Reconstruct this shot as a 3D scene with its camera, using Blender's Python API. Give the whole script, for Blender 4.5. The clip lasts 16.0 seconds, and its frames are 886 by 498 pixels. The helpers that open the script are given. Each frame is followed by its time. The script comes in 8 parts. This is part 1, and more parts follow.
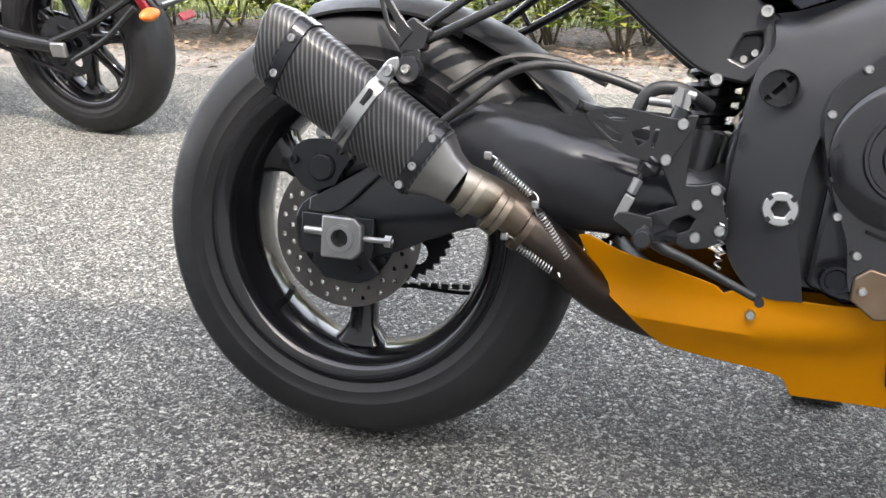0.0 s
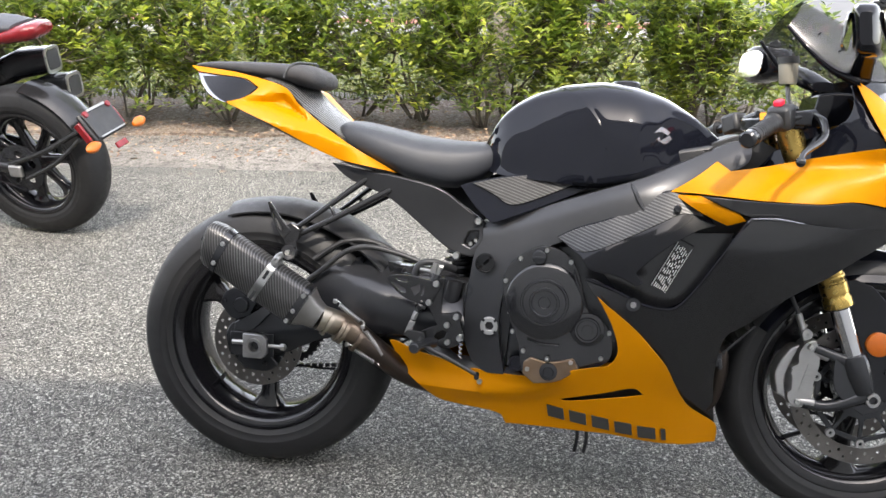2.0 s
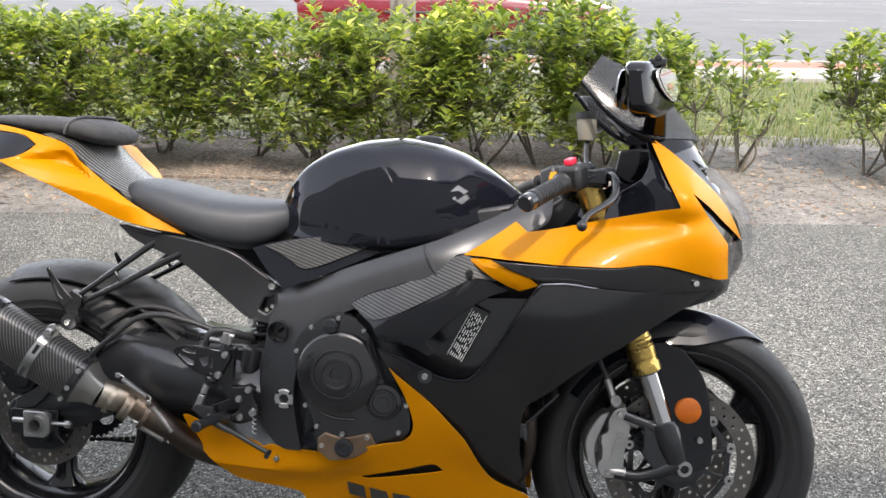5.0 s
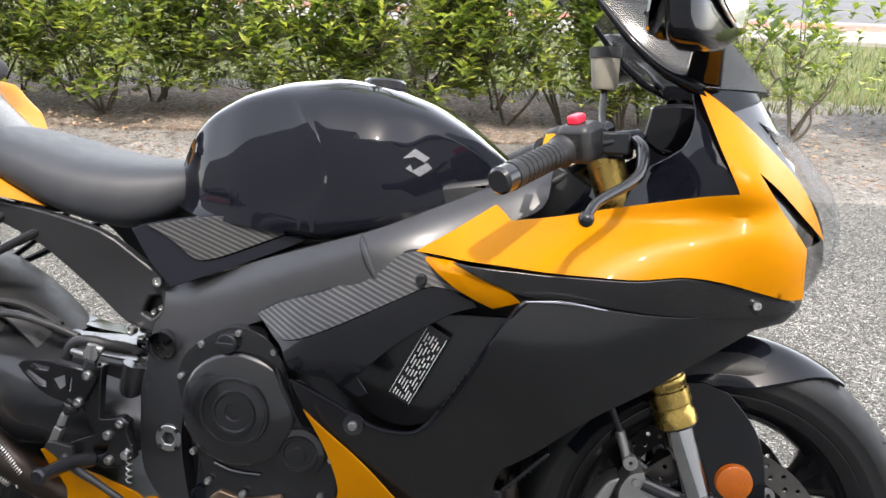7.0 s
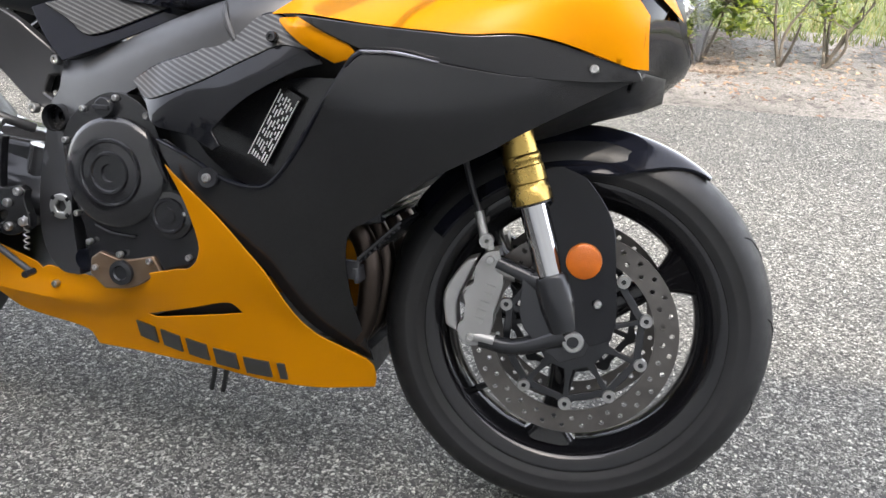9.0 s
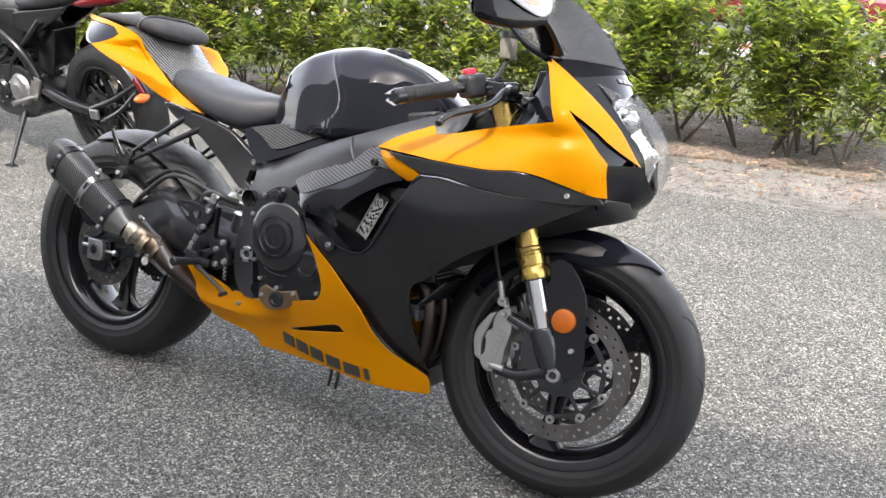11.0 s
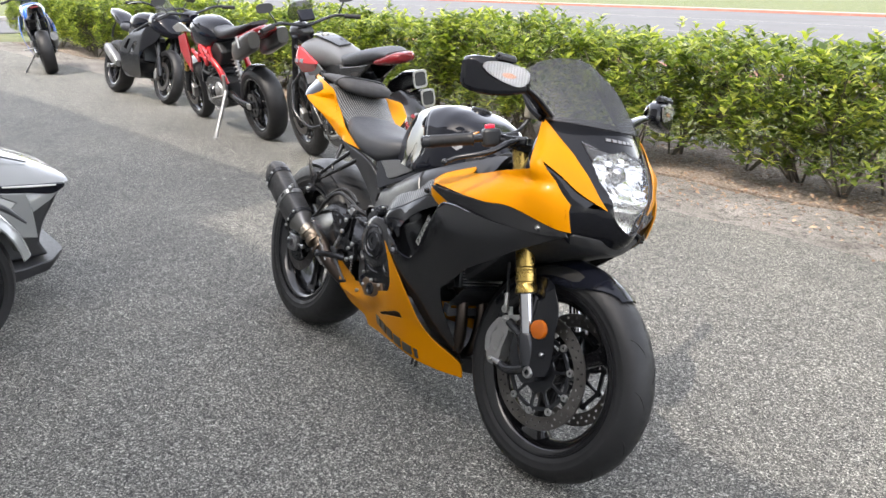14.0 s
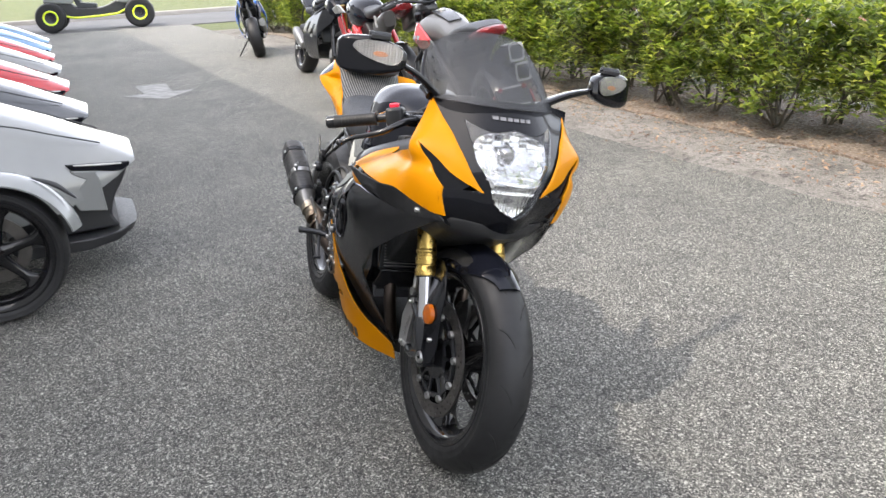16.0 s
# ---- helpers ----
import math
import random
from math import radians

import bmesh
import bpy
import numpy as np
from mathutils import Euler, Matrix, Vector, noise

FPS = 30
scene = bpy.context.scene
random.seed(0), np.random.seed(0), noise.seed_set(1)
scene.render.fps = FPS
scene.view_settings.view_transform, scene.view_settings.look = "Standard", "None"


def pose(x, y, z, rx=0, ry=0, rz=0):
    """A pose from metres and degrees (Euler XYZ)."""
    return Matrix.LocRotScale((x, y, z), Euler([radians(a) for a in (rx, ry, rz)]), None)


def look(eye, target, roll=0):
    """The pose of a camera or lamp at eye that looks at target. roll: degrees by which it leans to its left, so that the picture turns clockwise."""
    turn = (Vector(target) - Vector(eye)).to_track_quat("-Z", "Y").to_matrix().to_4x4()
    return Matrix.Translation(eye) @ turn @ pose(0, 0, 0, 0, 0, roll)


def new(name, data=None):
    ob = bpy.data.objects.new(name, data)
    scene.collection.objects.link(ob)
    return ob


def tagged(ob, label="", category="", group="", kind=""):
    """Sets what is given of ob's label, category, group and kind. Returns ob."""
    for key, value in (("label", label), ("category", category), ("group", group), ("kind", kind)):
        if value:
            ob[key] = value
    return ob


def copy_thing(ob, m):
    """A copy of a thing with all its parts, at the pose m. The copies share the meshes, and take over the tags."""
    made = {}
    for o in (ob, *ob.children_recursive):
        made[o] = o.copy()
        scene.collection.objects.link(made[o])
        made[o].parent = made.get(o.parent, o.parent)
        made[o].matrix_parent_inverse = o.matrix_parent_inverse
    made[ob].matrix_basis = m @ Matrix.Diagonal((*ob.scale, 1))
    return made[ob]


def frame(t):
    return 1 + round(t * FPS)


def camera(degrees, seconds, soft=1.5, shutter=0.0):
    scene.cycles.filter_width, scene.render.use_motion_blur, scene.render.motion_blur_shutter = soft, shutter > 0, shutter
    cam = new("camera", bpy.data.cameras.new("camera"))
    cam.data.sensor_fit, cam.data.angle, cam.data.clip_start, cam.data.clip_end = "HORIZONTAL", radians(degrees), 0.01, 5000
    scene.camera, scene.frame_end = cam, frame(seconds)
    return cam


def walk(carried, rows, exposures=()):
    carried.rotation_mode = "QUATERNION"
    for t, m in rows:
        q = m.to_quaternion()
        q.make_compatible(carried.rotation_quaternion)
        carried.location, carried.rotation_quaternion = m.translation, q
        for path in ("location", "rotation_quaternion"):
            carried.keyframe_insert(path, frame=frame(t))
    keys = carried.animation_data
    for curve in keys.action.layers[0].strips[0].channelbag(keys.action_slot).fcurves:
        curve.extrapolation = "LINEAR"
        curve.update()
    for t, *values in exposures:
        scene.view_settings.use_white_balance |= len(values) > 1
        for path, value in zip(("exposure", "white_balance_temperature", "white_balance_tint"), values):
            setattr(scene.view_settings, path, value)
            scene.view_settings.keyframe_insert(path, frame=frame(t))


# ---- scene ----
cam = camera(55.0, 16.0)
PATH = [
    (0, (0.459, -1.089, 0.772), (-0.082, 0.685, 0.023), 0.2),
    (0.5, (0.532, -1.174, 0.898), (0.035, 0.606, 0.135), 0.3),
    (1, (0.658, -1.33, 1.043), (0.208, 0.462, 0.277), -0.1),
    (1.5, (0.714, -1.532, 1.179), (0.321, 0.282, 0.435), -0.2),
    (2, (0.773, -1.778, 1.273), (0.433, 0.062, 0.568), -0.1),
    (2.5, (0.889, -1.946, 1.317), (0.588, -0.086, 0.646), -0.0),
    (3, (0.975, -2.112, 1.348), (0.719, -0.233, 0.714), 0.3),
    (3.5, (1.023, -2.122, 1.346), (0.8, -0.234, 0.725), 0.4),
    (4, (1.04, -1.98, 1.321), (0.838, -0.089, 0.701), 0.4),
    (4.5, (1.046, -1.781, 1.325), (0.848, 0.107, 0.694), 0.6),
    (4.7, (1.057, -1.711, 1.318), (0.854, 0.175, 0.683), 0.5),
    (6.8, (1.087, -1.082, 1.203), (0.8, 0.771, 0.508), 1.4),
    (7, (1.125, -1.081, 1.182), (0.842, 0.761, 0.455), 1.6),
    (7.5, (1.259, -1.087, 1.101), (0.985, 0.729, 0.31), 2.4),
    (8, (1.333, -1.083, 0.987), (1.054, 0.713, 0.153), 2.8),
    (8.2, (1.357, -1.07, 0.946), (1.053, 0.711, 0.088), 2.6),
    (10.3, (1.728, -1.441, 1.107), (1.041, 0.298, 0.398), 2.6),
    (10.5, (1.794, -1.478, 1.159), (1.05, 0.238, 0.449), 2.5),
    (11, (1.934, -1.618, 1.203), (1.058, 0.046, 0.522), 2.1),
    (11.5, (2.091, -1.769, 1.242), (1.095, -0.164, 0.585), 1.8),
    (12, (2.297, -1.827, 1.276), (1.194, -0.284, 0.641), 1.3),
    (12.5, (2.502, -1.817, 1.305), (1.289, -0.35, 0.691), 0.9),
    (13, (2.627, -1.688, 1.303), (1.297, -0.32, 0.704), 0.7),
    (13.5, (2.754, -1.571, 1.306), (1.305, -0.326, 0.714), 0.8),
    (14, (2.953, -1.439, 1.314), (1.395, -0.335, 0.722), 0.7),
    (14.5, (3.062, -1.244, 1.301), (1.419, -0.276, 0.696), 0.2),
    (15, (3.133, -1.036, 1.313), (1.427, -0.197, 0.692), -0.7),
    (15.5, (3.275, -0.814, 1.327), (1.521, -0.094, 0.692), -1.9),
    (16, (3.337, -0.614, 1.308), (1.539, -0.016, 0.666), -3.3),
]
walk(cam, [(t, look(eye, target, roll)) for t, eye, target, roll in PATH], [(0, 3.44, 7030, 12), (1.2, 3.31, 7030, 12), (3.5, 2.89, 7030, 12), (4.5, 2.83, 7030, 12), (7, 2.98, 7030, 12), (8, 3.24, 7030, 12), (11, 3.13, 7030, 12), (16, 2.80, 7030, 12)])

# ---- light ----
SUN_FROM = Vector((0.235, -0.65, 0.96)).normalized()
world = bpy.data.worlds.new("world")
scene.world = world
world.use_nodes = True
sky = world.node_tree.nodes.new("ShaderNodeTexSky")
sky.sky_type, sky.sun_disc = "NISHITA", False
sky.sun_elevation = math.asin(SUN_FROM.z)
sky.sun_rotation = math.atan2(SUN_FROM.x, SUN_FROM.y)
sky.air_density, sky.dust_density, sky.ozone_density = 0.8, 1.2, 1.0
haze = world.node_tree.nodes.new("ShaderNodeHueSaturation")
haze.inputs["Saturation"].default_value = 0.42
world.node_tree.links.new(sky.outputs[0], haze.inputs["Color"])
world.node_tree.links.new(haze.outputs[0], world.node_tree.nodes["Background"].inputs[0])
world.node_tree.nodes["Background"].inputs[1].default_value = 0.15
sun_data = bpy.data.lights.new("sun", "SUN")
sun_data.energy, sun_data.angle, sun_data.color = 0.64, radians(0.7), (1.0, 0.955, 0.89)
sun = new("sun", sun_data)
sun.matrix_world = look(SUN_FROM * 30, (0, 0, 0))


# ---- materials ----
class Nodes:
    """A short way to write node materials."""

    def __init__(self, name):
        self.m = bpy.data.materials.new(name)
        self.m.use_nodes = True
        self.t = self.m.node_tree
        self.bsdf = self.t.nodes["Principled BSDF"]
        self.coord = self.t.nodes.new("ShaderNodeTexCoord").outputs["Object"]

    def add(self, kind, **values):
        n = self.t.nodes.new("ShaderNode" + kind)
        for k, v in values.items():
            setattr(n, k, v)
        return n

    def link(self, a, b):
        self.t.links.new(a, b)

    def put(self, **values):
        for k, v in values.items():
            s = self.bsdf.inputs[k.replace("_", " ")]
            if isinstance(v, bpy.types.NodeSocket):
                self.link(v, s)
            else:
                s.default_value = v
        return self

    def noise(self, scale, detail=3.0, rough=0.55, vector=None, stretch=None):
        n = self.add("TexNoise")
        n.inputs["Scale"].default_value, n.inputs["Detail"].default_value = scale, detail
        n.inputs["Roughness"].default_value = rough
        v = vector or self.coord
        if stretch:
            mp = self.add("Mapping")
            mp.inputs["Scale"].default_value = stretch
            self.link(v, mp.inputs[0])
            v = mp.outputs[0]
        self.link(v, n.inputs["Vector"])
        return n.outputs["Fac"]

    def voronoi(self, scale, feature="F1", out="Distance", vector=None):
        n = self.add("TexVoronoi", feature=feature)
        n.inputs["Scale"].default_value = scale
        self.link(vector or self.coord, n.inputs["Vector"])
        return n.outputs[out]

    def ramp(self, fac, *stops):
        n = self.add("ValToRGB")
        el = n.color_ramp.elements
        while len(el) < len(stops):
            el.new(0.5)
        for e, (p, c) in zip(el, stops):
            e.position = p
            e.color = (*c, 1) if not isinstance(c, (int, float)) else (c, c, c, 1)
        self.link(fac, n.inputs[0])
        return n.outputs[0]

    def mix(self, fac, a, b, blend="MIX"):
        n = self.add("Mix", data_type="RGBA", blend_type=blend)
        for s, v in ((n.inputs[0], fac), (n.inputs[6], a), (n.inputs[7], b)):
            if isinstance(v, bpy.types.NodeSocket):
                self.link(v, s)
            elif isinstance(v, (int, float)):
                s.default_value = v if s.type == "VALUE" else (v, v, v, 1)
            else:
                s.default_value = (*v, 1)
        return n.outputs[2]

    def math(self, op, a, b=0.0):
        n = self.add("Math", operation=op)
        for s, v in zip(n.inputs, (a, b)):
            if isinstance(v, bpy.types.NodeSocket):
                self.link(v, s)
            else:
                s.default_value = v
        return n.outputs[0]

    def bump(self, height, strength=0.3, distance=0.002):
        n = self.add("Bump")
        n.inputs["Strength"].default_value, n.inputs["Distance"].default_value = strength, distance
        self.link(height, n.inputs["Height"])
        self.link(n.outputs[0], self.bsdf.inputs["Normal"])
        return self

    def axes(self):
        n = self.add("SeparateXYZ")
        self.link(self.coord, n.inputs[0])
        return n.outputs

    def random(self):
        return self.add("ObjectInfo").outputs["Random"]


def surface(name, colour, rough, metal=0.0, vary=0.25, grain=60.0, bump=0.0, bump_scale=400.0, coat=0.0, dust=0.0, **more):
    """A painted, cast, rubber or plastic surface with grain and faint wear at two scales."""
    n = Nodes(name)
    low = tuple(c * (1 - vary) for c in colour)
    high = tuple(min(1, c * (1 + vary)) for c in colour)
    c = n.ramp(n.noise(grain * 0.12, 4), (0.3, low), (0.7, high))
    if dust:
        c = n.mix(n.math("MULTIPLY", n.ramp(n.noise(grain * 0.5, 6), (0.45, 0.0), (0.8, 1.0)), dust), c, (0.32, 0.29, 0.25))
    r = n.ramp(n.noise(grain, 5), (0.3, max(0.02, rough * (1 - vary * 0.6))), (0.7, min(1, rough * (1 + vary * 0.6))))
    n.put(Base_Color=c, Roughness=r, Metallic=metal, Coat_Weight=coat, Coat_Roughness=0.04, **more)
    if bump:
        n.bump(n.noise(bump_scale, 3), bump, 0.001)
    return n.m


def asphalt():
    """Worn parking-lot asphalt: close-packed stones of mixed size, dark crevices between them, patches and oil stains."""
    n = Nodes("asphalt")
    warp = n.add("TexNoise")
    warp.inputs["Scale"].default_value, warp.inputs["Detail"].default_value = 90, 2
    n.link(n.coord, warp.inputs["Vector"])
    bent = n.add("VectorMath", operation="MULTIPLY_ADD")
    n.link(warp.outputs["Color"], bent.inputs[0])
    bent.inputs[1].default_value = (0.008, 0.008, 0.008)
    n.link(n.coord, bent.inputs[2])
    v = bent.outputs[0]
    big, small = n.voronoi(172, "F1", "Color", v), n.voronoi(400, "F1", "Color", v)
    sep, sep2 = n.add("SeparateColor"), n.add("SeparateColor")
    n.link(big, sep.inputs[0])
    n.link(small, sep2.inputs[0])
    tone = ((0.0, (0.035, 0.035, 0.034)), (0.36, (0.1, 0.098, 0.0935)), (0.58, (0.22, 0.216, 0.205)), (0.78, (0.43, 0.42, 0.396)), (1.0, (0.76, 0.745, 0.706)))
    stone = n.ramp(sep.outputs[0], *tone)
    chip = n.ramp(sep2.outputs[0], *tone)
    gap = n.voronoi(172, "DISTANCE_TO_EDGE", "Distance", v)
    gap2 = n.voronoi(400, "DISTANCE_TO_EDGE", "Distance", v)
    crack2 = n.ramp(gap2, (0.02, 0.0), (0.13, 1.0))
    crack = n.ramp(gap, (0.02, 0.0), (0.1, 1.0))
    fines = n.mix(crack2, (0.05, 0.05, 0.049), chip)
    whole = n.mix(crack, (0.05, 0.05, 0.049), stone)
    c = n.mix(n.ramp(sep.outputs[1], (0.46, 0.0), (0.5, 1.0)), fines, whole)
    patch = n.ramp(n.noise(0.55, 6, 0.62), (0.32, (0.79, 0.8, 0.77)), (0.5, (1.0, 1.005, 0.96)), (0.7, (1.18, 1.18, 1.11)))
    c = n.mix(1.0, c, patch, "MULTIPLY")
    fine = n.ramp(n.noise(5.0, 5, 0.6), (0.3, (0.86, 0.86, 0.86)), (0.7, (1.12, 1.11, 1.09)))
    c = n.mix(1.0, c, fine, "MULTIPLY")
    spot = n.ramp(n.voronoi(1.9), (0.04, 0.7), (0.085, 1.0))
    c = n.mix(1.0, c, spot, "MULTIPLY")
    n.put(Base_Color=c, Roughness=n.ramp(sep.outputs[2], (0, 0.6), (1, 0.95)))
    h = n.math("ADD", n.math("ADD", n.math("MULTIPLY", n.ramp(gap, (0.0, 0.0), (0.3, 1.0)), 0.9), n.math("MULTIPLY", n.ramp(gap2, (0.0, 0.0), (0.35, 1.0)), 0.45)), n.math("MULTIPLY", n.noise(40, 4), 0.8))
    n.bump(h, 1.0, 0.005)
    return n.m


def sand():
    n = Nodes("sand")
    c = n.ramp(n.noise(2.2, 7, 0.65), (0.3, (0.1, 0.092, 0.082)), (0.48, (0.168, 0.157, 0.143)), (0.75, (0.255, 0.24, 0.222)))
    grit = n.ramp(n.noise(95, 5, 0.75), (0.36, (0.35, 0.34, 0.33)), (0.5, (0.9, 0.9, 0.9)), (0.64, (1.7, 1.7, 1.7)))
    litter = n.ramp(n.noise(20, 7, 0.75), (0.52, 1.0), (0.6, 0.36))
    n.put(Base_Color=n.mix(1.0, n.mix(1.0, c, grit, "MULTIPLY"), litter, "MULTIPLY"), Roughness=0.95)
    n.bump(n.noise(60, 6, 0.7), 0.8, 0.012)
    return n.m


def mulch():
    n = Nodes("mulch")
    c = n.ramp(n.noise(38, 7, 0.75), (0.3, (0.055, 0.042, 0.033)), (0.48, (0.165, 0.128, 0.1)), (0.66, (0.38, 0.325, 0.27)))
    n.put(Base_Color=c, Roughness=0.95)
    n.bump(n.noise(50, 7, 0.7), 1.0, 0.02)
    return n.m


def turf():
    n = Nodes("turf")
    c = n.ramp(n.noise(1.6, 6, 0.65), (0.3, (0.055, 0.08, 0.02)), (0.55, (0.1, 0.115, 0.038)), (0.8, (0.18, 0.155, 0.078)))
    b = n.ramp(n.noise(120, 5), (0.3, 0.6), (0.7, 1.3))
    n.put(Base_Color=n.mix(1.0, c, b, "MULTIPLY"), Roughness=0.9)
    n.bump(n.noise(90, 5), 0.9, 0.02)
    return n.m


def leaf_paint():
    """Glossy hedge leaves: deep green to yellow-green young tips."""
    n = Nodes("hedge_leaf")
    isl = n.add("NewGeometry").outputs["Random Per Island"]
    c = n.ramp(isl, (0.0, (0.045, 0.075, 0.02)), (0.35, (0.105, 0.155, 0.036)), (0.7, (0.225, 0.28, 0.063)), (1.0, (0.42, 0.45, 0.12)))
    c = n.mix(1.0, c, n.ramp(n.noise(1.7, 3), (0.3, (0.75, 0.8, 0.7)), (0.7, (1.25, 1.15, 1.05))), "MULTIPLY")
    n.put(Base_Color=c, Roughness=0.42, Specular_IOR_Level=0.5)
    tr = n.add("BsdfTranslucent")
    n.link(n.mix(1.0, c, (1.35, 1.45, 0.7), "MULTIPLY"), tr.inputs[0])
    ms = n.add("MixShader")
    ms.inputs[0].default_value = 0.42
    n.link(n.bsdf.outputs[0], ms.inputs[1])
    n.link(tr.outputs[0], ms.inputs[2])
    n.link(ms.outputs[0], n.t.nodes["Material Output"].inputs[0])
    return n.m


def bark():
    n = Nodes("bark")
    c = n.ramp(n.noise(14, 6, 0.7, stretch=(1, 1, 0.35)), (0.3, (0.09, 0.075, 0.06)), (0.55, (0.24, 0.21, 0.17)), (0.75, (0.42, 0.39, 0.34)))
    n.put(Base_Color=c, Roughness=0.9)
    n.bump(n.noise(40, 5, 0.7, stretch=(1, 1, 0.3)), 0.9, 0.01)
    return n.m


def carbon(name, along, pitch=0.0042, base=0.014, bright=0.1, zig=0.2):
    """Twill carbon fibre: short tows that step sideways from row to row, under a clear coat."""
    n = Nodes(name)
    mp = n.add("Mapping")
    mp.inputs["Rotation"].default_value = along
    n.link(n.coord, mp.inputs[0])
    sx = n.add("SeparateXYZ")
    n.link(mp.outputs[0], sx.inputs[0])
    u = n.math("DIVIDE", sx.outputs[0], pitch)
    w = n.math("DIVIDE", sx.outputs[2], pitch)
    row = n.math("MULTIPLY", n.math("PINGPONG", w, 1.0), zig)
    s = n.math("SINE", n.math("MULTIPLY", n.math("ADD", u, row), 6.2832))
    f = n.ramp(n.math("ADD", n.math("MULTIPLY", s, 0.5), 0.5), (0.45, base), (0.85, bright))
    f = n.mix(1.0, f, n.ramp(n.noise(30, 4), (0.3, 0.8), (0.7, 1.2)), "MULTIPLY")
    n.put(Base_Color=f, Roughness=n.ramp(s, (0.2, 0.5), (0.8, 0.3)), Metallic=0.1, Coat_Weight=0.12, Coat_Roughness=0.2)
    n.bump(s, 0.25, 0.0004)
    return n.m


def steel_heat():
    """Stainless link pipe, browned by heat towards the engine."""
    n = Nodes("heat_steel")
    x = n.axes()[0]
    t = n.math("ADD", n.math("MULTIPLY", n.math("SUBTRACT", x, 0.17), 6.0), n.math("MULTIPLY", n.noise(30, 4), 0.3))
    c = n.ramp(t, (0.05, (0.4, 0.38, 0.35)), (0.35, (0.33, 0.295, 0.24)), (0.6, (0.2, 0.155, 0.115)), (0.9, (0.075, 0.06, 0.052)))
    n.put(Base_Color=c, Metallic=1.0, Roughness=n.ramp(n.noise(80, 5, stretch=(1, 4, 1)), (0.3, 0.3), (0.7, 0.48)))
    return n.m


def clear(name, colour, rough=0.0, ior=1.45, weight=1.0):
    n = Nodes(name)
    n.put(Base_Color=(*colour, 1), Roughness=n.ramp(n.noise(20, 3), (0.4, rough), (0.8, rough + 0.03)), Transmission_Weight=weight, IOR=ior)
    return n.m


def thin_clear(name, colour):
    """A thin tinted sheet: it lets light straight through and mirrors a little at its surface."""
    n = Nodes(name)
    tr, gl, df, ms, hz = n.add("BsdfTransparent"), n.add("BsdfGlossy"), n.add("BsdfDiffuse"), n.add("MixShader"), n.add("MixShader")
    n.link(n.ramp(n.noise(6, 4), (0.3, tuple(v * 0.95 for v in colour)), (0.7, colour)), tr.inputs[0])
    gl.inputs["Roughness"].default_value = 0.18
    df.inputs["Color"].default_value = (0.2, 0.21, 0.23, 1)
    n.link(n.ramp(n.noise(9, 5), (0.3, 0.06), (0.7, 0.12)), hz.inputs[0])
    n.link(tr.outputs[0], hz.inputs[1])
    n.link(df.outputs[0], hz.inputs[2])
    ms.inputs[0].default_value = 0.02
    n.link(hz.outputs[0], ms.inputs[1])
    n.link(gl.outputs[0], ms.inputs[2])
    n.link(ms.outputs[0], n.t.nodes["Material Output"].inputs[0])
    return n.m


def lens_plastic(name, colour, rough=0.25):
    """Moulded reflector plastic with a fine prism pattern."""
    n = Nodes(name)
    c = n.ramp(n.noise(40, 3), (0.3, tuple(v * 0.8 for v in colour)), (0.7, colour))
    n.put(Base_Color=c, Roughness=rough, Coat_Weight=0.08, Coat_Roughness=0.1, Subsurface_Weight=0.0)
    n.bump(n.voronoi(420), 0.5, 0.001)
    return n.m


def stucco(name, colour):
    n = Nodes(name)
    n.put(Base_Color=n.ramp(n.noise(0.8, 6), (0.3, tuple(v * 0.85 for v in colour)), (0.7, colour)), Roughness=0.9)
    n.bump(n.noise(90, 4), 0.5, 0.004)
    return n.m


ASPHALT, SAND, MULCH, TURF, LEAF, BARK = asphalt(), sand(), mulch(), turf(), leaf_paint(), bark()
ROAD = surface("road_asphalt", (0.078, 0.079, 0.081), 0.9, vary=0.15, grain=4, bump=0.3, bump_scale=60)
CONCRETE = surface("concrete", (0.25, 0.24, 0.225), 0.9, vary=0.15, grain=8, bump=0.3, bump_scale=90)
BRICK_RED = surface("red_paving", (0.27, 0.11, 0.08), 0.9, vary=0.2, grain=12, bump=0.3, bump_scale=90)
ROAD_PAINT = surface("road_paint", (0.21, 0.208, 0.202), 0.8, vary=0.3, grain=30, bump=0.2)
WORN_PAINT = surface("worn_paint", (0.2, 0.198, 0.19), 0.85, vary=0.6, grain=60, bump=0.4, bump_scale=140)
YELLOW = surface("yellow_paint", (0.435, 0.166, 0.001), 0.36, vary=0.05, grain=30, coat=0.04, Specular_IOR_Level=0.1)
BLACK_GLOSS = surface("gloss_black_paint", (0.005, 0.0057, 0.009), 0.05, vary=0.1, grain=25, coat=0.28, dust=0.0, Specular_IOR_Level=0.12)
BLACK_SATIN = surface("satin_black_paint", (0.0095, 0.0098, 0.0108), 0.21, vary=0.2, grain=40, dust=0.004, bump=0.02, Specular_IOR_Level=0.5)
FRAME_GREY = surface("frame_grey_black", (0.033, 0.0345, 0.038), 0.36, metal=0.4, vary=0.15, grain=50, dust=0.012, bump=0.06)
BLACK_CAST = surface("black_cast_metal", (0.021, 0.0222, 0.025), 0.2, metal=0.3, vary=0.12, grain=60, dust=0.006, bump=0.06, bump_scale=300)
ENGINE_BLACK = surface("engine_black_paint", (0.012, 0.0125, 0.0142), 0.17, vary=0.15, grain=60, coat=0.2, dust=0.003, bump=0.04, bump_scale=300)
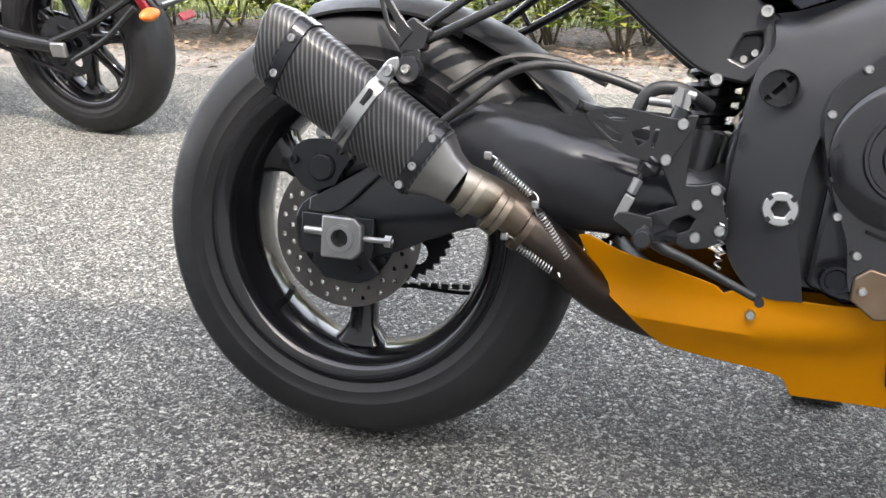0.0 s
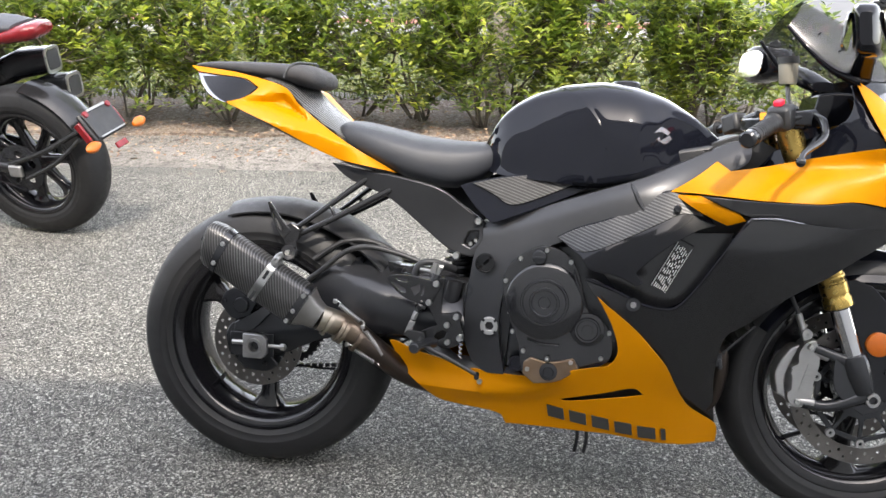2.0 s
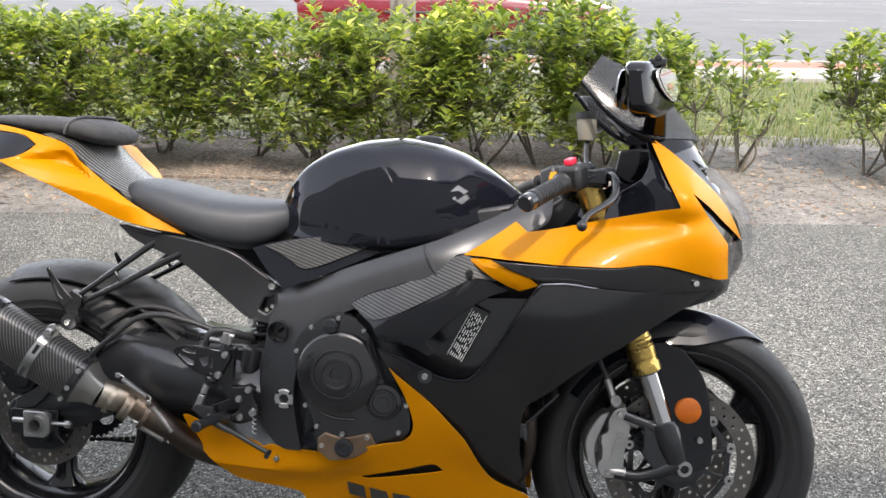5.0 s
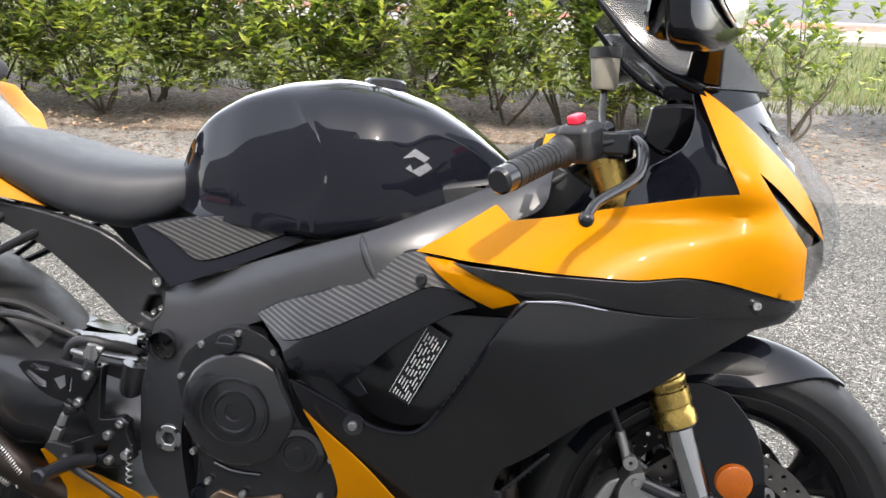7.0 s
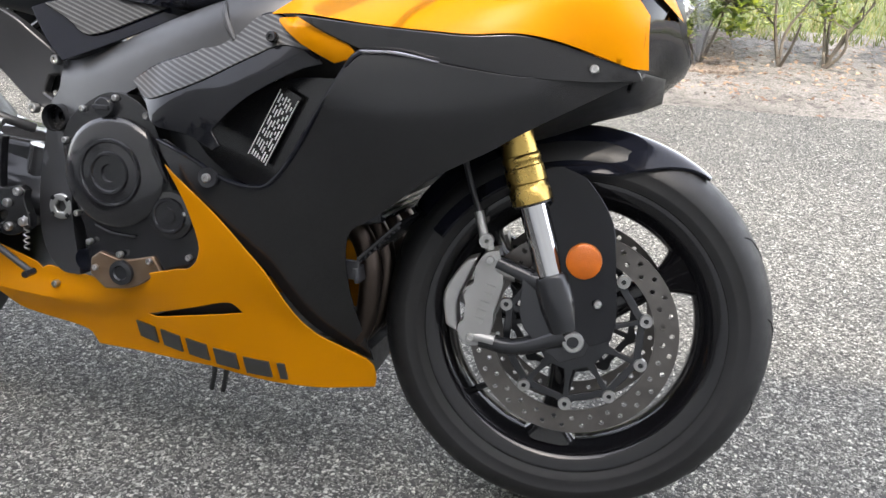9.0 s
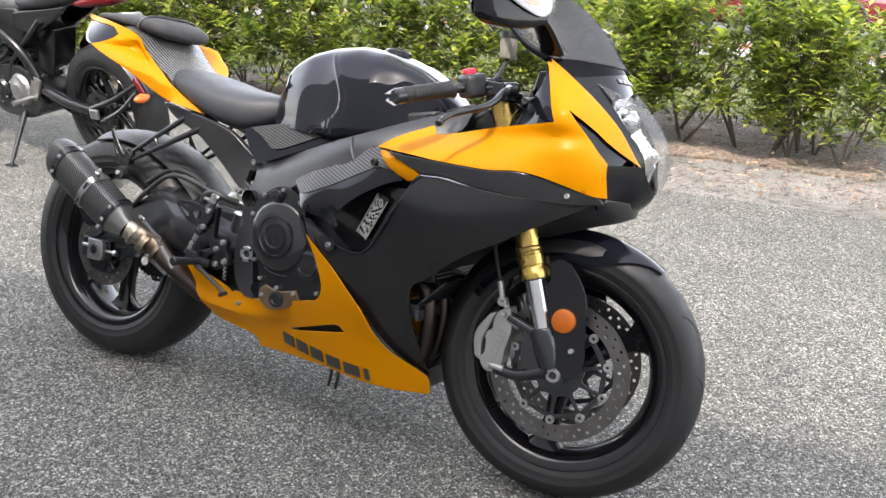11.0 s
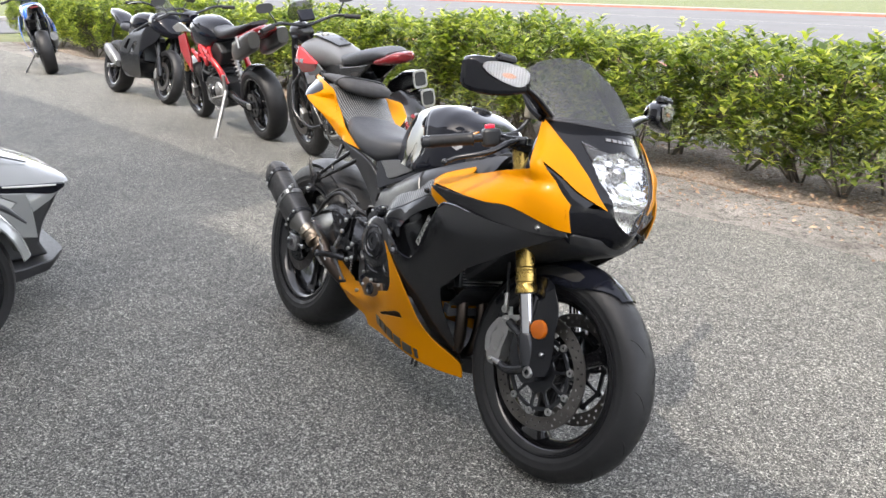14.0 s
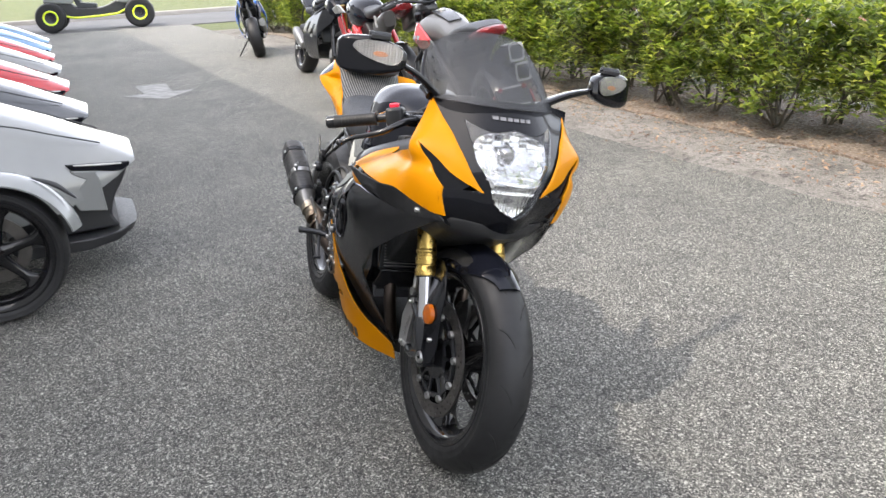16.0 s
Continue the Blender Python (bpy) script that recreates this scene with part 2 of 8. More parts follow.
BLACK_PLASTIC = surface("black_plastic", (0.011, 0.0118, 0.0135), 0.48, vary=0.3, grain=60, dust=0.04, bump=0.2, bump_scale=600)
RUBBER = surface("tyre_rubber", (0.0115, 0.0118, 0.0128), 0.52, vary=0.3, grain=40, dust=0.006, bump=0.2, bump_scale=500, Specular_IOR_Level=0.35)
BLACK_COWL = surface("cowl_black_paint", (0.0045, 0.0049, 0.0065), 0.12, vary=0.1, grain=25, dust=0.001, coat=0.25, Specular_IOR_Level=0.12)
RIM = surface("rim_black", (0.006, 0.006, 0.007), 0.16, vary=0.15, grain=40, coat=0.35, dust=0.003, Specular_IOR_Level=0.3)
VINYL = surface("seat_vinyl", (0.023, 0.0255, 0.031), 0.55, vary=0.15, grain=50, dust=0.03, bump=0.35, bump_scale=900)
SUEDE = surface("pillion_cover", (0.024, 0.024, 0.026), 0.8, vary=0.2, grain=60, dust=0.06, bump=0.4, bump_scale=900)
STEEL = surface("bright_steel", (0.46, 0.46, 0.45), 0.3, metal=1.0, vary=0.15, grain=80, bump=0.05)
ALLOY = surface("cast_alloy", (0.34, 0.34, 0.335), 0.42, metal=0.9, vary=0.2, grain=90, dust=0.15, bump=0.15)
CALIPER = surface("silver_caliper", (0.31, 0.31, 0.305), 0.4, metal=0.75, vary=0.2, grain=70, dust=0.08, bump=0.15)
DISC = surface("disc_steel", (0.115, 0.108, 0.102), 0.4, metal=0.85, vary=0.25, grain=120, bump=0.1)
CHROME = surface("chrome_tube", (0.5, 0.5, 0.51), 0.07, metal=1.0, vary=0.05, grain=60)
GOLD = surface("gold_anodised", (0.46, 0.315, 0.095), 0.28, metal=1.0, vary=0.15, grain=80)
STEM = surface("twig_bark", (0.125, 0.108, 0.088), 0.9, vary=0.35, grain=90, bump=0.3)
BRONZE = surface("bronze_cover", (0.17, 0.115, 0.075), 0.4, metal=0.8, vary=0.3, grain=60, dust=0.2)
BRUSHED = surface("brushed_steel", (0.27, 0.262, 0.25), 0.42, metal=1.0, vary=0.15, grain=120, bump=0.1)
HEAT = steel_heat()
CARBON_CAN = carbon("carbon_can", (0, radians(5), 0), 0.0058, 0.006, 0.07, 0.0)
CARBON_KNEE = carbon("carbon_wrap", (0, radians(72), 0), 0.0064, 0.004, 0.05, 0.0)
CARBON_TAIL = carbon("carbon_tail", (0, 0, radians(78)), 0.0085, 0.01, 0.13, 0.0)
SMOKE = thin_clear("smoked_screen", (0.6, 0.605, 0.61))
LAMP_LENS = thin_clear("lamp_lens", (0.97, 0.975, 0.98))
GLASS = clear("clear_lens", (0.98, 0.98, 0.98), 0.0)
REFLECTOR = surface("lamp_reflector", (0.8, 0.8, 0.79), 0.1, metal=1.0, vary=0.05, grain=60)
AMBER = lens_plastic("amber_reflector", (0.45, 0.1, 0.001), 0.3)
SIGNAL_REFLECTOR = surface("signal_reflector", (0.2, 0.195, 0.19), 0.35, metal=0.8, vary=0.3, grain=90)
AMBER_BULB = surface("amber_bulb", (0.32, 0.13, 0.06), 0.3, vary=0.1)
RED_LENS = lens_plastic("red_lens", (0.15, 0.005, 0.008))
PALE_LENS = lens_plastic("pale_lens", (0.62, 0.6, 0.58))
RED_SWITCH = surface("red_switch", (0.7, 0.02, 0.05), 0.4, vary=0.1)
DECAL_GREY = surface("dark_decal", (0.03, 0.03, 0.028), 0.4, vary=0.1)
DECAL_SILVER = surface("silver_decal", (0.42, 0.42, 0.44), 0.25, metal=0.9, vary=0.1)
DECAL_DIM = surface("grey_decal", (0.16, 0.16, 0.165), 0.4, metal=0.5, vary=0.1)
DECAL_WHITE = surface("white_print", (0.72, 0.72, 0.7), 0.5, vary=0.15, grain=200)
RESERVOIR = surface("milky_plastic", (0.22, 0.205, 0.165), 0.5, vary=0.1)


# ---- building blocks ----
from mathutils import geometry

rnd = random.Random(7)


def to_object(name, bm, material, parent=None, label="", angle=40, bevel=0.0, kind=""):
    """Links a bmesh as one mesh object, smooth but for edges sharper than angle."""
    me = bpy.data.meshes.new(name)
    bmesh.ops.recalc_face_normals(bm, faces=bm.faces)
    lim = radians(angle)
    for f in bm.faces:
        f.smooth = True
    for e in bm.edges:
        e.smooth = len(e.link_faces) == 2 and e.calc_face_angle(0) < lim
    bm.to_mesh(me)
    bm.free()
    for m in material if isinstance(material, (list, tuple)) else [material]:
        me.materials.append(m)
    ob = new(name, me)
    if parent:
        ob.parent = parent
    if bevel:
        b = ob.modifiers.new("bevel", "BEVEL")
        b.width, b.segments, b.limit_method, b.angle_limit = bevel, 2, "ANGLE", radians(38)
        b.harden_normals = False
    if label:
        ob["label"] = label
    if kind:
        ob["kind"] = kind
    return ob


def part(name, bm, material, parent, label="", angle=40, bevel=0.0):
    return to_object(name, bm, material, parent, label, angle, bevel)


def group_of(name, m, label, category, group=""):
    e = new(name)
    e.empty_display_size = 0.1
    e.matrix_world = m
    return tagged(e, label, category, group)


def from_lists(verts, faces):
    bm = bmesh.new()
    vs = [bm.verts.new(v) for v in verts]
    for f in faces:
        if len(set(f)) > 2:
            try:
                bm.faces.new([vs[i] for i in f])
            except ValueError:
                pass
    return bm


def merge(*bms):
    """Joins bmeshes into one."""
    out = bmesh.new()
    for b in bms:
        me = bpy.data.meshes.new("tmp")
        b.to_mesh(me)
        b.free()
        out.from_mesh(me)
        bpy.data.meshes.remove(me)
    return out


def moved(bm, m):
    bmesh.ops.transform(bm, matrix=m, verts=bm.verts)
    return bm


def smooth_line(pts, n=5, closed=False, corner=50):
    """A curve through points; bends sharper than corner stay sharp."""
    P = [Vector(p) for p in pts]
    k = len(P)
    out = []

    def turn(i):
        if not closed and (i == 0 or i == k - 1):
            return 180
        a, b = P[i] - P[i - 1], P[(i + 1) % k] - P[i]
        return math.degrees(a.angle(b, 0)) if a.length and b.length else 180

    for i in range(k if closed else k - 1):
        a, b = P[i], P[(i + 1) % k]
        chord = b - a
        ta = chord if turn(i) > corner else (P[(i + 1) % k] - P[i - 1]) * 0.5
        tb = chord if turn((i + 1) % k) > corner else (P[(i + 2) % k] - P[i]) * 0.5
        if ta.length > 0:
            ta = ta * min(1.0, chord.length / ta.length * 1.2)
        if tb.length > 0:
            tb = tb * min(1.0, chord.length / tb.length * 1.2)
        for j in range(n):
            t = j / n
            h1, h2, h3, h4 = 2 * t**3 - 3 * t**2 + 1, t**3 - 2 * t**2 + t, -2 * t**3 + 3 * t**2, t**3 - t**2
            out.append(a * h1 + ta * h2 + b * h3 + tb * h4)
    if not closed:
        out.append(P[-1])
    return out


def tube(pts, r, seg=10, n=5, smooth=True, closed=False):
    """A round bar along a curve; r may be one radius for all or one for each given point."""
    P = smooth_line(pts, n, closed) if smooth else [Vector(p) for p in pts]
    rs = [r] * len(P)
    if isinstance(r, (list, tuple)):
        k = len(pts) - 1
        rs = []
        for i in range(len(P)):
            u = i / max(1, len(P) - 1) * k
            j = min(int(u), k - 1)
            rs.append(r[j] + (r[j + 1] - r[j]) * (u - j))
    verts, faces = [], []
    up = None
    m = len(P)
    for i, p in enumerate(P):
        d = (P[(i + 1) % m] - P[i - 1]) if closed else (P[min(i + 1, m - 1)] - P[max(i - 1, 0)])
        d.normalize()
        if up is None:
            up = d.orthogonal().normalized()
        up = (up - d * up.dot(d)).normalized()
        side = d.cross(up)
        for s in range(seg):
            a = 2 * math.pi * s / seg
            verts.append(p + (up * math.cos(a) + side * math.sin(a)) * rs[i])
    for i in range(m if closed else m - 1):
        for s in range(seg):
            a, b = i * seg + s, i * seg + (s + 1) % seg
            c, d = ((i + 1) % m) * seg + (s + 1) % seg, ((i + 1) % m) * seg + s
            faces.append((a, b, c, d))
    if not closed:
        faces += [tuple(range(seg - 1, -1, -1)), tuple(range((m - 1) * seg, m * seg))]
    return from_lists(verts, faces)


def lathe(profile, seg=48, at=(0, 0, 0), ring=False):
    """Turns a profile of (radius, y) about the y axis. ring: the profile closes on itself."""
    verts, faces = [], []
    k = len(profile)
    for i in range(seg):
        a = 2 * math.pi * i / seg
        for r, y in profile:
            verts.append((at[0] + r * math.cos(a), at[1] + y, at[2] + r * math.sin(a)))
    for i in range(seg):
        j = (i + 1) % seg
        for q in range(k if ring else k - 1):
            w = (q + 1) % k
            faces.append((i * k + q, i * k + w, j * k + w, j * k + q))
    bm = from_lists(verts, faces)
    bmesh.ops.remove_doubles(bm, verts=bm.verts, dist=1e-5)
    return bm


def tps(controls):
    """A smooth field through (u, v, value) controls."""
    c = np.array(controls, float)
    n = len(c)

    def kern(d2):
        return np.where(d2 > 1e-12, d2 * np.log(d2 + 1e-12), 0)

    d2 = ((c[:, None, :2] - c[None, :, :2]) ** 2).sum(-1)
    A = np.zeros((n + 3, n + 3))
    A[:n, :n] = kern(d2) + np.eye(n) * 2e-4
    A[:n, n], A[:n, n + 1:] = 1, c[:, :2]
    A[n, :n], A[n + 1:, :n] = 1, c[:, :2].T
    w = np.linalg.solve(A, np.r_[c[:, 2], 0, 0, 0])

    def f(u, v):
        return float(kern((c[:, 0] - u) ** 2 + (c[:, 1] - v) ** 2) @ w[:n] + w[n] + w[n + 1] * u + w[n + 2] * v)

    return f


def inside(p, poly):
    x, y = p
    hit = False
    for i in range(len(poly)):
        (x1, y1), (x2, y2) = poly[i - 1][:2], poly[i][:2]
        if (y1 > y) != (y2 > y) and x < (x2 - x1) * (y - y1) / (y2 - y1) + x1:
            hit = not hit
    return hit


def triangulated(outline, step, holes=()):
    """Fills an outline (and leaves holes) with evenly spread triangles."""
    loops = [[Vector((p[0], p[1])) for p in o] for o in (outline, *holes)]
    pts, edges = [], []
    for lp in loops:
        b = len(pts)
        pts += lp
        edges += [(b + i, b + (i + 1) % len(lp)) for i in range(len(lp))]
    border = np.array([p[:] for p in pts])
    lo, hi = border.min(0), border.max(0)
    if step:
        row = 0
        v = lo[1] + step * 0.5
        while v < hi[1]:
            u = lo[0] + step * (0.25 if row % 2 else 0.75)
            while u < hi[0]:
                if inside((u, v), loops[0]) and not any(inside((u, v), h) for h in loops[1:]) and ((border - (u, v)) ** 2).sum(1).min() > (step * 0.45) ** 2:
                    pts.append(Vector((u, v)))
                u += step
            v += step * 0.87
            row += 1
    vs, es, fs, *_ = geometry.delaunay_2d_cdt(pts, edges, [], 1, 1e-6)
    keep = []
    for f in fs:
        c = (sum(vs[i][0] for i in f) / len(f), sum(vs[i][1] for i in f) / len(f))
        if inside(c, loops[0]) and not any(inside(c, h) for h in loops[1:]):
            keep.append(tuple(f))
    return [v[:] for v in vs], keep


def panel_mesh(outline, to3d, inward, thick, step=0.02, n=4, corner=50, holes=()):
    """A thin moulded shell over an outline. to3d(u, v) gives its outer face, inward(u, v) the way to its inner face."""
    o = smooth_line([(p[0], p[1], 0) for p in outline], n, True, corner)
    hs = [smooth_line([(p[0], p[1], 0) for p in h], n, True, corner) for h in holes]
    vs, fs = triangulated(o, step, hs)
    outer = [Vector(to3d(u, v)) for u, v in vs]
    inner = [p + Vector(inward(u, v)) * thick for p, (u, v) in zip(outer, vs)]
    k = len(vs)
    faces = list(fs) + [tuple(i + k for i in reversed(f)) for f in fs]
    count = {}
    for f in fs:
        for i in range(len(f)):
            a, b = f[i], f[(i + 1) % len(f)]
            key = (min(a, b), max(a, b))
            count[key] = None if key in count else (a, b)
    faces += [(b, a, a + k, b + k) for a, b in [c for c in count.values() if c]]
    return from_lists(outer + inner, faces)


def slab(outline, y0, y1, n=4, corner=40, step=0, holes=()):
    """A plate between two y planes over an outline in x and z."""
    return panel_mesh(outline, lambda u, v: (u, y0, v), lambda u, v: (0, 1, 0), y1 - y0, step, n, corner, holes)


def loft(rows, closed=True, caps=True):
    """A skin through rows of points with the same count."""
    k = len(rows[0])
    verts = [p for r in rows for p in r]
    faces = []
    for i in range(len(rows) - 1):
        for j in range(k if closed else k - 1):
            a, b = i * k + j, i * k + (j + 1) % k
            faces.append((a, b, b + k, a + k))
    if closed and caps:
        faces += [tuple(range(k - 1, -1, -1)), tuple(range((len(rows) - 1) * k, len(rows) * k))]
    return from_lists(verts, faces)


def box(cx, cy, cz, sx, sy, sz, m=None):
    bm = bmesh.new()
    bmesh.ops.create_cube(bm, size=1)
    bmesh.ops.scale(bm, vec=(sx, sy, sz), verts=bm.verts)
    if m:
        bmesh.ops.transform(bm, matrix=m, verts=bm.verts)
    bmesh.ops.translate(bm, vec=(cx, cy, cz), verts=bm.verts)
    return bm


def rod(a, b, r, seg=12):
    return tube([a, b], r, seg, 1, False)


def hex_bolt(at, axis, r=0.008, h=0.007):
    """A socket-head bolt: a domed round head with a recessed hexagon."""
    prof = [(0.0, -h * 0.45), (r * 0.45, -h * 0.45), (r * 0.5, -h), (r * 0.8, -h), (r, -h * 0.7), (r, 0.004)]
    bm = lathe(prof, 14)
    q = Vector((0, -1, 0)).rotation_difference(Vector(axis)).to_matrix().to_4x4()
    return moved(bm, Matrix.Translation(at) @ q)


def rounded(hw, hh, k=24, power=3.0):
    """A rounded-square ring of k points, half width hw and half height hh."""
    out = []
    for i in range(k):
        a = 2 * math.pi * i / k
        c, s = math.cos(a), math.sin(a)
        out.append((hw * math.copysign(abs(c) ** (2 / power), c), hh * math.copysign(abs(s) ** (2 / power), s)))
    return out


# ---- the setting ----
def lot_edge(x):
    return 2.70 + 0.085 * x


def sheet(name, xs, y_lo, y_hi, z, material, cols=2, wave=0.0, drop=0.06):
    """A strip of ground between two lines, with a real edge."""
    rows = []
    for x in xs:
        a, b = y_lo(x), y_hi(x)
        row = [(x, a, z - drop)]
        for j in range(cols + 1):
            y = a + (b - a) * j / cols
            zz = z + (wave * noise.noise((x * 0.9, y * 1.3, 3.0)) + wave * 0.5 * noise.noise((x * 4, y * 4, 1.0)) if wave else 0)
            row.append((x, y, max(zz, -0.024)))
        row.append((x, b, z - drop))
        rows.append(row)
    return tagged(to_object(name, loft(rows, False), material, angle=60), kind="structure")


def span(a, b, n):
    return [a + (b - a) * i / n for i in range(n + 1)]


tagged(to_object("ground", from_lists([(-900, -900, -0.03), (900, -900, -0.03), (900, 900, -0.03), (-900, 900, -0.03)], [(0, 1, 2, 3)]), TURF), kind="structure")
ragged = {round(x, 2): 0.03 * noise.noise((x * 2.2, 0, 0)) + 0.015 * noise.noise((x * 9, 1, 0)) for x in span(-22.3, 30, 400)}
sheet("pavement", span(-22.3, 30, 400), lambda x: -14.0, lambda x: lot_edge(x) + ragged.get(round(x, 2), 0), 0.0, ASPHALT, 3)
tagged(to_object("entrance_lane", loft([[(-29.5, -60, -0.04), (-29.5, -60, -0.004), (-22.3, -60, -0.004), (-22.3, -60, -0.04)], [(-29.5, 11.2, -0.04), (-29.5, 11.2, -0.004), (-22.3, 11.2, -0.004), (-22.3, 11.2, -0.04)]], True), ROAD), kind="structure")
sheet("sand_verge", span(-18.6, 14, 300), lambda x: lot_edge(x) - 0.06, lambda x: 5.2 + 0.09 * x, -0.012, SAND, 24, 0.035)
sheet("mulch_bed", span(-18.4, 1.9, 160), lambda x: 3.55 + 0.09 * x + 0.09 * noise.noise((x * 1.7, 5, 0)) + 0.05 * noise.noise((x * 6, 5, 0)), lambda x: 4.85 + 0.09 * x, 0.004, MULCH, 14, 0.04)
tagged(to_object("road", loft([[(-200, 11.1, -0.1), (-200, 11.1, -0.02), (-200, 44, -0.02), (-200, 44, -0.1)], [(200, 11.1, -0.1), (200, 11.1, -0.02), (200, 44, -0.02), (200, 44, -0.1)]], True), ROAD), kind="structure")


def long_bar(name, x0, x1, y0, y1, z0, z1, material, bevel=0.01):
    return tagged(to_object(name, box((x0 + x1) / 2, (y0 + y1) / 2, (z0 + z1) / 2, x1 - x0, y1 - y0, z1 - z0), material, bevel=bevel), kind="structure")


long_bar("sidewalk", -22, 120, 9.1, 10.15, -0.1, 0.02, CONCRETE)
long_bar("red_paver_band", -22, 120, 10.154, 10.95, -0.1, 0.016, BRICK_RED)
long_bar("kerb", -22, 120, 10.954, 11.1, -0.1, 0.03, CONCRETE, 0.02)
long_bar("far_kerb", -200, 200, 44.0, 44.6, -0.1, 0.12, BRICK_RED, 0.02)
long_bar("far_sidewalk", -200, 200, 44.61, 47, -0.1, 0.1, CONCRETE, 0.02)
long_bar("lane_kerb", -29.9, -29.5, -60, 11, -0.1, 0.14, CONCRETE, 0.03)
for k in range(26):
    bm = box(-60 + k * 5.6, 21.2, -0.0175, 2.6, 0.13, 0.005)
    tagged(to_object("lane_dash", bm, ROAD_PAINT), kind="structure")
tagged(to_object("lane_line", box(0, 31.5, -0.0175, 300, 0.14, 0.005), ROAD_PAINT), kind="structure")

# painted arrow on the lot
arrow_shape = [(-1.05, 0.0), (-0.25, -0.55), (-0.25, -0.2), (0.85, -0.24), (0.85, 0.24), (-0.25, 0.2), (-0.25, 0.55)]
bm = panel_mesh(arrow_shape, lambda u, v: (u, v, 0.004), lambda u, v: (0, 0, -1), 0.003, 0, 1, 1)
arrow = tagged(to_object("painted_arrow", bm, WORN_PAINT), "worn white arrow painted on the asphalt", "road marking", kind="structure")
arrow.matrix_world = pose(-7.6, -0.5, 0, 0, 0, 185) @ Matrix.Diagonal((0.8, 0.8, 1, 1))

# hairline crack in the asphalt: a thin dark seam with a ragged run
crack_mat = surface("crack", (0.07, 0.07, 0.07), 0.95)
verts, faces = [], []
for i in range(90):
    x = -0.5 + i * 0.045
    y = 2.02 - 0.004 * i + 0.05 * noise.noise((x * 3, 0, 9)) + 0.03 * noise.noise((x * 14, 2, 9))
    w = 0.0016 + 0.0014 * noise.noise((x * 9, 5, 5))
    verts += [(x, y - w, 0.0025), (x, y + w, 0.0025)]
    if i:
        faces.append((2 * i - 2, 2 * i, 2 * i + 1, 2 * i - 1))
tagged(to_object("pavement_crack", from_lists(verts, faces), crack_mat), kind="structure")

# building whose shade lies over the lot
STUCCO, TRIM = stucco("stucco", (0.48, 0.47, 0.45)), stucco("trim_stucco", (0.54, 0.53, 0.51))
bld = group_of("building", pose(-0.45, -3.4, 0, 0, 0, 6.0), "grey stucco shop building along the parking lot", "building")
for x0, x1, h in ((-0.0, 26.0, 5.15), (-24.0, -0.004, 6.45)):
    part("wall", box((x0 + x1) / 2, -4.0, h / 2, x1 - x0, 8.0, h), STUCCO, bld)
    part("cornice", box((x0 + x1) / 2, 0.03, h - 0.2, x1 - x0, 0.06, 0.4), TRIM, bld, bevel=0.01)


# ---- planting ----
def leaf_pair(verts, faces, at, d, up, length, width):
    """One folded, pointed leaf of four triangles."""
    d = d.normalized()
    s = d.cross(up)
    s = s.normalized() if s.length > 1e-4 else d.orthogonal().normalized()
    nrm = s.cross(d)
    b = len(verts)
    verts += [at, at + d * length * 0.45 + s * width * 0.5 + nrm * width * 0.16, at + d * length * 0.5, at + d * length * 0.45 - s * width * 0.5 + nrm * width * 0.16, at + d * length - nrm * length * 0.12]
    faces += [(b, b + 1, b + 2), (b, b + 2, b + 3), (b + 1, b + 4, b + 2), (b + 2, b + 4, b + 3)]


